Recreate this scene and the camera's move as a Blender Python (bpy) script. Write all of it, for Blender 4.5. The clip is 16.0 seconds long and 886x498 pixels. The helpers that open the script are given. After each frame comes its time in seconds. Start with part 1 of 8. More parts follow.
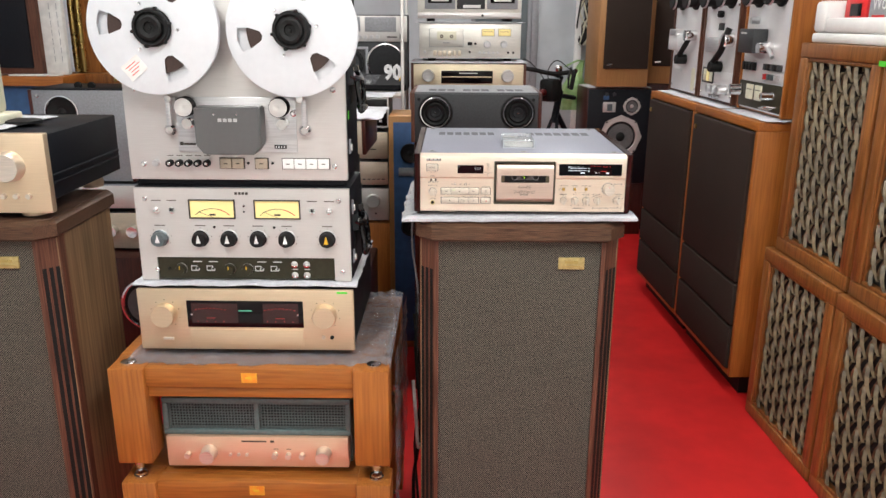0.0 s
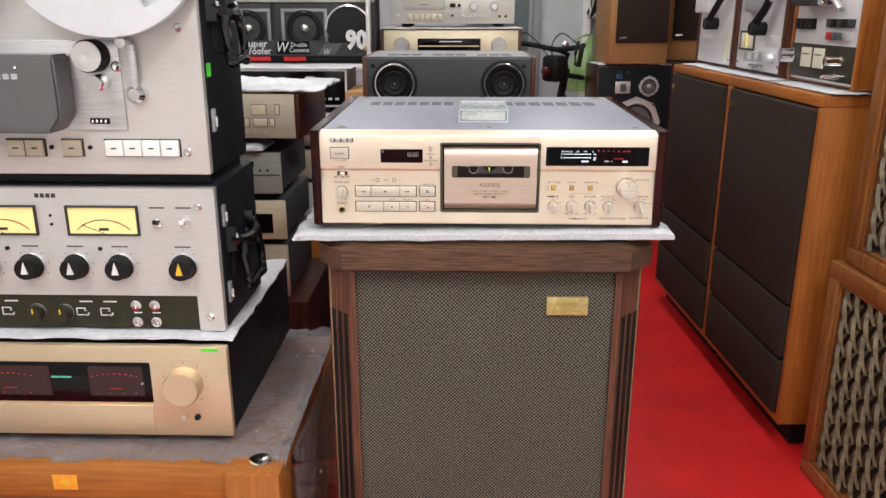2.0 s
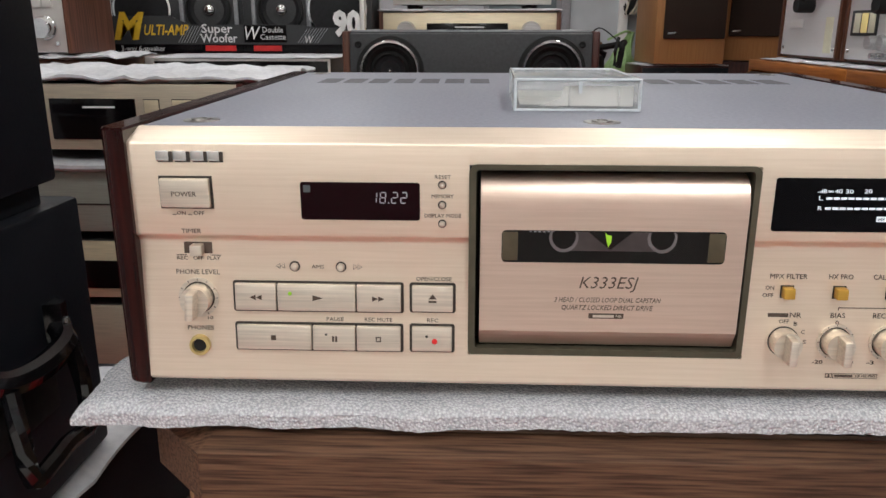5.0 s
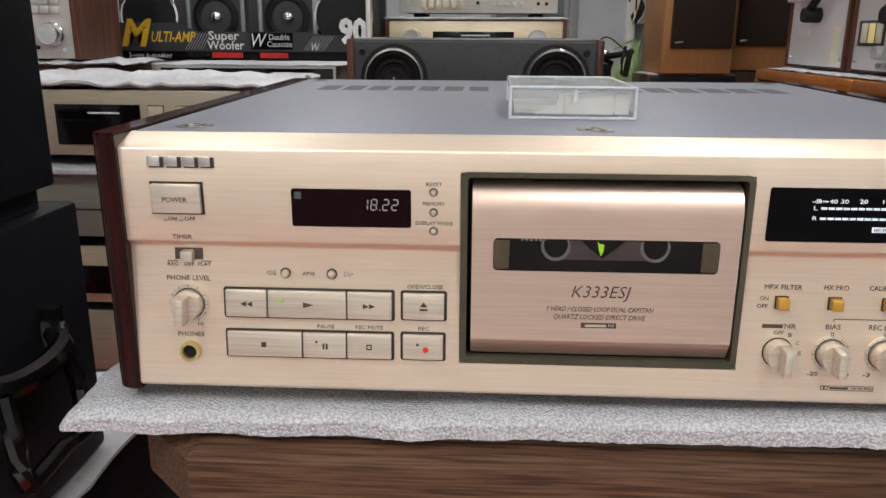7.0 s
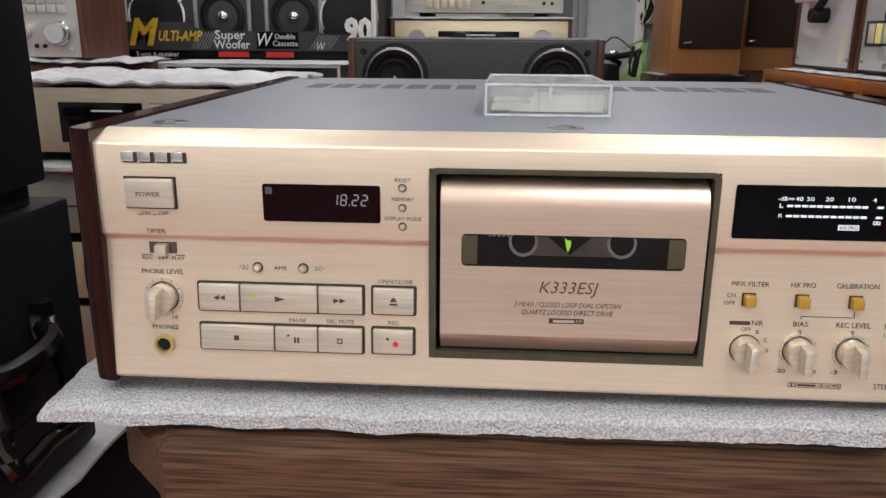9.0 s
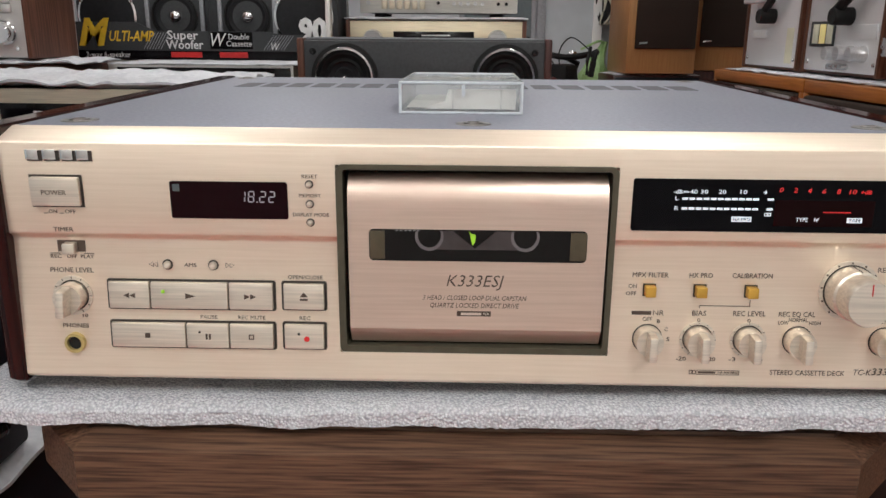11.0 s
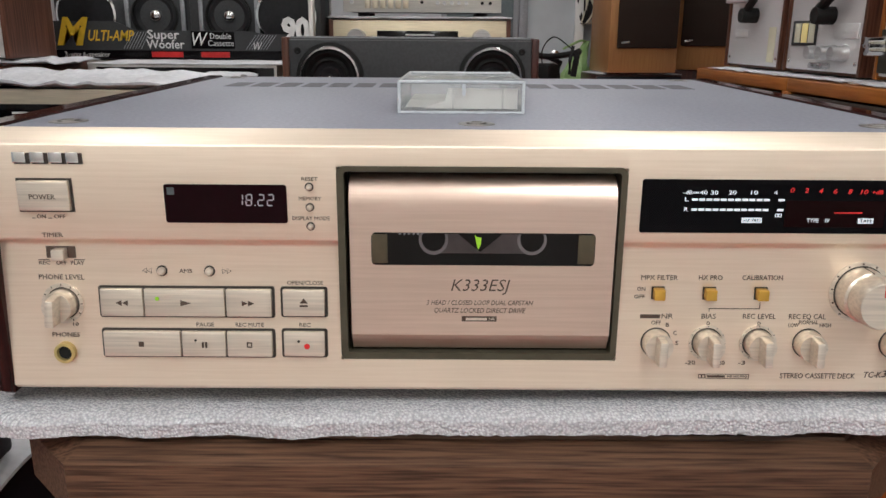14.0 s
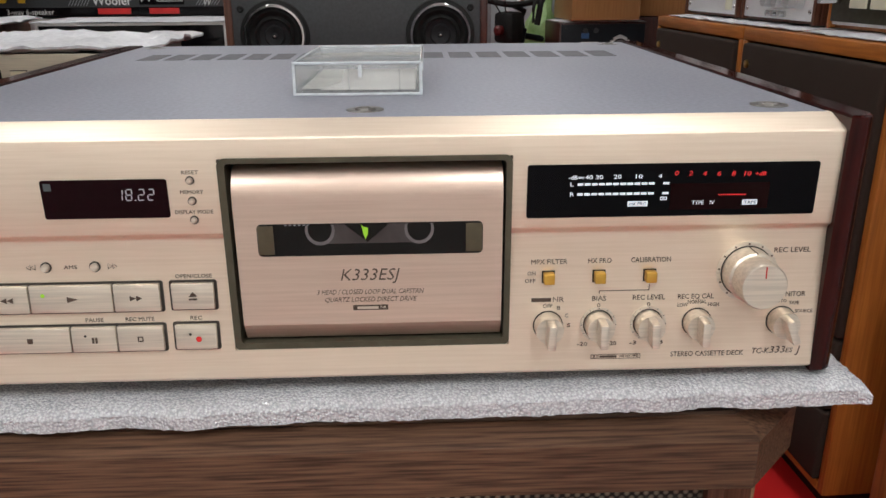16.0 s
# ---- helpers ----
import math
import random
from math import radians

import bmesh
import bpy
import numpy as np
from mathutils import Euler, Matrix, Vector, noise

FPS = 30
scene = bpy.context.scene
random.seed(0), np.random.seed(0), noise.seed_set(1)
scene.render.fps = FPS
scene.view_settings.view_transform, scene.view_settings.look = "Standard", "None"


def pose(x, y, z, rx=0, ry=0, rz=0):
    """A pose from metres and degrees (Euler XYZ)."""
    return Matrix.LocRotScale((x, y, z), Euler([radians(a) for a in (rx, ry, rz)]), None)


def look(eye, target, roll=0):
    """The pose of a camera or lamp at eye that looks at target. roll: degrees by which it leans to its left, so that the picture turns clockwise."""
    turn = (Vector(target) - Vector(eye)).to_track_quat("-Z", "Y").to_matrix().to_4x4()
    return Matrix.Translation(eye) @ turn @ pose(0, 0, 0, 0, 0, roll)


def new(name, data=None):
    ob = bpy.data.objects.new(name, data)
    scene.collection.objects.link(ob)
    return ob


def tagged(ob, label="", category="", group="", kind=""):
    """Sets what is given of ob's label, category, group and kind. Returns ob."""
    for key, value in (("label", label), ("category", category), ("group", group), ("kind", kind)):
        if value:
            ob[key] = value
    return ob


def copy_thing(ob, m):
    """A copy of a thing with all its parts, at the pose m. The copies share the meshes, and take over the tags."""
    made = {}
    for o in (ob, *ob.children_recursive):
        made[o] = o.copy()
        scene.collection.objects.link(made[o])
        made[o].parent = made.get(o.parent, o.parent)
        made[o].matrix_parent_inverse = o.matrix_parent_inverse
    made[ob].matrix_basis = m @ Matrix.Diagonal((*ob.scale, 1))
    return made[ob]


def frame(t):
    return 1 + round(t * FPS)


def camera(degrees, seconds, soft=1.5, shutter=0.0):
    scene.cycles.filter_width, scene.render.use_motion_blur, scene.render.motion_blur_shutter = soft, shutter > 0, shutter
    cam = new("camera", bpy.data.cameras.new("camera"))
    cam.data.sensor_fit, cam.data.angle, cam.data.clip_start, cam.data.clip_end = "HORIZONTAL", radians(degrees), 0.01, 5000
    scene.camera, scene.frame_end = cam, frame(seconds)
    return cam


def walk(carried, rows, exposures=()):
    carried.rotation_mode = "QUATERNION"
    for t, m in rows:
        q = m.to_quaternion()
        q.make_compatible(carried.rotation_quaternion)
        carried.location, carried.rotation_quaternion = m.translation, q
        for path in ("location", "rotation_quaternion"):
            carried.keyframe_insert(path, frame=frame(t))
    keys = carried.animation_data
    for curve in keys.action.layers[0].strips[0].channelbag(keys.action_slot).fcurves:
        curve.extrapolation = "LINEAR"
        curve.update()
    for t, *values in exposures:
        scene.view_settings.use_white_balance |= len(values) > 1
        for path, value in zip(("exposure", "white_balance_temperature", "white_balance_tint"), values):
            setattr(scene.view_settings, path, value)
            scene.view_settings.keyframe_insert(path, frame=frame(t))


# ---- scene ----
cam = camera(59.5, 16.0)
PATH = [
    (0, (-0.153, -1.653, 1.335), (-0.174, 0.266, 0.77), 0.3),
    (0.5, (-0.184, -1.626, 1.322), (-0.216, 0.289, 0.743), 0.3),
    (1, (-0.201, -1.516, 1.289), (-0.237, 0.392, 0.692), 0.4),
    (1.5, (-0.1, -1.286, 1.255), (-0.164, 0.616, 0.642), 0.7),
    (2, (-0.032, -1.018, 1.211), (-0.081, 0.893, 0.626), 0.0),
    (2.5, (0.02, -0.76, 1.208), (0.009, 1.163, 0.657), 0.4),
    (3, (0.037, -0.566, 1.221), (-0.06, 1.352, 0.662), 0.1),
    (3.5, (-0.014, -0.425, 1.159), (-0.135, 1.487, 0.584), -0.9),
    (4, (-0.046, -0.379, 1.116), (-0.138, 1.535, 0.543), -0.2),
    (4.5, (-0.06, -0.359, 1.108), (-0.139, 1.558, 0.545), 0.0),
    (7, (-0.052, -0.354, 1.107), (-0.15, 1.571, 0.573), 0.3),
    (7.5, (-0.051, -0.356, 1.105), (-0.159, 1.568, 0.572), 0.3),
    (8, (-0.047, -0.354, 1.105), (-0.163, 1.57, 0.572), 0.3),
    (8.5, (-0.04, -0.355, 1.106), (-0.161, 1.569, 0.572), 0.4),
    (9, (-0.032, -0.357, 1.106), (-0.158, 1.566, 0.572), 0.4),
    (9.5, (-0.027, -0.36, 1.106), (-0.151, 1.563, 0.572), 0.4),
    (10, (-0.012, -0.363, 1.105), (-0.126, 1.561, 0.572), 0.3),
    (10.2, (-0.009, -0.365, 1.105), (-0.093, 1.561, 0.573), 0.5),
    (12.5, (-0.001, -0.355, 1.105), (-0.025, 1.573, 0.573), 0.4),
    (13, (-0.01, -0.357, 1.103), (-0.028, 1.571, 0.572), 0.4),
    (13.5, (-0.014, -0.354, 1.104), (-0.02, 1.574, 0.572), 0.4),
    (14, (-0.014, -0.352, 1.104), (-0.009, 1.575, 0.572), 0.4),
    (14.5, (-0.009, -0.353, 1.104), (0.004, 1.575, 0.571), 0.3),
    (15, (-0.001, -0.35, 1.106), (0.022, 1.572, 0.553), 0.2),
    (15.5, (0.011, -0.347, 1.105), (0.047, 1.562, 0.51), -0.2),
    (16, (0.027, -0.346, 1.121), (0.093, 1.542, 0.465), -0.4),
]
walk(cam, [(t, look(eye, target, roll)) for t, eye, target, roll in PATH], [(0, 0.0), (2.5, -0.12), (3.5, -0.36), (4.5, -0.60), (10, -0.60), (16, -0.66)])

# ---- world and lights ----
FLOOR, CEIL = -0.045, 2.65
world = bpy.data.worlds.new("world")
scene.world = world
world.use_nodes = True
world.node_tree.nodes["Background"].inputs[0].default_value = (0.8, 0.85, 1.0, 1)
world.node_tree.nodes["Background"].inputs[1].default_value = 0.05


# ---- materials ----
def material(name, colour, rough=0.5, metal=0.0, other=None, scale=40.0, stretch=(1, 1, 1), amount=1.0, bump=0.0, bump_scale=None,
             coat=0.0, emit=0.0, spread=0.08, detail=4.0, spec=0.5):
    """A principled material: two colours mixed by stretched noise, a wider mottling, roughness variation and bump."""
    mat = bpy.data.materials.new(name)
    mat.use_nodes = True
    nt = mat.node_tree
    bsdf = nt.nodes["Principled BSDF"]
    other = other or tuple(c * 0.82 for c in colour)
    co = nt.nodes.new("ShaderNodeTexCoord")
    mp = nt.nodes.new("ShaderNodeMapping")
    mp.inputs["Scale"].default_value = stretch
    nt.links.new(co.outputs["Object"], mp.inputs["Vector"])
    fine = nt.nodes.new("ShaderNodeTexNoise")
    fine.inputs["Scale"].default_value, fine.inputs["Detail"].default_value = scale, detail
    nt.links.new(mp.outputs["Vector"], fine.inputs["Vector"])
    wide = nt.nodes.new("ShaderNodeTexNoise")
    wide.inputs["Scale"].default_value, wide.inputs["Detail"].default_value = 5.0, 2.0
    nt.links.new(co.outputs["Object"], wide.inputs["Vector"])
    ramp = nt.nodes.new("ShaderNodeMapRange")
    ramp.inputs["From Min"].default_value, ramp.inputs["From Max"].default_value = 0.35, 0.65
    ramp.inputs["To Max"].default_value = amount
    nt.links.new(fine.outputs["Fac"], ramp.inputs["Value"])
    mix = nt.nodes.new("ShaderNodeMix")
    mix.data_type = "RGBA"
    mix.inputs[6].default_value, mix.inputs[7].default_value = (*colour, 1), (*other, 1)
    nt.links.new(ramp.outputs["Result"], mix.inputs["Factor"])
    val = nt.nodes.new("ShaderNodeMapRange")
    val.inputs["From Min"].default_value, val.inputs["From Max"].default_value = 0.3, 0.7
    val.inputs["To Min"].default_value, val.inputs["To Max"].default_value = 1 - spread, 1 + spread
    nt.links.new(wide.outputs["Fac"], val.inputs["Value"])
    hsv = nt.nodes.new("ShaderNodeHueSaturation")
    nt.links.new(mix.outputs[2], hsv.inputs["Color"])
    nt.links.new(val.outputs["Result"], hsv.inputs["Value"])
    nt.links.new(hsv.outputs["Color"], bsdf.inputs["Base Color"])
    rr = nt.nodes.new("ShaderNodeMapRange")
    rr.inputs["To Min"].default_value, rr.inputs["To Max"].default_value = max(0.02, rough * 0.85), min(1.0, rough * 1.15)
    nt.links.new(fine.outputs["Fac"], rr.inputs["Value"])
    nt.links.new(rr.outputs["Result"], bsdf.inputs["Roughness"])
    bsdf.inputs["Metallic"].default_value = metal
    bsdf.inputs["Specular IOR Level"].default_value = spec
    bsdf.inputs["Coat Weight"].default_value = coat
    bsdf.inputs["Coat Roughness"].default_value = 0.08
    if emit:
        nt.links.new(hsv.outputs["Color"], bsdf.inputs["Emission Color"])
        bsdf.inputs["Emission Strength"].default_value = emit
    if bump:
        bn = nt.nodes.new("ShaderNodeBump")
        bn.inputs["Strength"].default_value, bn.inputs["Distance"].default_value = bump, 0.002
        src = fine
        if bump_scale:
            src = nt.nodes.new("ShaderNodeTexNoise")
            src.inputs["Scale"].default_value, src.inputs["Detail"].default_value = bump_scale, 3.0
            nt.links.new(co.outputs["Object"], src.inputs["Vector"])
        nt.links.new(src.outputs["Fac"], bn.inputs["Height"])
        nt.links.new(bn.outputs["Normal"], bsdf.inputs["Normal"])
    return mat


def glass(name, tint=(0.95, 0.98, 1.0), rough=0.03):
    mat = bpy.data.materials.new(name)
    mat.use_nodes = True
    b = mat.node_tree.nodes["Principled BSDF"]
    b.inputs["Base Color"].default_value = (*tint, 1)
    b.inputs["Roughness"].default_value = rough
    b.inputs["Transmission Weight"].default_value = 1.0
    b.inputs["IOR"].default_value = 1.45
    return mat


def clear_plastic(name):
    """Thin clear moulded plastic: see-through, a little milky, with a glossy skin that strengthens at grazing angles."""
    mat = bpy.data.materials.new(name)
    mat.use_nodes = True
    nt = mat.node_tree
    nt.nodes.remove(nt.nodes["Principled BSDF"])
    tr = nt.nodes.new("ShaderNodeBsdfTransparent")
    df = nt.nodes.new("ShaderNodeBsdfDiffuse")
    df.inputs[0].default_value = (0.80, 0.86, 0.86, 1)
    milky = nt.nodes.new("ShaderNodeMixShader")
    milky.inputs[0].default_value = 0.07
    nt.links.new(tr.outputs[0], milky.inputs[1])
    nt.links.new(df.outputs[0], milky.inputs[2])
    gl = nt.nodes.new("ShaderNodeBsdfGlossy")
    gl.inputs["Roughness"].default_value = 0.06
    lw = nt.nodes.new("ShaderNodeLayerWeight")
    lw.inputs[0].default_value = 0.25
    mr = nt.nodes.new("ShaderNodeMapRange")
    mr.inputs["To Min"].default_value, mr.inputs["To Max"].default_value = 0.05, 0.55
    nt.links.new(lw.outputs["Facing"], mr.inputs["Value"])
    mx = nt.nodes.new("ShaderNodeMixShader")
    nt.links.new(mr.outputs["Result"], mx.inputs[0])
    nt.links.new(milky.outputs[0], mx.inputs[1])
    nt.links.new(gl.outputs[0], mx.inputs[2])
    nt.links.new(mx.outputs[0], nt.nodes["Material Output"].inputs["Surface"])
    return mat


def foam_material(name):
    """Expanded foam: fine bright cells with small glints."""
    mat = bpy.data.materials.new(name)
    mat.use_nodes = True
    nt = mat.node_tree
    b = nt.nodes["Principled BSDF"]
    co = nt.nodes.new("ShaderNodeTexCoord")
    vor = nt.nodes.new("ShaderNodeTexVoronoi")
    vor.inputs["Scale"].default_value = 700.0
    nt.links.new(co.outputs["Object"], vor.inputs["Vector"])
    ns = nt.nodes.new("ShaderNodeTexNoise")
    ns.inputs["Scale"].default_value, ns.inputs["Detail"].default_value = 14.0, 3.0
    nt.links.new(co.outputs["Object"], ns.inputs["Vector"])
    mr = nt.nodes.new("ShaderNodeMapRange")
    mr.inputs["From Max"].default_value = 0.75
    nt.links.new(vor.outputs["Distance"], mr.inputs["Value"])
    mix = nt.nodes.new("ShaderNodeMix")
    mix.data_type = "RGBA"
    mix.inputs[6].default_value, mix.inputs[7].default_value = (0.76, 0.77, 0.80, 1), (0.42, 0.43, 0.46, 1)
    nt.links.new(mr.outputs["Result"], mix.inputs["Factor"])
    nt.links.new(mix.outputs[2], b.inputs["Base Color"])
    b.inputs["Roughness"].default_value = 0.12
    b.inputs["Specular IOR Level"].default_value = 0.9
    add = nt.nodes.new("ShaderNodeMath")
    add.operation = "ADD"
    nt.links.new(vor.outputs["Distance"], add.inputs[0])
    nt.links.new(ns.outputs["Fac"], add.inputs[1])
    bn = nt.nodes.new("ShaderNodeBump")
    bn.inputs["Strength"].default_value, bn.inputs["Distance"].default_value = 0.90, 0.0012
    nt.links.new(add.outputs[0], bn.inputs["Height"])
    nt.links.new(bn.outputs["Normal"], b.inputs["Normal"])
    return mat


def thin_film(name):
    """Clear crumpled film: mostly see-through, with a glossy skin."""
    mat = bpy.data.materials.new(name)
    mat.use_nodes = True
    nt = mat.node_tree
    b = nt.nodes["Principled BSDF"]
    b.inputs["Base Color"].default_value = (0.34, 0.34, 0.37, 1)
    b.inputs["Roughness"].default_value = 0.07
    tr = nt.nodes.new("ShaderNodeBsdfTransparent")
    mx = nt.nodes.new("ShaderNodeMixShader")
    ns = nt.nodes.new("ShaderNodeTexNoise")
    ns.inputs["Scale"].default_value, ns.inputs["Detail"].default_value = 34.0, 6.0
    bn = nt.nodes.new("ShaderNodeBump")
    bn.inputs["Strength"].default_value, bn.inputs["Distance"].default_value = 0.9, 0.01
    nt.links.new(ns.outputs["Fac"], bn.inputs["Height"])
    nt.links.new(bn.outputs["Normal"], b.inputs["Normal"])
    b.inputs["Specular IOR Level"].default_value = 1.0
    mx.inputs[0].default_value = 0.55
    nt.links.new(tr.outputs[0], mx.inputs[1])
    nt.links.new(b.outputs[0], mx.inputs[2])
    nt.links.new(mx.outputs[0], nt.nodes["Material Output"].inputs["Surface"])
    return mat


def weave(name, light, dark, scale, rough=0.85):
    """A fine woven cloth with a diagonal dotted grain."""
    mat = bpy.data.materials.new(name)
    mat.use_nodes = True
    nt = mat.node_tree
    bsdf = nt.nodes["Principled BSDF"]
    co = nt.nodes.new("ShaderNodeTexCoord")
    mp = nt.nodes.new("ShaderNodeMapping")
    mp.inputs["Rotation"].default_value = (0, radians(45), 0)
    mp.inputs["Scale"].default_value = (1, 0.02, 1)
    nt.links.new(co.outputs["Object"], mp.inputs["Vector"])
    vor = nt.nodes.new("ShaderNodeTexVoronoi")
    vor.inputs["Scale"].default_value, vor.inputs["Randomness"].default_value = scale, 0.12
    nt.links.new(mp.outputs["Vector"], vor.inputs["Vector"])
    mr = nt.nodes.new("ShaderNodeMapRange")
    mr.inputs["From Min"].default_value, mr.inputs["From Max"].default_value = 0.2, 0.5
    nt.links.new(vor.outputs["Distance"], mr.inputs["Value"])
    mix = nt.nodes.new("ShaderNodeMix")
    mix.data_type = "RGBA"
    mix.inputs[6].default_value, mix.inputs[7].default_value = (*light, 1), (*dark, 1)
    nt.links.new(mr.outputs["Result"], mix.inputs["Factor"])
    nt.links.new(mix.outputs[2], bsdf.inputs["Base Color"])
    bsdf.inputs["Roughness"].default_value = rough
    bn = nt.nodes.new("ShaderNodeBump")
    bn.inputs["Strength"].default_value, bn.inputs["Distance"].default_value = 0.6, 0.001
    bn.invert = True
    nt.links.new(vor.outputs["Distance"], bn.inputs["Height"])
    nt.links.new(bn.outputs["Normal"], bsdf.inputs["Normal"])
    return mat


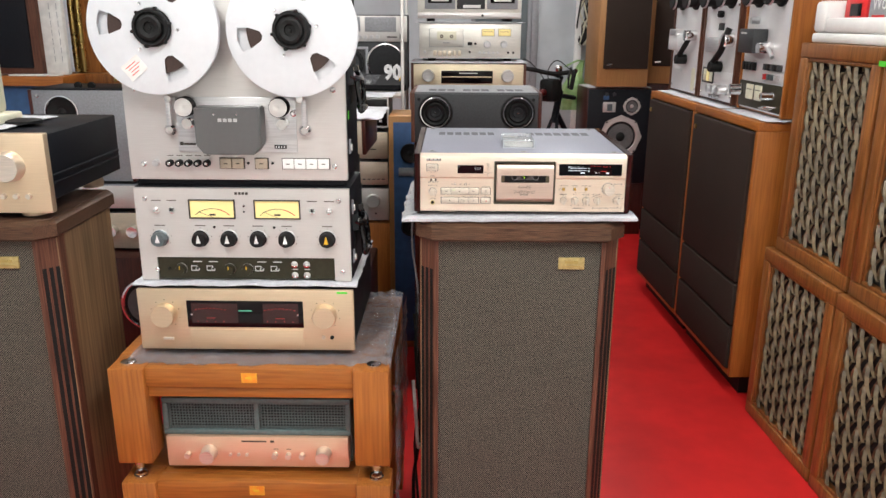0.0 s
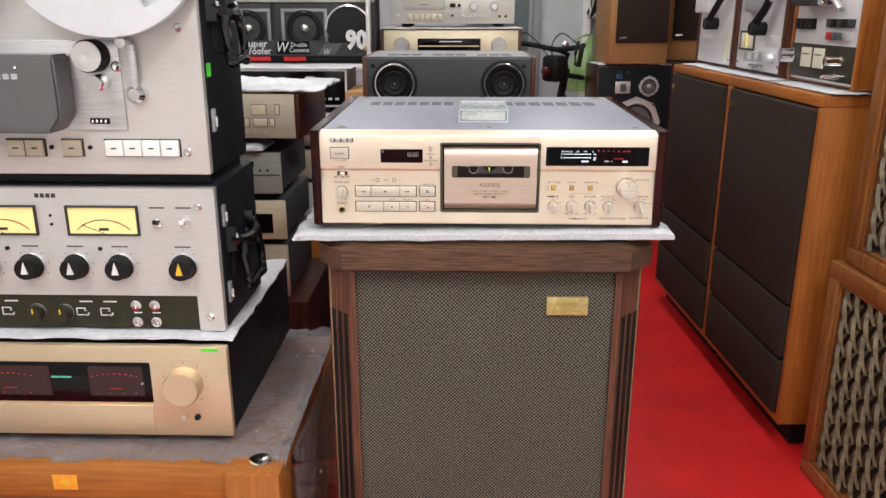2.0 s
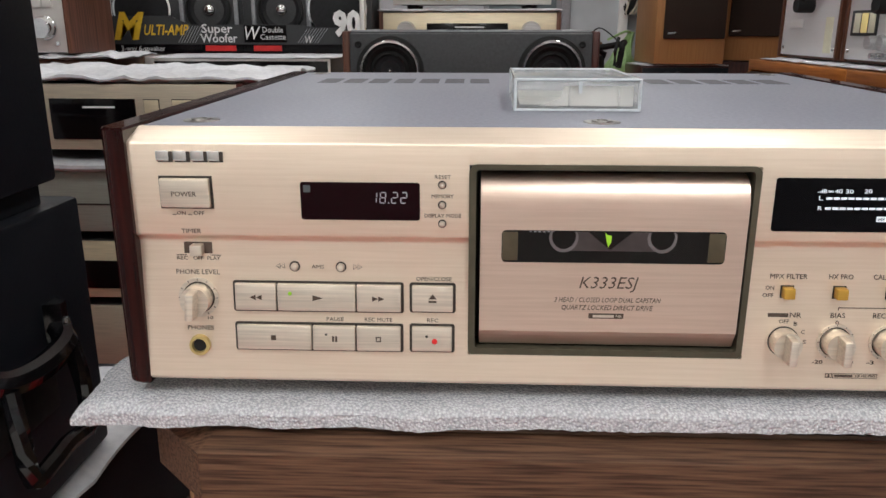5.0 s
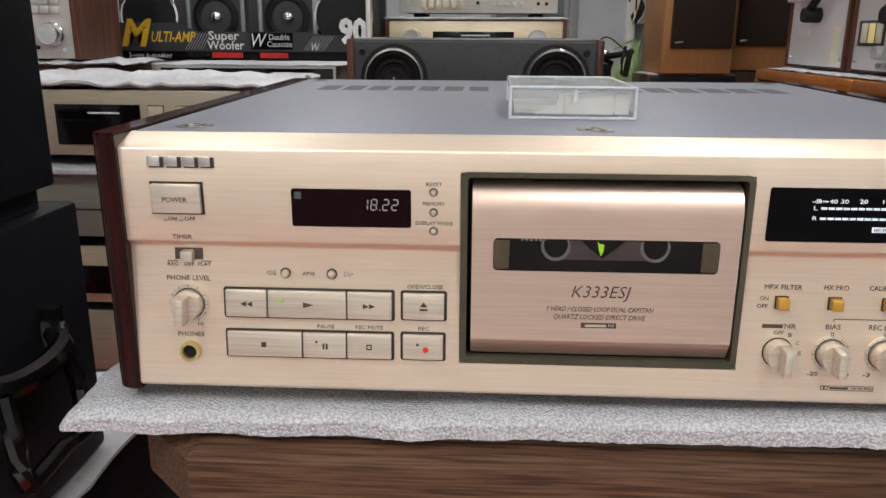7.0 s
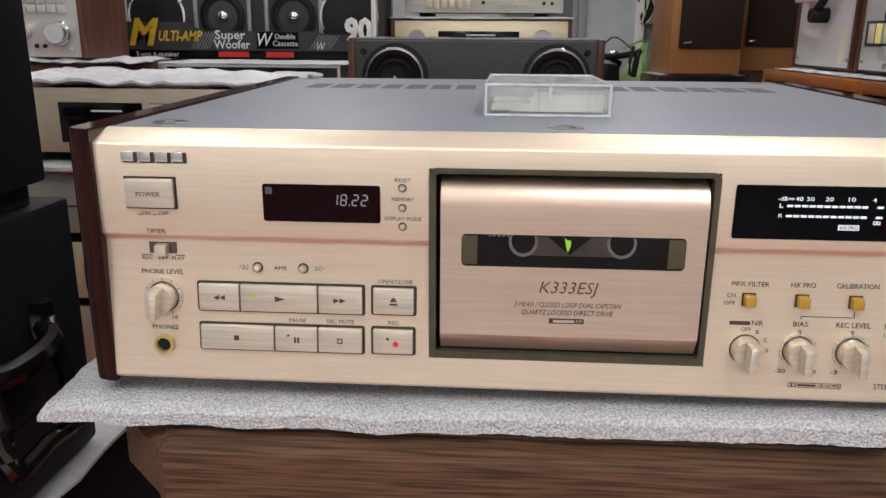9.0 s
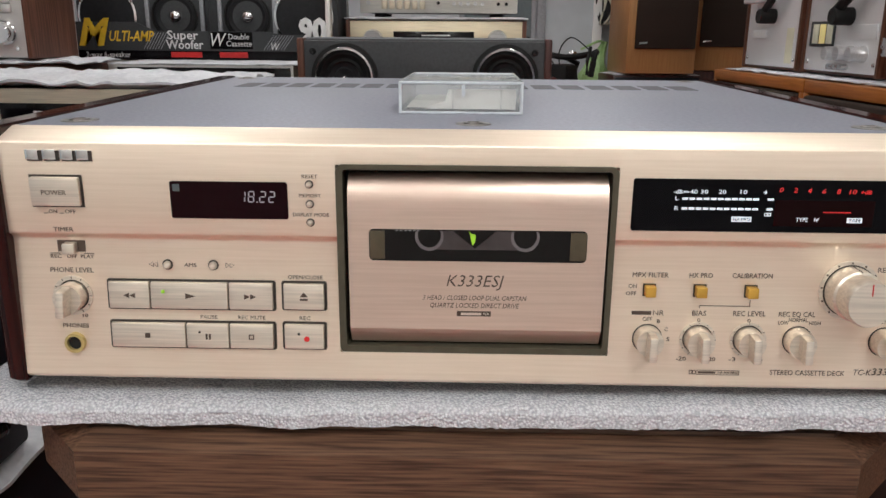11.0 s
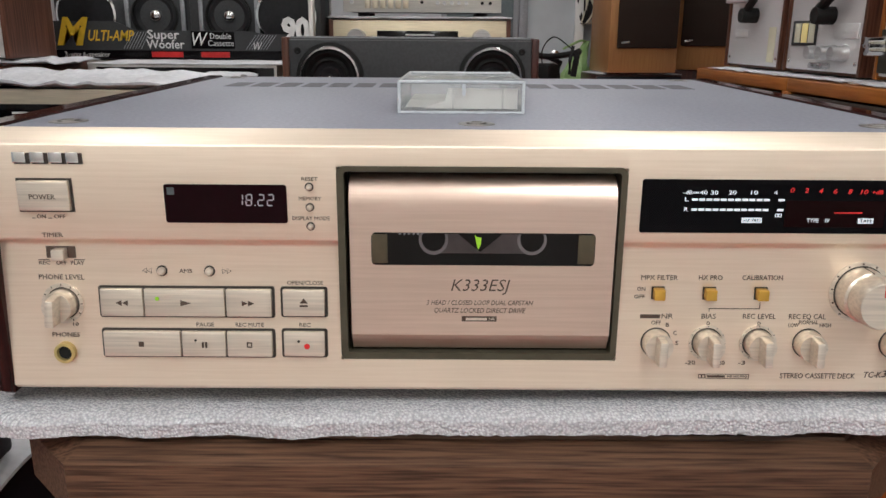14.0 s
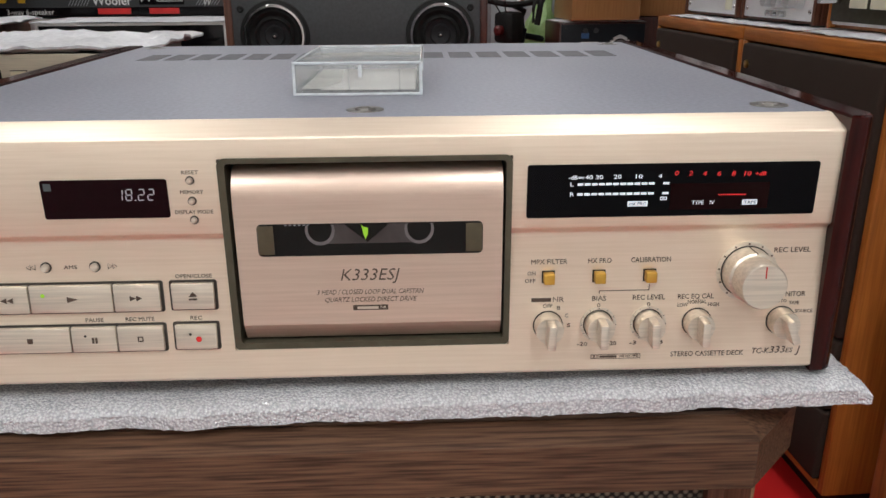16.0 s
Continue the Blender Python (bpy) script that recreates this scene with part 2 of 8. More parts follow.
M = {
    "floor": material("red_vinyl", (0.54, 0.017, 0.017), 0.36, other=(0.47, 0.013, 0.014), scale=9, spread=0.10, bump=0.05, bump_scale=60, spec=0.35),
    "wall": material("grey_paint", (0.50, 0.54, 0.57), 0.6, other=(0.45, 0.49, 0.52), scale=6, bump=0.08, bump_scale=90),
    "white_wall": material("white_wall_paint", (0.74, 0.73, 0.70), 0.65, other=(0.69, 0.68, 0.65), scale=5, bump=0.08, bump_scale=90),
    "ceiling": material("ceiling_paint", (0.82, 0.82, 0.80), 0.8, scale=12),
    "tube": material("fluorescent_tube", (1.0, 0.97, 0.92), 0.4, emit=20.0, spread=0.0),
    "white": material("white_enamel", (0.8, 0.8, 0.78), 0.4, scale=20, amount=0.4),
    "gold": material("champagne_brushed", (0.82, 0.70, 0.578), 0.43, 0.66, other=(0.77, 0.65, 0.525), scale=60, stretch=(0.4, 8, 14), bump=0.02, spread=0.02),
    # the red floor's reflection in the lid is mixed into this rosier colour
    "gold_lid": material("champagne_lid_reflecting", (0.72, 0.565, 0.480), 0.32, 0.78, other=(0.66, 0.51, 0.425), scale=60, stretch=(0.4, 8, 14), bump=0.015, spread=0.02),
    "gold_btn": material("champagne_button", (0.78, 0.70, 0.60), 0.34, 0.72, scale=60, stretch=(0.4, 8, 14), bump=0.015, spread=0.02),
    "gold_old": material("warm_gold_panel", (0.74, 0.585, 0.405), 0.38, 0.75, other=(0.69, 0.54, 0.37), scale=60, stretch=(0.3, 8, 12), bump=0.02, spread=0.03),
    "beige_metal": material("beige_panel", (0.62, 0.54, 0.42), 0.42, 0.45, scale=60, stretch=(0.3, 8, 12), bump=0.02, spread=0.04),
    "silver": material("silver_panel", (0.66, 0.64, 0.62), 0.40, 0.55, other=(0.62, 0.60, 0.58), scale=60, stretch=(0.3, 8, 12), bump=0.02, spread=0.03),
    "alu": material("aluminium", (0.66, 0.66, 0.67), 0.30, 0.75, scale=50, stretch=(0.3, 6, 6), bump=0.02, spread=0.03),
    "chrome": material("chrome", (0.8, 0.8, 0.8), 0.12, 1.0, spread=0.02),
    "reel": material("reel_aluminium", (0.70, 0.72, 0.75), 0.42, 0.35, other=(0.68, 0.70, 0.73), scale=70, spread=0.015),
    "cover": material("grey_cover", (0.232, 0.242, 0.290), 0.52, 0.4, other=(0.21, 0.218, 0.260), scale=400, bump=0.04, spread=0.03),
    "slot": material("vent_mesh", (0.10, 0.10, 0.112), 0.6, scale=200, spec=0.2),
    "black": material("black_paint", (0.006, 0.007, 0.010), 0.5, other=(0.009, 0.010, 0.014), scale=300, bump=0.03, spec=0.18),
    "rubber": material("black_rubber", (0.009, 0.009, 0.009), 0.6, scale=120, spec=0.25),
    "gloss": material("black_gloss", (0.004, 0.003, 0.004), 0.12, scale=10, spec=0.22),
    "panel_dark": material("dark_olive_panel", (0.034, 0.031, 0.018), 0.45, 0.0, scale=90, spec=0.22),
    "headcover": material("grey_head_cover", (0.13, 0.13, 0.13), 0.38, 0.4, scale=120, amount=0.2, spread=0.03),
    "slate": material("slate_grey_panel", (0.045, 0.047, 0.050), 0.55, scale=200, bump=0.03, spread=0.05, spec=0.3),
    "greyblue": material("grey_blue_metal", (0.13, 0.16, 0.17), 0.4, 0.5, scale=150),
    "silvergrey": material("grey_baffle", (0.30, 0.31, 0.33), 0.5, 0.3, scale=150, spread=0.05),
    "walnut": material("walnut", (0.135, 0.070, 0.040), 0.5, other=(0.040, 0.018, 0.010), scale=60, stretch=(0.40, 11, 11), bump=0.12, spread=0.18, detail=12, spec=0.3),
    "walnut_up": material("walnut_upright", (0.150, 0.060, 0.036), 0.5, other=(0.065, 0.024, 0.014), scale=34, stretch=(9, 9, 0.25), bump=0.12, spread=0.18, detail=12, spec=0.3),
    "veneer": material("striped_veneer", (0.30, 0.18, 0.09), 0.45, other=(0.15, 0.085, 0.042), scale=20, stretch=(5, 5, 0.15), bump=0.05, spread=0.08, detail=6),
    "rosewood": material("rosewood_gloss", (0.034, 0.005, 0.004), 0.09, other=(0.011, 0.002, 0.002), scale=26, stretch=(9, 9, 0.5), coat=0.04, spread=0.12, detail=6, spec=0.16),
    "teak": material("orange_teak", (0.40, 0.138, 0.026), 0.40, other=(0.28, 0.090, 0.017), scale=22, stretch=(0.4, 8, 8), bump=0.04, spread=0.10, coat=0.04, detail=8, spec=0.35),
    "teak_up": material("orange_teak_upright", (0.40, 0.138, 0.026), 0.40, other=(0.28, 0.090, 0.017), scale=22, stretch=(8, 8, 0.3), bump=0.04, spread=0.10, coat=0.04, detail=8, spec=0.35),
    "oak": material("honey_oak", (0.40, 0.20, 0.070), 0.45, other=(0.33, 0.160, 0.054), scale=30, stretch=(9, 9, 0.3), bump=0.04, spread=0.08, detail=8),
    "lacquer": material("brown_lacquer", (0.285, 0.112, 0.030), 0.30, other=(0.16, 0.056, 0.015), scale=18, stretch=(7, 7, 0.4), coat=0.12, bump=0.05, spread=0.15, detail=7, spec=0.35),
    "darkred": material("dark_red_wood", (0.070, 0.016, 0.010), 0.35, other=(0.036, 0.008, 0.006), scale=20, stretch=(7, 7, 0.5), coat=0.1, detail=6, spec=0.3),
    "brown_cloth": material("brown_cloth", (0.036, 0.025, 0.020), 0.95, other=(0.028, 0.019, 0.015), scale=500, bump=0.12, spread=0.05, spec=0.15),
    "cloth": weave("speaker_cloth", (0.165, 0.147, 0.113), (0.005, 0.0045, 0.004), 260),
    "lattice": material("wicker_brown", (0.185, 0.143, 0.076), 0.40, other=(0.075, 0.056, 0.030), scale=45, bump=0.1, spread=0.22),
    "lattice_back": material("lattice_backing", (0.012, 0.011, 0.010), 0.9, scale=100),
    "lamp_red": material("lamp_red", (0.10, 0.006, 0.006), 0.3, scale=100),
    "case_edge": material("lit_edge", (0.62, 0.66, 0.70), 0.12, scale=200, spec=0.8),
    "silver_paper": material("grey_card", (0.50, 0.50, 0.47), 0.5, scale=120, spread=0.1),
    "screw_grey": material("screw_grey", (0.22, 0.21, 0.20), 0.35, 0.8, scale=200),
    "counter_glass": material("counter_glass", (0.010, 0.0015, 0.003), 0.10, scale=200, spec=0.10),
    "cage_teal": material("teal_grey_enamel", (0.115, 0.160, 0.158), 0.42, 0.15, scale=150),
    "rose_gold": material("rose_gold_panel", (0.80, 0.52, 0.36), 0.40, 0.55, other=(0.76, 0.48, 0.33), scale=60, stretch=(0.4, 8, 14), bump=0.015, spread=0.02),
    "olive_silver": material("olive_silver_panel", (0.40, 0.41, 0.36), 0.42, 0.3, scale=60, stretch=(0.3, 8, 12), bump=0.02, spread=0.03),
    "reel_silver": material("pale_silver_panel", (0.80, 0.80, 0.81), 0.38, 0.25, other=(0.76, 0.76, 0.77), scale=60, stretch=(0.3, 8, 12), bump=0.02, spread=0.03),
    "cream_gold": material("cream_gold_panel", (0.80, 0.70, 0.50), 0.40, 0.4, scale=60, stretch=(0.3, 8, 12), bump=0.02, spread=0.03),
    "cast_black": material("cast_black_gloss", (0.004, 0.004, 0.005), 0.10, scale=30, bump=0.05, spec=0.6),
    "display_black": material("display_black", (0.002, 0.002, 0.003), 0.10, scale=10, spec=0.10),
    "display_tint": material("display_tint", (0.008, 0.0012, 0.0016), 0.10, scale=10, spec=0.10),
    "well_olive": material("olive_metal", (0.085, 0.076, 0.052), 0.40, 0.2, scale=150, bump=0.02, spec=0.3),
    "window_end": material("window_end", (0.085, 0.070, 0.045), 0.35, scale=150, spec=0.2),
    "shell_grey": material("cassette_shell", (0.060, 0.050, 0.050), 0.35, scale=150, spec=0.2),
    "hub_rim": material("hub_rim", (0.16, 0.145, 0.15), 0.35, scale=150, spec=0.2),
    "foam": foam_material("white_foam"),
    "foam_white": material("packing_foam", (0.62, 0.63, 0.66), 0.6, other=(0.52, 0.53, 0.57), scale=90, bump=0.15, spread=0.2),
    "paper": material("white_paper", (0.78, 0.77, 0.74), 0.8, scale=30),
    "cream": material("cream_plastic", (0.72, 0.70, 0.55), 0.45, scale=30, amount=0.4),
    "cream_metal": material("cream_silver", (0.78, 0.76, 0.70), 0.36, 0.6, scale=60, stretch=(0.3, 8, 12), spread=0.03),
    "vu": material("meter_dial", (0.80, 0.66, 0.28), 0.5, emit=0.35, scale=12, amount=0.4, spread=0.05),
    "amber": material("amber_button", (0.62, 0.36, 0.06), 0.35, 0.5, scale=60),
    "brass": material("brass", (0.62, 0.45, 0.16), 0.28, 1.0, scale=40, spread=0.1),
    "badge": material("gold_badge", (0.66, 0.52, 0.22), 0.4, 0.6, other=(0.50, 0.38, 0.15), scale=120, spread=0.12),
    "ink": material("dark_ink", (0.035, 0.028, 0.022), 0.6, scale=50),
    "ink_brown": material("brown_ink", (0.075, 0.048, 0.034), 0.6, scale=50),
    "ink_white": material("white_ink", (0.80, 0.80, 0.80), 0.6, scale=50),
    "red": material("red_plastic", (0.65, 0.02, 0.02), 0.4, scale=50),
    "red_lit": material("red_lit_segment", (0.75, 0.03, 0.03), 0.4, emit=0.5, spread=0.0),
    "white_lit": material("white_lit_segment", (0.75, 0.82, 0.90), 0.4, emit=0.8, spread=0.0),
    "digit": material("dim_digit", (0.40, 0.38, 0.42), 0.4, emit=0.35, spread=0.0),
    "red_dim": material("dim_red_mark", (0.25, 0.02, 0.015), 0.4, emit=0.35, spread=0.0),
    "bounce_floor": material("pale_bounce_floor", (0.62, 0.60, 0.57), 0.45, scale=8, spread=0.12),
    "red_glow": material("dim_red_display", (0.030, 0.003, 0.004), 0.12, emit=0.03, scale=8),
    "teal_lit": material("teal_lit", (0.10, 0.45, 0.30), 0.4, emit=0.12, spread=0.0),
    "green_lit": material("green_lit", (0.30, 0.62, 0.03), 0.4, emit=0.25, spread=0.0),
    "green": material("green_sticker", (0.10, 0.75, 0.05), 0.6, spread=0.02),
    "green_bag": material("green_film", (0.22, 0.38, 0.13), 0.3, other=(0.32, 0.50, 0.22), scale=25, bump=0.5),
    "orange": material("orange_sticker", (0.80, 0.24, 0.02), 0.5, other=(0.75, 0.38, 0.03), scale=80),
    "yellow": material("yellow_ink", (0.80, 0.50, 0.03), 0.5, spread=0.03),
    "blue": material("blue_baffle", (0.035, 0.10, 0.24), 0.5, scale=40),
    "tape": material("brown_tape", (0.045, 0.025, 0.020), 0.3, scale=200, stretch=(1, 1, 1)),
    "cone": material("paper_cone", (0.016, 0.016, 0.018), 0.6, scale=80, bump=0.1, spec=0.25),
    "grey_cone": material("grey_cone", (0.13, 0.13, 0.132), 0.6, scale=80, bump=0.1, spec=0.25),
    "window": material("smoked_window", (0.006, 0.005, 0.005), 0.14, spread=0.02, spec=0.25),
    "case": clear_plastic("clear_case"),
    "film": clear_plastic("clear_lens"),
    "wrap": thin_film("stretch_wrap"),
    "pane": glass("door_glass", (0.8, 0.88, 0.88), 0.05),
}


# ---- mesh helpers ----
def B():
    return bmesh.new()


def box(bm, x0, x1, y0, y1, z0, z1, bev=0.0, seg=2):
    vs = bmesh.ops.create_cube(bm, size=1.0)["verts"]
    for v in vs:
        v.co = ((x0 + x1) / 2 + v.co.x * (x1 - x0), (y0 + y1) / 2 + v.co.y * (y1 - y0), (z0 + z1) / 2 + v.co.z * (z1 - z0))
    if bev:
        bmesh.ops.bevel(bm, geom=list({e for v in vs for e in v.link_edges}), offset=bev, segments=seg, profile=0.5, affect="EDGES")
    return bm


AXES = {"y": Matrix(((1, 0, 0), (0, 0, -1), (0, 1, 0))), "z": Matrix.Identity(3), "x": Matrix(((0, 0, -1), (0, 1, 0), (1, 0, 0)))}


def lathe(bm, c, profile, axis="y", seg=32, open_end=False):
    """Turn a profile of (radius, distance) about the axis through c; y points to the viewer (-y), x to -x, z up."""
    rot, rings = AXES[axis], []
    for r, h in profile:
        if r <= 1e-6:
            rings.append([bm.verts.new(Vector(c) + rot @ Vector((0, 0, h)))])
        else:
            rings.append([bm.verts.new(Vector(c) + rot @ Vector((r * math.cos(a), r * math.sin(a), h))) for a in [2 * math.pi * i / seg for i in range(seg)]])
    for a, b in zip(rings, rings[1:]):
        for i in range(seg):
            j = (i + 1) % seg
            if len(a) == 1 and len(b) > 1:
                bm.faces.new((a[0], b[i], b[j]))
            elif len(b) == 1 and len(a) > 1:
                bm.faces.new((a[i], a[j], b[0]))
            elif len(a) > 1:
                bm.faces.new((a[i], a[j], b[j], b[i]))
    return bm


def pipe(bm, pts, r, seg=8):
    """A round tube along points."""
    pts, rings = [Vector(p) for p in pts], []
    for i, p in enumerate(pts):
        d = (pts[min(i + 1, len(pts) - 1)] - pts[max(i - 1, 0)]).normalized()
        q = d.to_track_quat("Z", "Y").to_matrix()
        rings.append([bm.verts.new(p + q @ Vector((r * math.cos(2 * math.pi * k / seg), r * math.sin(2 * math.pi * k / seg), 0))) for k in range(seg)])
    for a, b in zip(rings, rings[1:]):
        for k in range(seg):
            bm.faces.new((a[k], a[(k + 1) % seg], b[(k + 1) % seg], b[k]))
    bm.faces.new(rings[0][::-1])
    bm.faces.new(rings[-1])
    return bm


def curve_points(pts, n=6):
    """Catmull-Rom points through pts."""
    p = [Vector(q) for q in pts]
    p = [p[0]] + p + [p[-1]]
    out = []
    for i in range(1, len(p) - 2):
        for k in range(n):
            t = k / n
            out.append(0.5 * ((2 * p[i]) + (p[i + 1] - p[i - 1]) * t + (2 * p[i - 1] - 5 * p[i] + 4 * p[i + 1] - p[i + 2]) * t * t + (3 * p[i] - p[i - 1] - 3 * p[i + 1] + p[i + 2]) * t ** 3))
    return out + [p[-2]]


def prism(bm, outline, y0, y1):
    """Extrude an (x, z) outline from y0 to y1."""
    a = [bm.verts.new((x, y0, z)) for x, z in outline]
    b = [bm.verts.new((x, y1, z)) for x, z in outline]
    bm.faces.new(a)
    bm.faces.new(b[::-1])
    for i in range(len(a)):
        j = (i + 1) % len(a)
        bm.faces.new((a[j], a[i], b[i], b[j]))
    return bm


def prism_z(bm, outline, z0, z1):
    """Extrude an (x, y) outline from z0 to z1."""
    a = [bm.verts.new((x, y, z0)) for x, y in outline]
    b = [bm.verts.new((x, y, z1)) for x, y in outline]
    bm.faces.new(a[::-1])
    bm.faces.new(b)
    for i in range(len(a)):
        j = (i + 1) % len(a)
        bm.faces.new((a[i], a[j], b[j], b[i]))
    return bm


def loft_z(bm, rings):
    """Join (x, y) outlines at given heights, bottom to top, into one closed solid."""
    vs = [[bm.verts.new((x, y, z)) for x, y in pts] for pts, z in rings]
    bm.faces.new(vs[0][::-1])
    bm.faces.new(vs[-1])
    for a, b in zip(vs, vs[1:]):
        for i in range(len(a)):
            j = (i + 1) % len(a)
            bm.faces.new((a[i], a[j], b[j], b[i]))
    return bm


def frame_ring(bm, x0, x1, z0, z1, w, y0, y1, bev=0.0):
    """Four mitre-less bars round an opening, facing -y."""
    box(bm, x0, x1, y0, y1, z1 - w, z1, bev)
    box(bm, x0, x1, y0, y1, z0, z0 + w, bev)
    box(bm, x0, x0 + w, y0, y1, z0 + w, z1 - w, bev)
    box(bm, x1 - w, x1, y0, y1, z0 + w, z1 - w, bev)
    return bm


def finish(bm, smooth=True):
    bmesh.ops.recalc_face_normals(bm, faces=bm.faces)
    if smooth:
        for f in bm.faces:
            f.smooth = True
        for e in bm.edges:
            if len(e.link_faces) == 2 and e.calc_face_angle(0) > 0.6:
                e.smooth = False
    return bm


def mesh_object(name, bm, mat):
    me = bpy.data.meshes.new(name)
    finish(bm).to_mesh(me)
    bm.free()
    me.materials.append(M[mat] if isinstance(mat, str) else mat)
    return new(name, me)


def part(name, bm, mat, parent, label=""):
    ob = mesh_object(name, bm, mat)
    ob.parent = parent
    return tagged(ob, label)


def thing(name, m, label, category, group="", kind=""):
    ob = new(name)
    ob.empty_display_size = 0.05
    ob.matrix_basis = m
    return tagged(ob, label, category, group, kind)


def solid(name, bm, mat, m, label="", category="", group="", kind=""):
    ob = mesh_object(name, bm, mat)
    ob.matrix_basis = m
    return tagged(ob, label, category, group, kind)


def lettering(text, parent, x, y, z, size, mat="ink", align="CENTER", shear=0.0, width=1.0, depth=0.0001, name="lettering", bold=0.0, fit=0.0):
    """Words set flat on a surface that faces -y, centred on x and z."""
    cu = bpy.data.curves.new(name, "FONT")
    cu.body, cu.size, cu.align_x, cu.align_y, cu.extrude, cu.shear, cu.offset = text, size, align, "CENTER", depth, shear, bold
    cu.resolution_u = 2
    tmp = bpy.data.objects.new("tmp", cu)
    scene.collection.objects.link(tmp)
    me = bpy.data.meshes.new_from_object(tmp.evaluated_get(bpy.context.evaluated_depsgraph_get()))
    bpy.data.objects.remove(tmp)
    if fit:
        xs = [v.co.x for v in me.vertices]
        width = fit / max(1e-6, max(xs) - min(xs))
        me.transform(pose(-(max(xs) + min(xs)) / 2, 0, 0))
    me.transform(pose(x, y, z, 90) @ Matrix.Diagonal((width, 1, 1, 1)))
    me.materials.clear()
    me.materials.append(M[mat])
    me.name = name
    ob = new(name, me)
    ob.parent = parent
    return ob


def bar(parent, x, y, z, w, h, mat="ink", name="mark"):
    """A plain bar in place of small writing or a maker's mark."""
    return part(name, box(B(), x - w / 2, x + w / 2, y - 0.0003, y + 0.001, z - h / 2, z + h / 2), mat, parent)


def knob(parent, x, y, z, r, d, mat="alu", pointer="", skirt=0.0, name="knob", seg=32):
    """A turned knob on a face at y that faces -y."""
    prof = [(0, 0), (r, 0), (r, d * 0.85), (r * 0.93, d), (r * 0.5, d * 0.985), (0, d * 0.98)]
    if skirt:
        prof = [(0, 0), (skirt, 0), (skirt, d * 0.2), (r * 1.02, d * 0.3)] + prof[2:]
    k = part(name, lathe(B(), (x, y, z), prof, seg=seg), mat, parent)
    if pointer:
        part("pointer", box(B(), x - r * 0.08, x + r * 0.08, y - d - 0.0006, y - d * 0.9, z + r * 0.2, z + r * 0.92), pointer, k)
    return k


def screw(parent, x, y, z, r=0.005, mat="chrome"):
    return part("screw", lathe(B(), (x, y, z), [(0, 0), (r, 0), (r, 0.0015), (r * 0.7, 0.003), (r * 0.3, 0.0025), (0, 0.0015)], seg=12), mat, parent)


def button(parent, x0, x1, y, z0, z1, d=0.004, mat="alu", name="button", bev=0.0008):
    return part(name, box(B(), x0, x1, y - d, y + 0.001, z0, z1, bev), mat, parent)


def driver(parent, x, y, z, r, ring="chrome", cone="cone", cap="chrome", name="driver"):
    """A loudspeaker drive unit on a face at y: ring, surround, cone and dust cap."""
    d = part(name, lathe(B(), (x, y, z), [(r, 0), (r, 0.006), (r * 0.93, 0.007), (r * 0.88, 0.003), (r * 0.88, 0.0)], seg=40), ring, parent)
    part("surround", lathe(B(), (x, y, z), [(r * 0.9, 0.0), (r * 0.84, 0.005), (r * 0.78, 0.005), (r * 0.74, 0.004)], seg=40), "rubber", d)
    part("membrane", lathe(B(), (x, y, z), [(r * 0.76, 0.0045), (r * 0.5, 0.0022), (r * 0.24, 0.0008)], seg=40), cone, d)
    part("dust_cap", lathe(B(), (x, y, z), [(r * 0.27, 0.0006), (r * 0.22, 0.004), (r * 0.12, 0.007), (0, 0.008)], seg=24), cap, d)
    return d


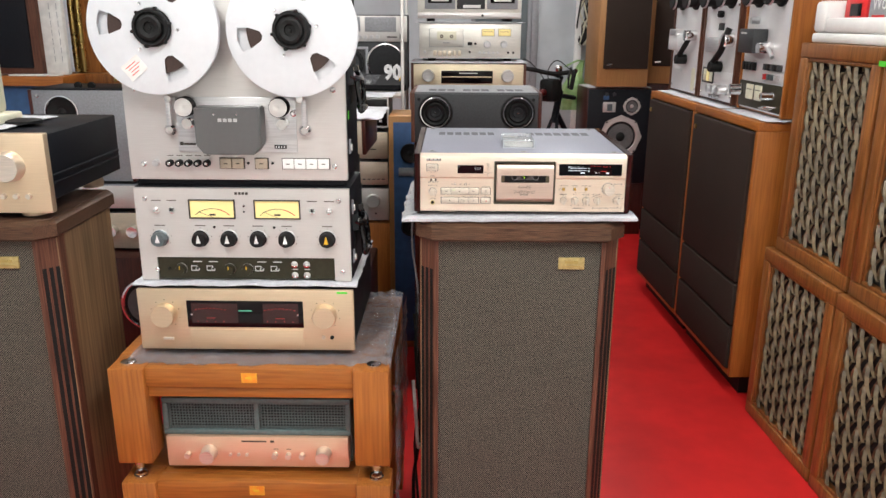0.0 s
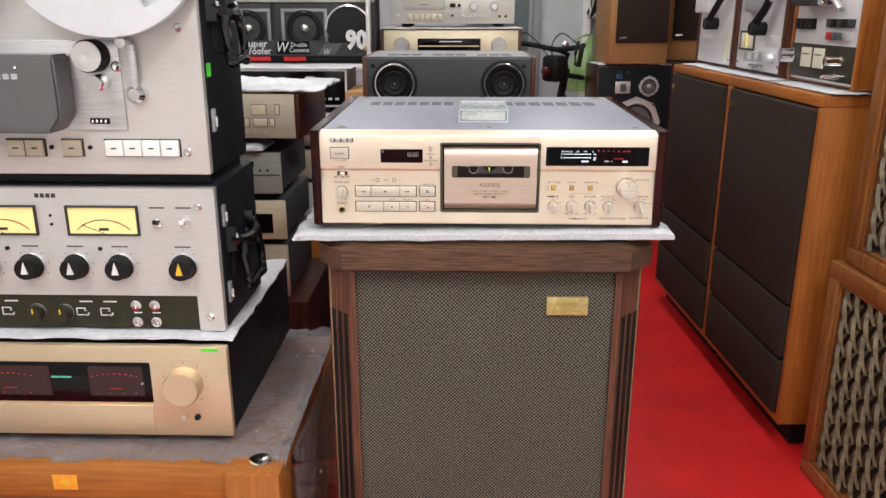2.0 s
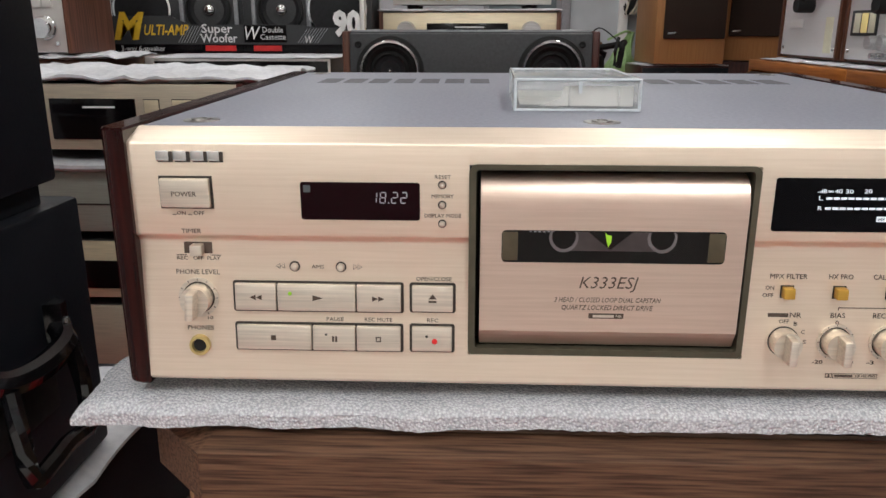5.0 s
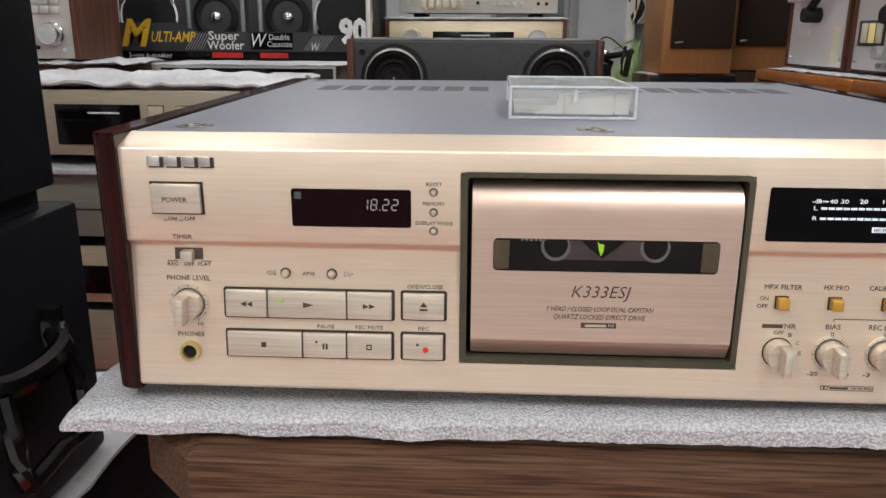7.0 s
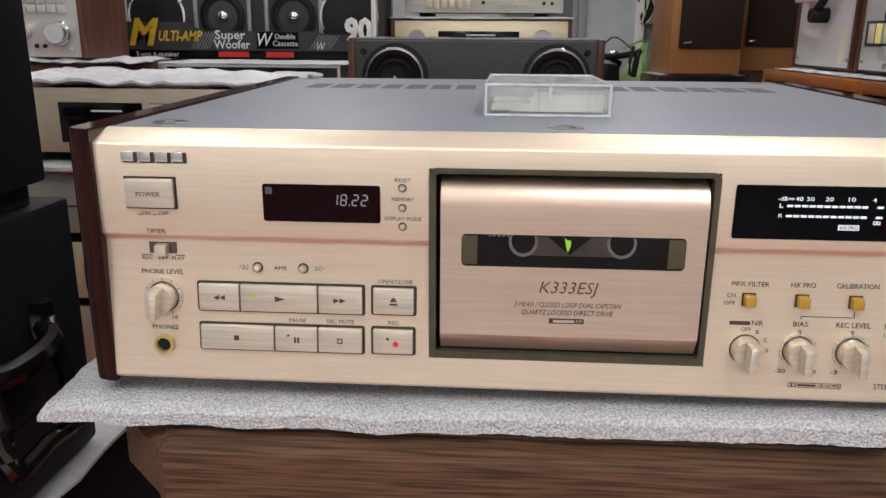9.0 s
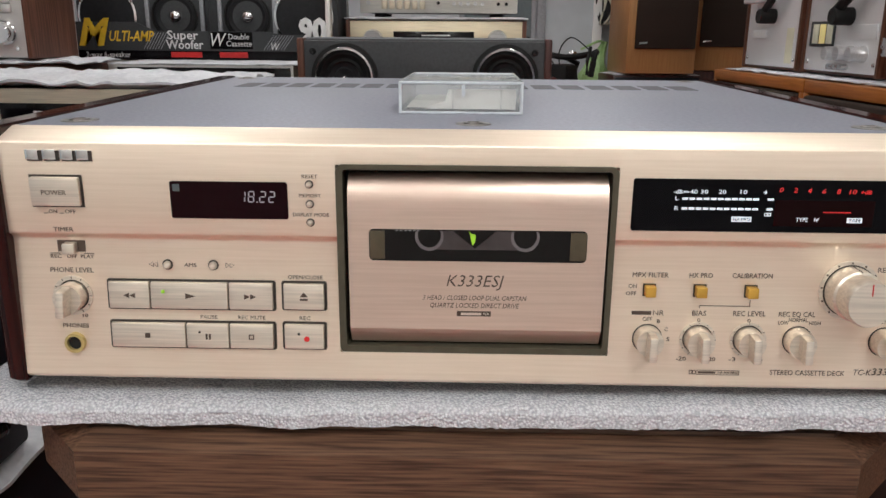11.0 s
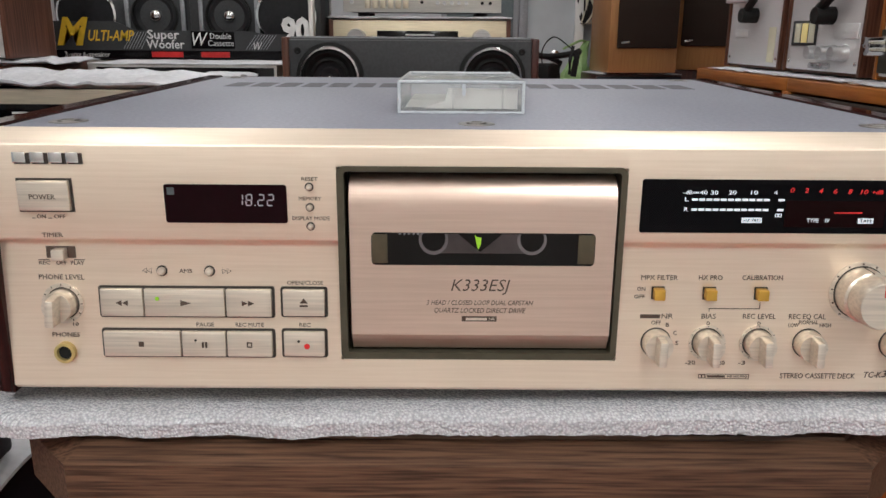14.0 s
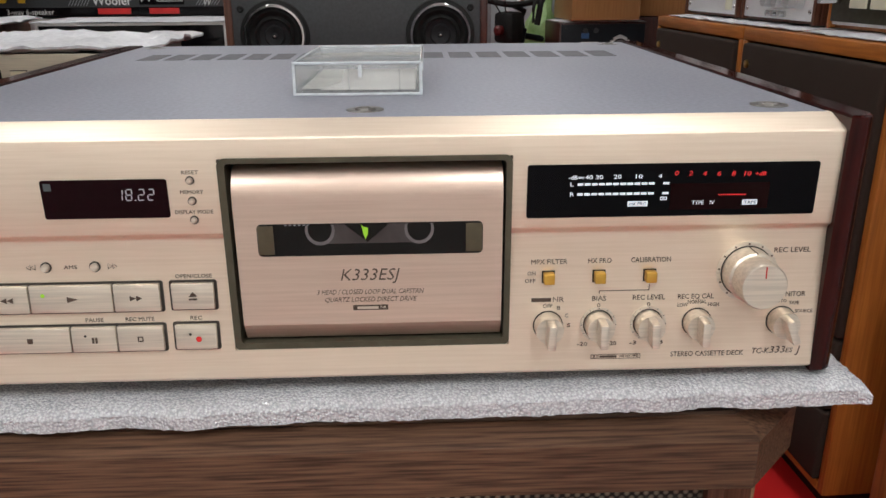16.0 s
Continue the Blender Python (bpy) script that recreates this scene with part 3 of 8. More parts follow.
def sheet(name, x0, x1, y0, y1, z, thick, wave, m, mat="foam_white", seed=0, label="", nx=28, ny=16, droop=0.0, category="foam sheet", ragged=0.0, lift=0.0):
    """A soft wavy sheet with ragged edges lying at z."""
    bm, rnd = B(), random.Random(seed)
    grid = []
    for lay in (0, 1):
        rows = []
        for j in range(ny + 1):
            row = []
            for i in range(nx + 1):
                u, v = i / nx, j / ny
                p = Vector((u * 9 + seed, v * 7, seed * 3.1))
                ex = 0.006 * noise.noise(Vector((v * 12, seed, 1)))
                ey = 0.006 * noise.noise(Vector((u * 16, seed, 5)))
                h = wave * noise.noise(p) + wave * 0.4 * noise.noise(p * 2.3)
                edge = max(0.0, abs(u - 0.5) * 2 - 0.8) / 0.2
                h -= droop * edge * edge
                h += lift * u * max(0.0, 1 - v * 4)
                if ragged and lay:
                    h -= 0.0035 * (max(0.0, 1 - min(v, 1 - v) / 0.035) ** 2 + max(0.0, 1 - min(u, 1 - u) / 0.03) ** 2)
                if ragged:
                    rim = min(u, 1 - u) < 0.006 or min(v, 1 - v) < 0.009
                    q = Vector((u * 130, v * 110, lay * 3.0))
                    h += ragged * (0.40 if rim else 0.07) * noise.noise(q * 1.7)
                    ex += ragged * noise.noise(q) if rim else 0.0
                    ey += ragged * noise.noise(q + Vector((7, 3, 1))) if rim else 0.0
                edging = (0.12 if ragged else 0.35) if i in (0, nx) or j in (0, ny) else 0.0
                zz = z + h * (1 if lay else 0.75) + (thick * (1 - edging) if lay else thick * edging)
                row.append(bm.verts.new((x0 + (x1 - x0) * u + ex * (1 if u > 0.5 else -1), y0 + (y1 - y0) * v + ey, zz)))
            rows.append(row)
        grid.append(rows)
    for lay, rows in enumerate(grid):
        for j in range(ny):
            for i in range(nx):
                bm.faces.new((rows[j][i], rows[j][i + 1], rows[j + 1][i + 1], rows[j + 1][i]))
    lo, hi = grid
    for i in range(nx):
        for j in (0, ny):
            bm.faces.new((lo[j][i], lo[j][i + 1], hi[j][i + 1], hi[j][i]))
    for j in range(ny):
        for i in (0, nx):
            bm.faces.new((lo[j][i], lo[j + 1][i], hi[j + 1][i], hi[j][i]))
    return solid(name, bm, mat, m, label, category)


# ---- the room ----
X0, X1, Y0, Y1 = -2.35, 1.65, -2.15, 4.3
SPLIT = -0.95
solid("floor", box(B(), X0, X1, SPLIT, Y1, FLOOR - 0.1, FLOOR), "floor", pose(0, 0, 0), "glossy red vinyl shop floor", "floor", kind="structure")
# unseen pale strip, added to weaken the red bounce and brighten the deck front
solid("floor_bounce", box(B(), X0, X1, Y0, SPLIT, FLOOR - 0.1, FLOOR), "bounce_floor", pose(0, 0, 0), "unseen pale floor added to bounce neutral light at the display", "floor", kind="structure")
solid("ceiling", box(B(), X0, X1, Y0, Y1, CEIL, CEIL + 0.1), "ceiling", pose(0, 0, 0), "plain white painted ceiling", "ceiling", kind="structure")
solid("wall_west", box(B(), X0 - 0.12, X0, Y0, Y1, FLOOR, CEIL), "wall", pose(0, 0, 0), "light grey painted wall", "wall", kind="structure")
solid("wall_east", box(B(), X1, X1 + 0.12, Y0, Y1, FLOOR, CEIL), "wall", pose(0, 0, 0), "light grey painted wall", "wall", kind="structure")
# out of view; closes the room and stands near to bounce light forward
solid("wall_south_bounce", box(B(), X0 - 0.12, X1 + 0.12, Y0 - 0.12, Y0, FLOOR, CEIL), "white_wall", pose(0, 0, 0), "unseen off-white wall added close behind the camera to bounce light", "wall", kind="structure")
solid("wall_north", box(B(), X0 - 0.12, X1 + 0.12, Y1, Y1 + 0.12, FLOOR, CEIL), "wall", pose(0, 0, 0), "light grey painted wall", "wall", kind="structure")


def ceiling_light(m):
    t = thing("ceiling_light", m, "white ceiling fitting with two bright fluorescent tubes", "ceiling light", "ceiling lights")
    part("housing", box(B(), -0.14, 0.14, -0.62, 0.62, -0.04, 0.0, 0.006), "white", t)
    for x in (-0.07, 0.07):
        part("tube", pipe(B(), [(x, -0.58, -0.06), (x, 0.58, -0.06)], 0.015, 12), "tube", t)
        for y in (-0.6, 0.6):
            part("socket", box(B(), x - 0.018, x + 0.018, y - 0.02, y + 0.02, -0.08, -0.035, 0.003), "white", t)
    return t


def lamp_light(x, y, power):
    li = bpy.data.lights.new("tube_light", "AREA")
    li.shape, li.size, li.size_y, li.energy, li.color = "RECTANGLE", 0.2, 1.16, power, (0.975, 0.985, 0.975)
    new("tube_light", li).matrix_basis = pose(x, y, CEIL - 0.085)


for x, y, power in ((-0.9, -1.4, 33), (0.55, -1.4, 33), (-0.9, 0.75, 7.5), (0.55, 0.75, 7.5), (-0.9, 2.8, 11), (0.55, 2.8, 11)):
    lamp_light(x, y, power)
lamp = ceiling_light(pose(-0.9, -1.4, CEIL))
for x, y in ((0.55, -1.4), (-0.9, 0.75), (0.55, 0.75), (-0.9, 2.8), (0.55, 2.8)):
    copy_thing(lamp, pose(x, y, CEIL))


# ---- floor-standing speakers with octagonal fronts ----
def tower_speaker(m, label):
    t = thing("tower_speaker", m, label, "loudspeaker", "tower speakers")
    top, base = 0.9605, 0.0
    outline = lambda w, y0, y1, c: [(-w + c, y0), (w - c, y0), (w, y0 + c), (w, y1), (-w, y1), (-w, y0 + c)]
    part("top_board", loft_z(B(), [(outline(0.232, -0.018, 0.33, 0.036), top - 0.041), (outline(0.232, -0.018, 0.33, 0.036), top - 0.0135), (outline(0.221, -0.0070, 0.33, 0.0315), top - 0.0055),
                                   (outline(0.219, -0.0050, 0.33, 0.0307), top - 0.0055), (outline(0.218, -0.0045, 0.33, 0.0305), top - 0.0035), (outline(0.217, -0.0040, 0.33, 0.0302), top - 0.0035)]), "walnut", t)
    part("top_moulding", loft_z(B(), [(outline(0.224, -0.006, 0.325, 0.036), top - 0.048), (outline(0.226, -0.011, 0.325, 0.036), top - 0.044), (outline(0.226, -0.011, 0.325, 0.036), top - 0.041)]), "walnut", t)
    body = B()
    box(body, -0.222, 0.222, 0.03, 0.32, base + 0.06, top - 0.041)
    part("cabinet", body, "veneer", t, "striped walnut veneer sides")
    part("plinth", prism_z(B(), outline(0.226, -0.012, 0.325, 0.036), base, base + 0.06), "walnut", t)
    for s in (-1, 1):
        a = (s * 0.181, 0.0)
        b = (s * 0.190, 0.0)
        c = (s * 0.224, 0.034)
        col = B()
        pts = [a, b, c, (s * 0.224, 0.06), (s * 0.181, 0.06)]
        prism_z(col, pts if s > 0 else pts[::-1], base + 0.06, top - 0.048)
        part("column", col, "walnut_up", t)
        d = Vector((c[0] - b[0], c[1] - b[1], 0))
        n = Vector((d.y, -d.x, 0)).normalized() * (1 if s > 0 else -1)
        for k in (0.2, 0.5, 0.8):
            p = Vector((b[0], b[1], 0)) + d * k + n * 0.0004
            for z0, z1 in ((0.10, 0.845),):
                q = d.normalized() * 0.0045
                sl = B()
                vs = [sl.verts.new(p + w * q + Vector((0, 0, z)) + n * e) for w, z, e in ((-1, z0, 0), (1, z0, 0), (1, z1, 0), (-1, z1, 0))]
                sl.faces.new(vs)
                bmesh.ops.extrude_face_region(sl, geom=sl.faces[:])
                for v in sl.verts[4:]:
                    v.co -= n * 0.003
                part("slot", sl, "rubber", t)
    part("rail", box(B(), -0.181, 0.181, 0.0, 0.03, base + 0.06, base + 0.085), "walnut", t)
    part("grille", box(B(), -0.181, 0.181, 0.006, 0.03, base + 0.085, top - 0.048), "cloth", t, "dark speckled woven grille cloth")
    plate = part("name_plate", box(B(), 0.087, 0.145, 0.001, 0.007, 0.8475, 0.8745, 0.001), "badge", t, "engraved gold name plate")
    bar(plate, 0.116, 0.001, 0.8645, 0.030, 0.006, "brass")
    bar(plate, 0.116, 0.001, 0.8545, 0.040, 0.0022, "brass")
    return t


tower_speaker(pose(0, 0, FLOOR), "walnut tower speaker with dark woven grille under the cassette deck")
tower_speaker(pose(-1.256, -0.03, FLOOR, 0, 0, 1), "walnut tower speaker with striped veneer side on the red floor")


# ---- open-reel recorder and its amplifier unit ----
def reel(parent, x, y, z, rot, r=0.135):
    rl = part("reel", B(), "reel", parent, "large silver metal tape reel")
    for side, yy in ((0, y), (1, y + 0.012)):
        bm = B()
        lathe(bm, (x, yy, z), [(r, 0), (r, 0.0015), (r - 0.002, 0.002), (0.0395, 0.002), (0.0395, 0)], seg=72)
        fl = mesh_object("flange", bm, "reel")
        if side:
            fl.parent = rl
            continue
        # three windows cut by a shaped outline
        cut = B()
        for k in range(3):
            a0 = radians(rot + 120 * k)
            pts = []
            for rr, da in ((0.066, -8), (0.09, -13), (0.112, -12.5), (0.115, 0), (0.112, 12.5), (0.09, 13), (0.066, 8), (0.062, 0)):
                a = a0 + radians(da)
                pts.append((x + rr * math.cos(a), z + rr * math.sin(a)))
            prism(cut, pts, yy - 0.02, yy + 0.008)
        finish(cut, False)
        cm = bpy.data.meshes.new("cut")
        cut.to_mesh(cm)
        co = new("cutter", cm)
        mod = fl.modifiers.new("cut", "BOOLEAN")
        mod.object, mod.operation, mod.solver = co, "DIFFERENCE", "EXACT"
        bpy.context.view_layer.update()
        me = bpy.data.meshes.new_from_object(fl.evaluated_get(bpy.context.evaluated_depsgraph_get()))
        fl.modifiers.clear()
        fl.data = me
        bpy.data.objects.remove(co)
        fl.parent = rl
    part("tape_pack", lathe(B(), (x, y + 0.011, z), [(0.052, 0), (0.094, 0), (0.094, 0.009), (0.052, 0.009)], seg=60), "tape", rl, "dark brown wound tape")
    part("hub", lathe(B(), (x, y, z), [(0.0375, 0.0), (0.0375, 0.016), (0.035, 0.019), (0.031, 0.019), (0.030, 0.012), (0.026, 0.012), (0.025, 0.022), (0.020, 0.024), (0.012, 0.022), (0.011, 0.016), (0.004, 0.016), (0.003, 0.02), (0, 0.02)], seg=48), "rubber", rl, "black hub adaptor")
    for k in range(6):
        a = radians(60 * k + 12)
        part("hub_tab", lathe(B(), (x + 0.039 * math.cos(a), y - 0.006, z + 0.039 * math.sin(a)), [(0.0035, 0), (0.0035, 0.01), (0, 0.011)], seg=10), "rubber", rl)
    for k in range(3):
        a = radians(rot + 60 + 120 * k)
        screw(rl, x + 0.052 * math.cos(a), y - 0.002, z + 0.052 * math.sin(a), 0.0035)
    return rl


def case_handle(parent, x, y, z, h, w):
    """Black drop handle on a case side that faces +x: a cast bar with a rectangular loop below it; z is the bar's height."""
    hd = part("handle", pipe(B(), curve_points([(x + 0.002, y - w * 1.25, z + 0.012), (x + 0.016, y - w * 0.9, z + 0.003), (x + 0.020, y, z), (x + 0.016, y + w * 0.9, z + 0.003), (x + 0.002, y + w * 1.25, z + 0.012)], 5), 0.009), "cast_black", parent)
    for s in (-1, 1):
        part("handle_bracket", prism_z(B(), [(x, y + s * w * 1.25 - 0.010), (x + 0.012, y + s * w * 1.2 - 0.004), (x + 0.012, y + s * w * 1.2 + 0.004), (x, y + s * w * 1.25 + 0.010)], z - 0.008, z + 0.030), "cast_black", hd)
        part("handle_pin", lathe(B(), (x + 0.012, y + s * w * 1.2, z + 0.012), [(0.004, 0), (0.003, 0.006), (0, 0.007)], "z", 10), "chrome", hd)
    loop = [(x + 0.018, y - w, z), (x + 0.022, y - w * 1.05, z - h * 0.5), (x + 0.024, y - w, z - h), (x + 0.028, y - w * 0.6, z - h * 0.97), (x + 0.028, y, z - h * 0.93), (x + 0.028, y + w * 0.6, z - h * 0.97), (x + 0.024, y + w, z - h), (x + 0.022, y + w * 1.05, z - h * 0.5), (x + 0.018, y + w, z)]
    part("handle_loop", pipe(B(), curve_points(loop, 4), 0.0065), "cast_black", hd)
    part("handle_plate", box(B(), x - 0.001, x + 0.003, y - w * 1.05, y + w * 1.05, z - h * 0.8, z - 0.006, 0.002), "rubber", hd)
    return hd


def latch(parent, x, y, z):
    lt = part("latch", box(B(), x - 0.001, x + 0.004, y - 0.006, y + 0.006, z - 0.016, z + 0.016, 0.0015), "silvergrey", parent)
    part("latch_tongue", box(B(), x + 0.002, x + 0.008, y - 0.003, y + 0.003, z - 0.009, z + 0.006, 0.0015), "chrome", lt)
    return lt


def reel_recorder(m):
    """Face at y=0, x from -0.2415 to 0.2415, z from 0 to 0.47."""
    t = thing("reel_recorder", m, "silver open-reel tape recorder in a black case with two large reels", "tape recorder")
    w, h = 0.2415, 0.475
    part("case", box(B(), -w - 0.002, w + 0.002, 0.012, 0.182, 0, h, 0.004), "black", t, "black vinyl covered case")
    part("front_panel", box(B(), -w, w, 0.0, 0.013, 0.0, h - 0.004, 0.002), "silver", t)
    for x, z in ((-0.215, 0.200), (0.215, 0.198), (-0.210, 0.035), (0.212, 0.032)):
        screw(t, x, 0, z, 0.006)
    reel(t, -0.142, -0.052, 0.326, 55)
    reel(t, 0.143, -0.052, 0.322, 70)
    part("head_plate", box(B(), -0.128, 0.133, -0.004, 0.0, 0.062, 0.182, 0.0015), "alu", t)
    hc = B()
    prism(hc, [(-0.075, 0.165), (0.066, 0.165), (0.066, 0.085), (0.050, 0.064), (-0.058, 0.064), (-0.075, 0.085)], -0.05, -0.004)
    bmesh.ops.bevel(hc, geom=list(hc.edges), offset=0.003, segments=2, affect="EDGES")
    cover = part("head_cover", hc, "headcover", t, "dark grey head cover")
    for dx in (-0.016, -0.005, 0.006, 0.017):
        bar(cover, -0.004 + dx, -0.0503, 0.138, 0.008, 0.007, "alu", "maker_mark")
    for x in (-0.031, 0.017):
        screw(cover, x, -0.05, 0.150, 0.003)
    for x in (-0.103, 0.100):
        cap = knob(t, x, -0.004, 0.162, 0.0215, 0.024, "rubber", name="capstan_cap")
        part("cap_face", lathe(B(), (x, -0.027, 0.162), [(0.0195, 0), (0.0195, 0.002), (0.012, 0.003), (0.002, 0.003), (0, 0.002)], seg=32), "silver", cap)
        part("guide_roller", lathe(B(), (x + (0.008 if x < 0 else 0.008), -0.004, 0.128), [(0, 0), (0.011, 0), (0.011, 0.012), (0.007, 0.014), (0.007, 0.03), (0.011, 0.031), (0.011, 0.034), (0, 0.034)], seg=20), "chrome", t)
    for s, x in ((-1, -0.140), (1, 0.153)):
        arm = part("tension_arm", box(B(), x - 0.006, x + 0.006, -0.016, -0.010, 0.112, 0.178, 0.003), "alu", t)
        part("arm_pivot", lathe(B(), (x, 0, 0.112), [(0.013, 0), (0.013, 0.012), (0.008, 0.019), (0, 0.019)], seg=20), "chrome", arm)
        part("arm_roller", lathe(B(), (x - 0.006 * s, -0.01, 0.180), [(0.007, 0), (0.007, 0.02), (0, 0.021)], seg=16), "chrome", arm)
    for x, z in ((-0.125, 0.155), (0.128, 0.148)):
        screw(t, x, -0.004, z, 0.007)
    cnt = part("counter", box(B(), 0.083, 0.110, -0.006, 0, 0.071, 0.079, 0.001), "gloss", t)
    for k in range(4):
        bar(cnt, 0.087 + k * 0.006, -0.0062, 0.075, 0.0025, 0.004, "ink_white")
    bar(t, -0.104, -0.004, 0.080, 0.030, 0.005, "ink", "model_mark")
    bar(t, -0.121, -0.004, 0.081, 0.008, 0.008, "ink", "model_mark")
    knob(t, -0.181, 0, 0.038, 0.0075, 0.014, "alu", name="record_knob", seg=20)
    for k in range(5):
        bt = knob(t, -0.150 + 0.0205 * k, 0, 0.038, 0.0075, 0.016, "rubber", name="push_knob", seg=20)
        part("knob_cap", lathe(B(), (-0.150 + 0.0205 * k, -0.0158, 0.038), [(0.004, 0), (0.003, 0.001), (0, 0.001)], seg=12), "chrome", bt)
        bar(t, -0.150 + 0.0205 * k, 0, 0.054, 0.014, 0.0015, "ink_brown")
    for x0, x1, n, mt in ((-0.040, 0.013, 2, "beige_metal"), (0.038, 0.066, 1, "beige_metal"), (0.098, 0.202, 4, "white")):
        part("key_frame", box(B(), x0 - 0.0015, x1 + 0.0015, -0.001, 0, 0.025, 0.050), "ink", t)
        for k in range(n):
            wd = (x1 - x0) / n
            kb = button(t, x0 + wd * k + 0.0008, x0 + wd * (k + 1) - 0.0008, 0, 0.0265, 0.0485, 0.006, mt, "key")
            bar(kb, x0 + wd * (k + 0.5), -0.006, 0.0375, 0.008, 0.002, "ink")
    for x in (0.022, 0.076):
        knob(t, x, 0, 0.038, 0.003, 0.003, "rubber", name="lamp_button", seg=12)
    case_handle(t, w + 0.002, 0.088, 0.214, 0.064, 0.038)
    latch(t, w + 0.002, 0.022, 0.073)
    part("sticker", box(B(), w + 0.002, w + 0.003, 0.013, 0.029, 0.133, 0.151), "green", t, "bright green paper dot")
    rl = part("price_label", box(B(), -0.022, 0.022, -0.0008, 0, -0.018, 0.018), "paper", t, "handwritten white label")
    rl.matrix_local = pose(-0.187, -0.055, 0.245, 0, -38, 0)
    for k, zz in enumerate((0.009, 0.003, -0.003, -0.009)):
        bar(rl, (-0.002, 0.002, 0, -0.004)[k], -0.0009, zz, (0.026, 0.030, 0.022, 0.018)[k], 0.0016, "red", "writing")
    return t


def recorder_amplifier(m):
    """Face at y=0, x from -0.2415 to 0.2415, z from 0 to 0.219."""
    t = thing("recorder_amplifier", m, "silver recording amplifier with two yellow level meters and rows of knobs", "amplifier")
    w, h = 0.2415, 0.219
    part("case", box(B(), -w - 0.003, w + 0.003, 0.012, 0.205, 0.002, h, 0.004), "black", t)
    fp = B()
    prism(fp, [(-w, 0.0), (-0.204, 0.0), (-0.204, 0.055), (0.204, 0.055), (0.204, 0.0), (w, 0.0), (w, h - 0.003), (-w, h - 0.003)], 0.0, 0.012)
    part("front_panel", fp, "silver", t)
    part("lower_panel", box(B(), -0.203, 0.203, 0.003, 0.013, 0.003, 0.0535), "panel_dark", t, "dark lower control strip")
    for x, z in ((-0.218, 0.192), (0.218, 0.190), (-0.205, 0.025), (0.222, 0.022)):
        screw(t, x, 0, z, 0.0055)
    for x in (-0.120, 0.027):
        mt = part("level_meter", frame_ring(B(), x, x + 0.104, 0.147, 0.191, 0.0025, -0.004, 0.004), "ink", t, "warm yellow level meter")
        part("dial", box(B(), x + 0.0025, x + 0.1015, -0.0005, 0.004, 0.1495, 0.1885), "vu", mt)
        arc = B()
        pipe(arc, [(x + 0.052 + 0.052 * math.sin(a), -0.001, 0.125 + 0.045 * math.cos(a)) for a in [radians(-48 + 8 * k) for k in range(9)]], 0.0006, 4)
        part("scale", arc, "ink", mt)
        arc = B()
        pipe(arc, [(x + 0.052 + 0.052 * math.sin(a), -0.001, 0.125 + 0.045 * math.cos(a)) for a in [radians(16 + 8 * k) for k in range(5)]], 0.0009, 4)
        part("scale", arc, "red", mt)
        part("needle", pipe(B(), [(x + 0.052, -0.001, 0.150), (x + 0.020, -0.001, 0.163)], 0.0005, 4), "ink", mt)
        bar(mt, x + 0.052, -0.0008, 0.156, 0.014, 0.004, "ink")
    for dx in (-0.012, -0.004, 0.004, 0.012):
        bar(t, dx, 0, 0.205, 0.006, 0.006, "ink", "maker_mark")
    for k, x in enumerate((-0.190, -0.098, -0.033, 0.033, 0.098, 0.190)):
        z = 0.101
        kn = knob(t, x, 0, z, 0.0160, 0.024, "greyblue" if k == 0 else "rubber", skirt=0.0192)
        part("knob_rim", lathe(B(), (x, -0.0005, z), [(0.0196, 0), (0.0196, 0.004), (0.0170, 0.006)], seg=28), "alu", kn)
        tip = B()
        prism(tip, [(x - 0.005, z - 0.006), (x + 0.005, z - 0.006), (x, z + 0.012)], -0.0255, -0.023)
        part("pointer", tip, "yellow" if k == 5 else "ink_white", kn)
        bar(t, x, 0, 0.130, 0.024, 0.002, "ink_brown")
        for a in range(-120, 121, 40):
            bar(t, x + 0.024 * math.sin(radians(a)), 0, z + 0.024 * math.cos(radians(a)), 0.0015, 0.0015, "ink_brown", "tick")
    for x, mt in ((-0.193, "alu"), (-0.158, "rubber"), (0.158, "rubber"), (0.196, "alu")):
        tg = part("toggle_switch", lathe(B(), (x, 0, 0.166), [(0.007, 0), (0.007, 0.004), (0.004, 0.005), (0, 0.005)], seg=16), "chrome", t)
        part("lever", pipe(B(), [(x, -0.003, 0.166), (x + 0.003, -0.02, 0.172)], 0.0035), mt, tg)
        bar(t, x, 0, 0.188, 0.022, 0.002, "ink_brown")
    for z in (0.176, 0.163):
        knob(t, 0.004, 0, z, 0.0022, 0.002, "rubber", name="lamp", seg=10)
    for x in (-0.066, 0.070):
        knob(t, x, 0, 0.127, 0.003, 0.003, "rubber", name="lamp", seg=10)
    for x in (-0.150, -0.038, 0.003):
        kn = knob(t, x, 0.003, 0.027, 0.011, 0.016, "panel_dark", "yellow", 0.013)
        part("knob_rim", lathe(B(), (x, 0.0025, 0.027), [(0.0132, 0), (0.0132, 0.002), (0.0115, 0.003)], seg=24), "alu", kn)
    for x in (-0.112, -0.076, 0.036, 0.072):
        tg = part("toggle_switch", lathe(B(), (x, 0.003, 0.027), [(0.005, 0), (0.005, 0.004), (0, 0.005)], seg=12), "chrome", t)
        part("lever", pipe(B(), [(x, 0, 0.027), (x + 0.004, -0.014, 0.033)], 0.0025, 6), "rubber", tg)
        part("bracket_mark", frame_ring(B(), x - 0.016, x - 0.002, 0.022, 0.034, 0.0012, 0.0022, 0.004), "ink_white", t)
        bar(t, x, 0.003, 0.044, 0.020, 0.002, "ink_white")
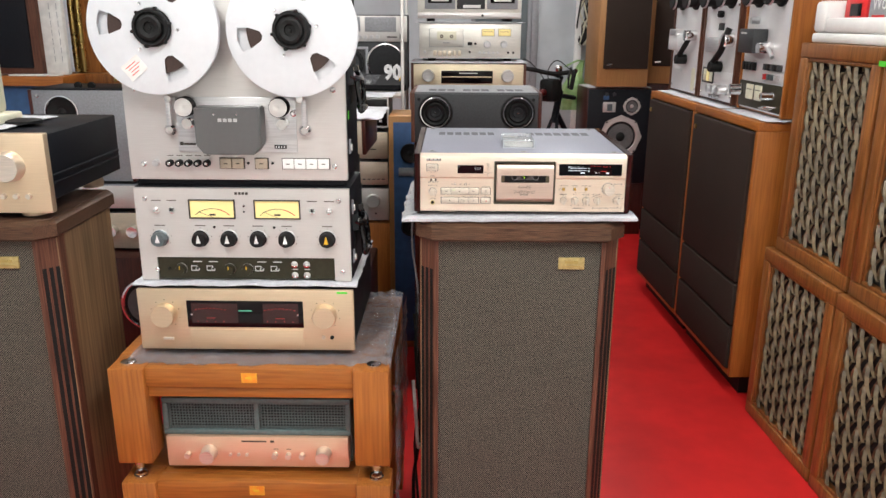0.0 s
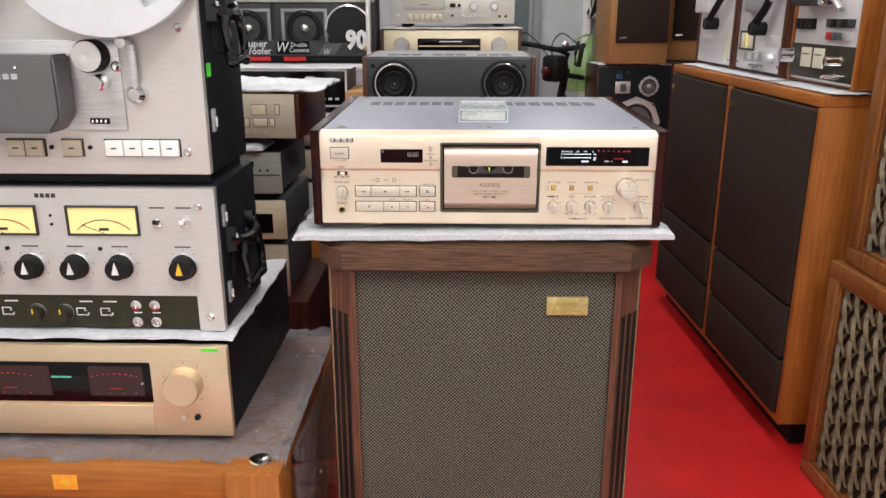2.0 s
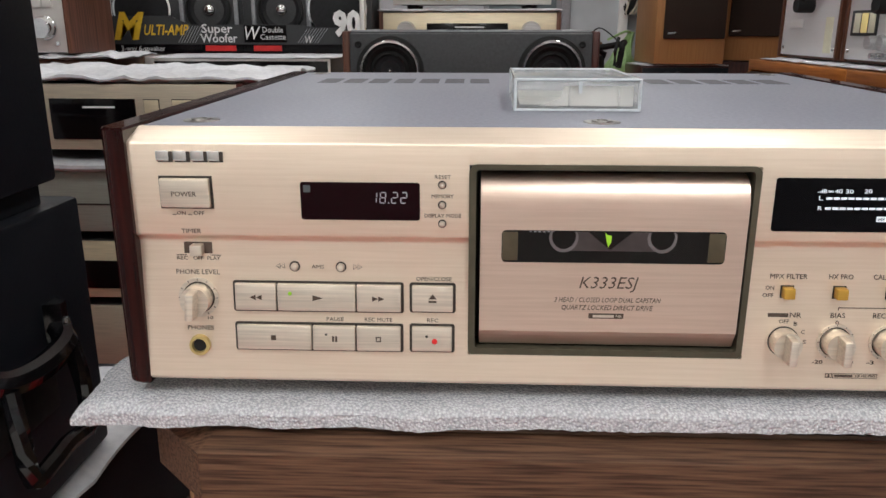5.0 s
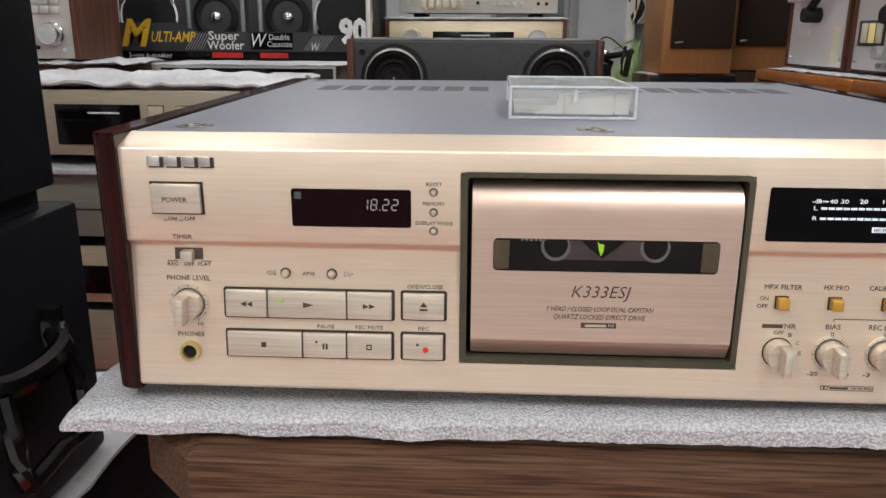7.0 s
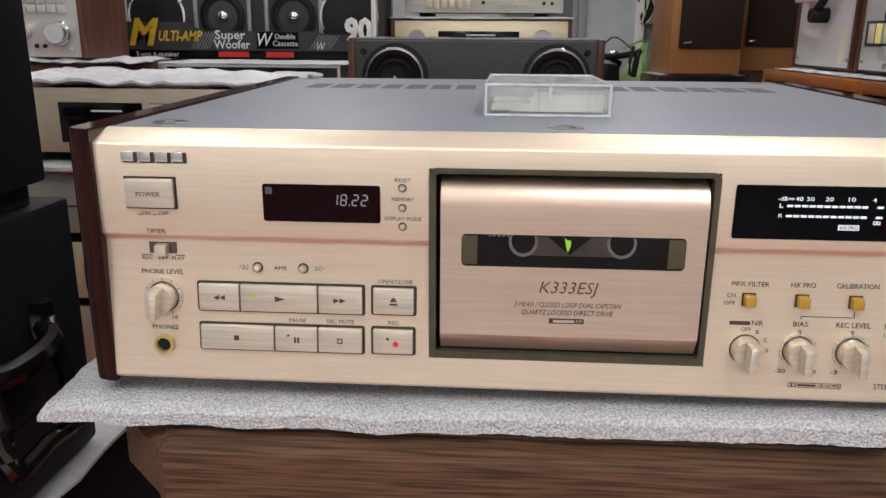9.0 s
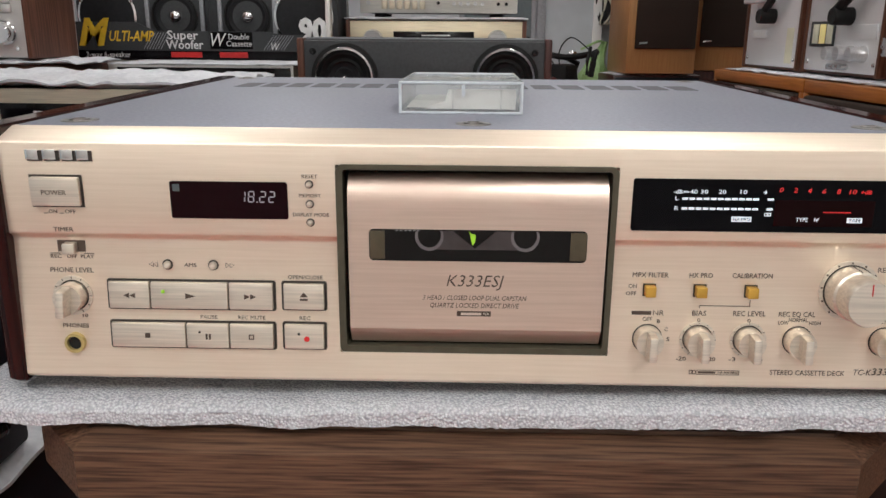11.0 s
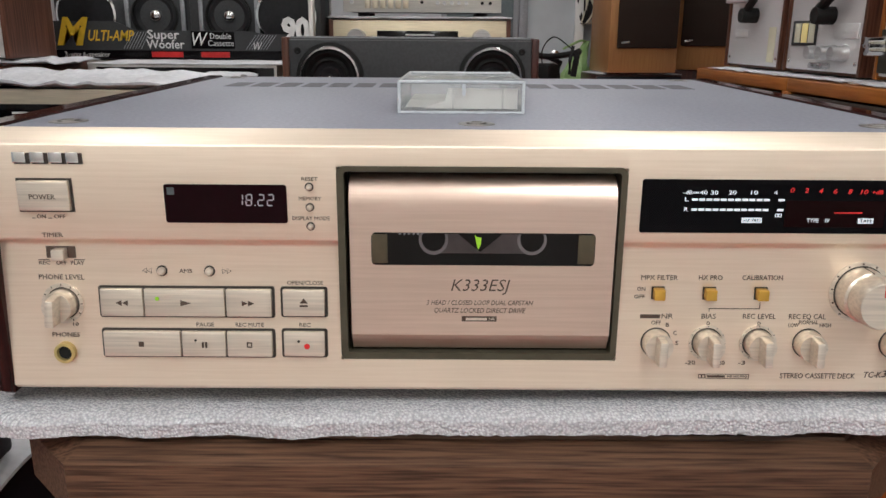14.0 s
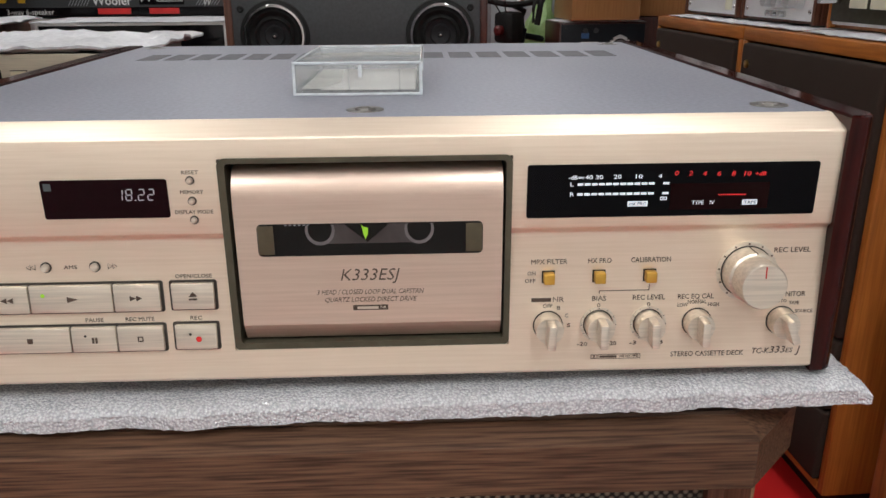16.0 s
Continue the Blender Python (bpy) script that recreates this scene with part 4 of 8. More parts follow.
    for x in (0.112, 0.140):
        for z in (0.040, 0.014):
            part("socket", lathe(B(), (x, 0.003, z), [(0.008, 0), (0.008, 0.005), (0.005, 0.006), (0.004, 0.002), (0, 0.002)], seg=16), "chrome", t)
        bar(t, x, 0.003, 0.027, 0.012, 0.002, "ink_white")
    knob(t, -0.178, 0.003, 0.027, 0.004, 0.003, "rubber", name="phone_socket", seg=12)
    case_handle(t, w + 0.003, 0.092, 0.121, 0.066, 0.040)
    latch(t, w + 0.003, 0.024, 0.171)
    latch(t, w + 0.003, 0.024, 0.054)
    return t


AX = -0.625
reel_recorder(pose(AX, 0.04, 0.993))
# black slab stands in for the shaded gap between the two units
solid("dark_gap_fill", box(B(), -0.235, 0.235, 0.02, 0.17, 0, 0.017, 0.002), "black", pose(AX, 0.04, 0.976), "black slab added for the dark gap between recorder and amplifier", "board")
recorder_amplifier(pose(AX + 0.001, 0.04, 0.757))
sheet("foam_sheet", -0.262, 0.256, -0.014, 0.36, 0, 0.012, 0.004, pose(AX, 0.04, 0.744), seed=3, nx=40, label="thin white packing foam sheet under the amplifier")


# ---- integrated amplifiers ----
def gold_amplifier(m):
    """Wide gold integrated amplifier; face at y=0, 0.5 wide, 0.145 high."""
    t = thing("gold_amplifier", m, "champagne gold integrated amplifier with dark red-lit meter window", "amplifier")
    w, h = 0.25, 0.149
    part("body", box(B(), -w + 0.004, w - 0.004, 0.012, 0.42, 0.0, h - 0.002, 0.003), "black", t)
    part("front_panel", box(B(), -w, w, 0.0, 0.013, 0.0, h, 0.004), "gold_old", t)
    win = part("meter_window", box(B(), -0.136, 0.133, -0.0015, 0.004, 0.057, 0.122, 0.001), "gloss", t, "dark glass meter window")
    part("meter_glow", box(B(), -0.125, -0.018, -0.002, 0.0, 0.068, 0.116), "red_glow", win)
    part("meter_glow", box(B(), 0.040, 0.122, -0.002, 0.0, 0.068, 0.116), "red_glow", win)
    for x0 in (-0.115, 0.045):
        for k in range(9):
            bar(win, x0 + k * 0.0085, -0.0022, 0.104 - 0.00025 * (k - 4) ** 2, 0.004, 0.0016, "red_dim", "scale_mark")
        bar(win, x0 + 0.034, -0.0022, 0.080, 0.020, 0.0015, "red_dim", "scale_mark")
        for k in range(4):
            bar(win, x0 + 0.004 + k * 0.02, -0.0022, 0.072, 0.002, 0.002, "red_dim", "scale_mark")
    mk = part("maker_mark", box(B(), -0.016, 0.014, -0.0024, 0.0, 0.0970, 0.0995), "teal_lit", win)
    for x in (-0.136 + 0.012, 0.133 - 0.012):
        screw(win, x, -0.0015, 0.09, 0.003)
    part("lower_flap", box(B(), -0.132, 0.132, -0.0025, 0.004, 0.010, 0.052, 0.0012), "gold_old", t)
    for x in (-0.187, 0.184):
        k = knob(t, x, 0, 0.089, 0.027, 0.024, "gold_old")
        for a in range(-140, 141, 35):
            bar(t, x + 0.034 * math.sin(radians(a)), 0, 0.089 + 0.034 * math.cos(radians(a)), 0.0016, 0.0016, "ink_brown", "tick")
    button(t, -0.196, -0.172, 0, 0.024, 0.031, 0.003, "gold_btn")
    for x in (0.178, 0.198):
        knob(t, x, 0, 0.034, 0.0045, 0.005, "gold_btn" if x < 0.19 else "rubber", name="small_knob", seg=16)
    for x in (-0.2, 0.2):
        part("foot", lathe(B(), (x, 0.06, -0.016), [(0, 0), (0.022, 0), (0.022, 0.016), (0, 0.016)], "z", 20), "rubber", t)
        part("foot", lathe(B(), (x, 0.36, -0.016), [(0, 0), (0.022, 0), (0.022, 0.016), (0, 0.016)], "z", 20), "rubber", t)
    part("sticker", box(B(), 0.212, 0.236, -0.0006, 0.002, 0.141, 0.1456), "green", t)
    return t


gold_amplifier(pose(AX - 0.001, 0.017, 0.593))


def equipment_rack(m):
    """Two tiers of thick square posts and rails; front at y=0, 0.64 wide, 0.5 deep."""
    t = thing("equipment_rack", m, "two-tier orange-brown wooden audio rack with steel cones", "rack")
    w = 0.32
    for zt in (0.60, 0.305):
        for s in (-1, 1):
            for y in (0.0, 0.42):
                lo = zt - 0.243 if zt > 0.5 else 0.014
                drop = lo - 0.311 if zt > 0.5 else 0.033
                po = part("post", box(B(), s * w - (0.082 if s > 0 else 0), s * w + (0.082 if s < 0 else 0), y, y + 0.082, lo, zt, 0.004), "teak_up", t)
                if y == 0.0:
                    xx = s * (w - 0.036)
                    part("disc", lathe(B(), (xx, 0.036, zt), [(0, 0), (0.017, 0), (0.017, 0.004), (0.012, 0.006), (0, 0.005)], "z", 24), "chrome", po, "round steel disc")
                    part("spike", lathe(B(), (xx, 0.036, lo), [(0.02, 0), (0.019, -0.006), (0.008, -drop + 0.014), (0.007, -drop + 0.009), (0.014, -drop + 0.005), (0.014, -drop), (0, -drop)], "z", 20), "chrome", po, "steel cone foot")
                else:
                    part("spike", lathe(B(), (s * (w - 0.036), y + 0.04, lo), [(0.02, 0), (0.007, -drop + 0.012), (0.014, -drop), (0, -drop)], "z", 16), "chrome", po)
        part("rail", box(B(), -w + 0.08, w - 0.08, 0.012, 0.055, zt - 0.05, zt - 0.002, 0.003), "teak", t)
        part("rail", box(B(), -w + 0.08, w - 0.08, 0.02, 0.055, zt - 0.078, zt - 0.053, 0.003), "teak", t)
        part("rail", box(B(), -w + 0.08, w - 0.08, 0.45, 0.49, zt - 0.06, zt - 0.002, 0.003), "teak", t)
        for s in (-1, 1):
            part("side_rail", box(B(), s * (w - 0.015) - 0.02, s * (w - 0.015) + 0.02, 0.08, 0.42, zt - 0.06, zt - 0.002, 0.003) if s < 0 else box(B(), w - 0.06, w - 0.015, 0.08, 0.42, zt - 0.06, zt - 0.002, 0.003), "teak", t)
        part("shelf", box(B(), -w + 0.03, w - 0.03, 0.055, 0.45, zt - 0.03, zt - 0.004, 0.002), "teak", t)
        pl = part("maker_plate", box(B(), -0.018, 0.018, 0.0105, 0.013, zt - 0.036, zt - 0.012), "orange", t, "small orange maker plate")
        bar(pl, -0.002, 0.0105, zt - 0.024, 0.014, 0.006, "yellow")
    return t


equipment_rack(pose(-0.612, -0.055, -0.026))


def tube_amplifier(m):
    """Amplifier with a grey mesh cage and pink-gold face; 0.445 wide, 0.18 high."""
    t = thing("caged_amplifier", m, "amplifier with grey mesh cage and rose gold control panel", "amplifier")
    w, h = 0.2255, 0.182
    part("body", box(B(), -w, w, 0.03, 0.32, 0.0, h - 0.004, 0.004), "cage_teal", t)
    part("cage_frame", frame_ring(B(), -w, w, 0.085, h, 0.014, 0.004, 0.03, 0.003), "cage_teal", t)
    part("cage_back", box(B(), -w + 0.013, w - 0.013, 0.022, 0.030, 0.09, h - 0.01), "black", t)
    part("cage_bar", box(B(), -0.006, 0.006, 0.006, 0.022, 0.098, h - 0.013), "cage_teal", t)
    for k in range(9):
        z = 0.104 + k * 0.0075
        part("wire", box(B(), -w + 0.013, w - 0.013, 0.012, 0.015, z - 0.0011, z + 0.0011), "cage_teal", t)
    wires = B()
    for k in range(58):
        x = -w + 0.018 + k * (2 * w - 0.036) / 57
        box(wires, x - 0.0010, x + 0.0010, 0.009, 0.012, 0.097, h - 0.012)
    tagged(part("wire_mesh", wires, "cage_teal", t), kind="stuff")
    part("front_panel", box(B(), -w + 0.006, w - 0.006, -0.004, 0.03, 0.004, 0.084, 0.003), "rose_gold", t)
    for x, r in ((-0.116, 0.018), (0.160, 0.017)):
        knob(t, x, -0.004, 0.044, r, 0.03, "gold_btn", skirt=r * 1.1)
    for x in (-0.168, 0.042, 0.075, 0.108):
        knob(t, x, -0.004, 0.038, 0.007, 0.014, "gold_btn", name="small_knob", seg=20)
    for x in (-0.066, -0.046, -0.026):
        knob(t, x, -0.004, 0.038, 0.004, 0.005, "gold_btn", name="push_knob", seg=16)
    bar(t, -0.008, -0.004, 0.073, 0.060, 0.004, "ink_brown", "maker_mark")
    bar(t, 0.036, -0.004, 0.073, 0.010, 0.006, "ink_brown", "maker_mark")
    for x in (0.045, 0.075):
        bar(t, x, -0.004, 0.053, 0.012, 0.0015, "ink_brown")
    for x in (-0.17, 0.17):
        for y in (0.05, 0.28):
            part("foot", lathe(B(), (x, y, -0.010), [(0, 0), (0.016, 0), (0.016, 0.010), (0, 0.010)], "z", 16), "rubber", t)
    return t


tube_amplifier(pose(-0.615, 0.0, 0.291))


def black_amplifier(m):
    """Gold-faced amplifier with a black slatted cover; face at y=0."""
    t = thing("black_amplifier", m, "integrated amplifier with champagne front and black metal cover", "amplifier")
    w, h = 0.22, 0.160
    part("cover", box(B(), -w + 0.003, w - 0.003, 0.01, 0.38, 0.012, h - 0.004, 0.004), "black", t)
    for z in (0.045, 0.062):
        part("side_rib", box(B(), w - 0.004, w + 0.002, 0.012, 0.37, z, z + 0.006, 0.001), "black", t)
    part("front_panel", box(B(), -w, w, -0.010, 0.012, -0.014, h, 0.004), "gold_old", t)
    knob(t, 0.141, -0.010, 0.090, 0.031, 0.028, "gold_btn", skirt=0.033)
    knob(t, -0.120, -0.010, 0.086, 0.034, 0.028, "gold_btn", skirt=0.036)
    for x in (0.120, 0.147, 0.174):
        knob(t, x, -0.010, 0.025, 0.006, 0.010, "gold_btn", name="push_knob", seg=16)
    knob(t, 0.079, -0.010, 0.024, 0.012, 0.014, "gold_btn", name="small_knob", seg=20)
    for x in (-0.16, 0.16):
        for y in (0.03, 0.33):
            part("foot", lathe(B(), (x, y, -0.024), [(0, 0), (0.026, 0), (0.028, 0.012), (0.024, 0.024), (0, 0.024)], "z", 24), "gold_old", t)
    return t


black_amplifier(pose(-1.243, -0.01, 0.9405, 0, 0, 1))
sheet("foam_sheet", -0.24, 0.12, 0.04, 0.30, 0, 0.006, 0.004, pose(-1.26, -0.01, 1.0985), seed=9, label="white packing foam sheet on the black amplifier")

# ---- cabinets with brown cloth doors ----
def cloth_cabinet(m, length, label):
    """Local x runs along the front from the near end; the front faces -y."""
    t = thing("cloth_cabinet", m, label, "cabinet", "cloth cabinets")
    z0, z1 = 0.075, 1.045
    part("top", box(B(), 0, length, 0, 0.45, z1 - 0.032, z1, 0.003), "teak", t)
    part("side_panel", box(B(), 0, 0.022, 0.0, 0.45, z0, z1 - 0.032, 0.002), "teak_up", t)
    part("side_panel", box(B(), length - 0.022, length, 0.0, 0.45, z0, z1 - 0.032, 0.002), "teak_up", t)
    part("bottom", box(B(), 0.022, length - 0.022, 0, 0.45, z0, z0 + 0.022, 0.002), "teak", t)
    part("back", box(B(), 0.022, length - 0.022, 0.43, 0.45, z0 + 0.022, z1 - 0.032), "teak", t)
    part("plinth", box(B(), 0.02, length - 0.02, 0.05, 0.43, 0.0, z0), "rubber", t)
    for i, (a, b) in enumerate(((0.448, 1.008), (0.278, 0.440), (0.100, 0.270))):
        p = part("door" if i == 0 else "drawer", box(B(), 0.026, length - 0.026, -0.012, 0.02, a, b, 0.007, 3), "brown_cloth", t, "dark brown cloth front")
        if i == 0:
            part("lock", lathe(B(), (0.062, -0.012, b - 0.05), [(0.010, 0), (0.010, 0.004), (0.006, 0.006), (0, 0.006)], seg=16), "brass", p)
    return t


def along(s, off=0.0, z=0.0):
    """A place on the right-hand row, s metres up the aisle from the cabinets' near corner."""
    a = radians(2.5)
    return (0.915 - s * math.sin(a) + off * math.cos(a), 1.07 + s * math.cos(a) + off * math.sin(a), z)


ROW = 2.5 - 90
x, y, z = along(0.645)
cloth_cabinet(pose(x, y, FLOOR, 0, 0, ROW), 0.645, "teak cabinet with brown cloth door and drawers beside the aisle")
x, y, z = along(1.300)
cloth_cabinet(pose(x, y, FLOOR, 0, 0, ROW), 0.652, "teak cabinet with brown cloth door and drawers, further along the aisle")


# ---- lattice-front speakers ----
def lattice_speaker(m, w, h, seed):
    """Front faces -y; x from 0 to w."""
    t = thing("lattice_speaker", m, "brown lacquered speaker with a woven wooden lattice front", "loudspeaker", "lattice speakers")
    part("cabinet", box(B(), 0, w, 0.033, 0.34, 0, h, 0.004), "lacquer", t)
    part("frame", frame_ring(B(), 0, w, 0, h, 0.045, 0.0, 0.0335, 0.005), "lacquer", t)
    part("inner_frame", frame_ring(B(), 0.045, w - 0.045, 0.045, h - 0.045, 0.012, 0.006, 0.03, 0.004), "lacquer", t)
    part("backing", box(B(), 0.046, w - 0.046, 0.027, 0.0325, 0.046, h - 0.046), "lattice_back", t)
    bm = B()
    rnd = random.Random(seed)
    lo, hi = 0.057, h - 0.057
    cols = round((w - 0.114) / 0.050)
    dx = (w - 0.114) / cols
    pitch = (hi - lo) / round((hi - lo) / 0.066)

    def leaf(x, z, lean, depth, wide, length):
        ring = []
        for k in range(7):
            u = k / 6
            half = wide * (0.45 + 0.55 * math.sin(math.pi * min(1.0, u * 1.15 + 0.08)))
            px = x + lean * (u - 0.5) * 0.034
            pz = min(max(z + length * (0.5 - u), lo), hi)
            bow = depth - 0.010 * math.sin(math.pi * u)
            px = min(max(px, 0.057 + half), w - 0.057 - half)
            ring.append([bm.verts.new((px - half, bow + 0.006, pz)), bm.verts.new((px, bow - 0.002, pz)), bm.verts.new((px + half, bow + 0.006, pz))])
        for a, b in zip(ring, ring[1:]):
            bm.faces.new((a[0], a[1], b[1], b[0]))
            bm.faces.new((a[1], a[2], b[2], b[1]))

    for c in range(cols):
        x = 0.057 + dx * (c + 0.5)
        for r in range(int((hi - lo) / pitch) + 2):
            z = lo + pitch * r - (0.5 * pitch if c % 2 else 0) + rnd.uniform(-0.002, 0.002)
            if lo - 0.02 < z < hi + 0.02:
                leaf(x + dx * 0.10, z, 1.0, 0.014, 0.0078, 0.094)
                leaf(x - dx * 0.28, z + 0.5 * pitch, -1.1, 0.019, 0.0060, 0.086)
    tagged(part("lattice", bm, "lattice", t, "woven olive-brown lattice"), kind="stuff")
    return t


def place_lattice(s, off, z, w, h, seed):
    x, y, _ = along(s, off)
    return lattice_speaker(pose(x, y, z, 0, 0, ROW), w, h, seed)


place_lattice(-0.115, 0.022, FLOOR, 0.475, 0.632, 1)
place_lattice(-0.600, 0.022, FLOOR, 0.475, 0.632, 2)
place_lattice(-0.145, 0.042, FLOOR + 0.634, 0.455, 0.685, 3)
place_lattice(-0.615, 0.042, FLOOR + 0.634, 0.455, 0.685, 4)


# ---- the cassette deck ----
UPPER_WORDS = (
    ("POWER", -0.1951, 0.0955, 0.0118, 0.0024), ("ON", -0.1982, 0.0857, 0.0041, 0.0019), ("OFF", -0.1897, 0.0857, 0.0052, 0.0019),
    ("RESET", -0.0740, 0.1040, 0.0074, 0.0018), ("MEMORY", -0.0741, 0.0949, 0.0103, 0.0018), ("DISPLAY MODE", -0.0740, 0.0856, 0.0172, 0.0019),
    ("TIMER", -0.1942, 0.0769, 0.0096, 0.0022), ("REC", -0.2008, 0.0627, 0.0053, 0.0019), ("OFF", -0.1929, 0.0627, 0.0050, 0.0019),
    ("PLAY", -0.1853, 0.0627, 0.0063, 0.0019),
)
KEY_WORDS = (
    ("PHONE LEVEL", -0.1935, 0.0558, 0.0214, 0.0025), ("PHONES", -0.1939, 0.0275, 0.0130, 0.0023), ("10", -0.1887, 0.0327, 0.0027, 0.0017),
    ("AMS", -0.1347, 0.0591, 0.0061, 0.0019), ("OPEN/CLOSE", -0.0784, 0.0537, 0.0170, 0.0020), ("PAUSE", -0.1268, 0.0329, 0.0084, 0.0020),
    ("REC MUTE", -0.1055, 0.0329, 0.0135, 0.0020), ("REC", -0.0790, 0.0330, 0.0054, 0.0020),
)
SWITCH_WORDS = (
    ("MPX FILTER", 0.0896, 0.0573, 0.0173, 0.0025), ("HX PRO", 0.1139, 0.0574, 0.0112, 0.0025), ("ON", 0.0812, 0.0517, 0.0040, 0.0020),
    ("OFF", 0.0806, 0.0480, 0.0051, 0.0020), ("NR", 0.0945, 0.0384, 0.0054, 0.0026), ("OFF", 0.0893, 0.0352, 0.0046, 0.0020), ("B", 0.0948, 0.0341, 0.0016, 0.0020),
    ("C", 0.0987, 0.0301, 0.0016, 0.0020), ("S", 0.0999, 0.0251, 0.0016, 0.0020), ("BIAS", 0.1143, 0.0385, 0.0068, 0.0026), ("0", 0.1143, 0.0350, 0.0016, 0.0020),
    ("-20", 0.1070, 0.0152, 0.0049, 0.0021), ("+20", 0.1213, 0.0152, 0.0049, 0.0021),
)
KNOB_WORDS = (
    ("CALIBRATION", 0.1385, 0.0575, 0.0192, 0.0025), ("REC LEVEL", 0.1386, 0.0386, 0.0157, 0.0026), ("0", 0.1387, 0.0351, 0.0016, 0.0020),
    ("-3", 0.1320, 0.0153, 0.0033, 0.0021), ("3", 0.1458, 0.0153, 0.0022, 0.0021), ("REC EQ CAL", 0.1616, 0.0386, 0.0176, 0.0026),
    ("LOW", 0.1554, 0.0343, 0.0049, 0.0020), ("NORMAL", 0.1625, 0.0358, 0.0092, 0.0020), ("HIGH", 0.1706, 0.0343, 0.0054, 0.0020),
    ("STEREO CASSETTE DECK", 0.1694, 0.0088, 0.0365, 0.0027), ("REC LEVEL", 0.2068, 0.0611, 0.0177, 0.0026), ("MONITOR", 0.2081, 0.0388, 0.0150, 0.0027),
    ("AUTO", 0.2036, 0.0354, 0.0061, 0.0018), ("TAPE", 0.2104, 0.0343, 0.0050, 0.0018), ("SOURCE", 0.2157, 0.0300, 0.0087, 0.0018),
    ("TC-K", 0.1962, 0.0095, 0.0085, 0.0031), ("333", 0.2046, 0.0099, 0.0080, 0.0037), ("ES", 0.2106, 0.0095, 0.0037, 0.0025), ("J", 0.2149, 0.0097, 0.0023, 0.0040),

)
WHITE_WORDS = (
    ("-dB", 0.0985, 0.0990, 0.0041, 0.0021), ("\u221e", 0.1022, 0.0990, 0.0026, 0.0016), ("40", 0.1057, 0.0990, 0.0034, 0.0021), ("30", 0.1106, 0.0990, 0.0034, 0.0021), ("20", 0.1189, 0.0991, 0.0034, 0.0021),
    ("10", 0.1288, 0.0991, 0.0031, 0.0021), ("4", 0.1386, 0.0991, 0.0016, 0.0021), ("L", 0.0982, 0.0958, 0.0016, 0.0021), ("R", 0.0983, 0.0911, 0.0018, 0.0021),
    ("TYPE", 0.1571, 0.0862, 0.0055, 0.0021), ("IV", 0.1639, 0.0862, 0.0021, 0.0021),
)
RED_WORDS = (
    ("0", 0.1461, 0.1003, 0.0018, 0.0024), ("2", 0.1526, 0.1002, 0.0018, 0.0024), ("4", 0.1591, 0.1000, 0.0018, 0.0024), ("6", 0.1657, 0.0999, 0.0018, 0.0024),
    ("8", 0.1725, 0.0998, 0.0018, 0.0024), ("10", 0.1790, 0.0997, 0.0034, 0.0024), ("+dB", 0.1851, 0.0996, 0.0050, 0.0021),
)


def rounded(x0, x1, z0, z1, r, n=5):
    pts = []
    for cx, cz, a0 in ((x1 - r, z1 - r, 0), (x0 + r, z1 - r, 90), (x0 + r, z0 + r, 180), (x1 - r, z0 + r, 270)):
        pts += [(cx + r * math.cos(radians(a0 + 90 * k / n)), cz + r * math.sin(radians(a0 + 90 * k / n))) for k in range(n + 1)]
    return pts


def extrude_x(bm, profile, x0, x1):
    """Extrude a closed (y, z) profile along x."""
    a = [bm.verts.new((x0, y, z)) for y, z in profile]
    b = [bm.verts.new((x1, y, z)) for y, z in profile]
    bm.faces.new(a)
    bm.faces.new(b[::-1])
    for i in range(len(a)):
        j = (i + 1) % len(a)
        bm.faces.new((a[j], a[i], b[i], b[j]))
    return bm


def wing_knob(parent, x, z, r, y, turn=0.0, ring=0.0):
    """A round knob with a raised finger bar that points down."""
    k = part("knob", lathe(B(), (x, y, z), [(0, 0), (r, 0), (r, 0.006), (r * 0.96, 0.0075), (0, 0.0075)], seg=36), "gold_btn", parent)
    part("knob_gap", lathe(B(), (x, y + 0.0002, z), [(r * 1.08, 0), (r * 1.08, 0.0004), (r * 0.9, 0.0004)], seg=36), "ink", k)
    w = B()
    box(w, -r * 0.29, r * 0.29, -0.0150, -0.006, -r * 1.02, r * 0.9, 0.0008)
    for v in w.verts:
        if v.co.y < -0.013:
            v.co.z = v.co.z * 0.93 - r * 0.02
    w.transform(pose(x, y, z) @ pose(0, 0, 0, 0, turn, 0))
    part("finger_bar", w, "gold_btn", k)
    if ring:
        part("dial_ring", lathe(B(), (x, y + 0.0003, z), [(ring, 0), (ring, 0.0012), (r * 1.12, 0.0012), (r * 1.12, 0)], seg=40), "gold_btn", k)
        for a in range(-150, 151, 30):
            tk = box(B(), -0.00015, 0.00015, y - 0.0012, y, r * 1.2, ring * 0.98)
            tk.transform(pose(x, 0, z) @ pose(0, 0, 0, 0, a, 0))
            part("tick", tk, "ink_brown", k)
    return k


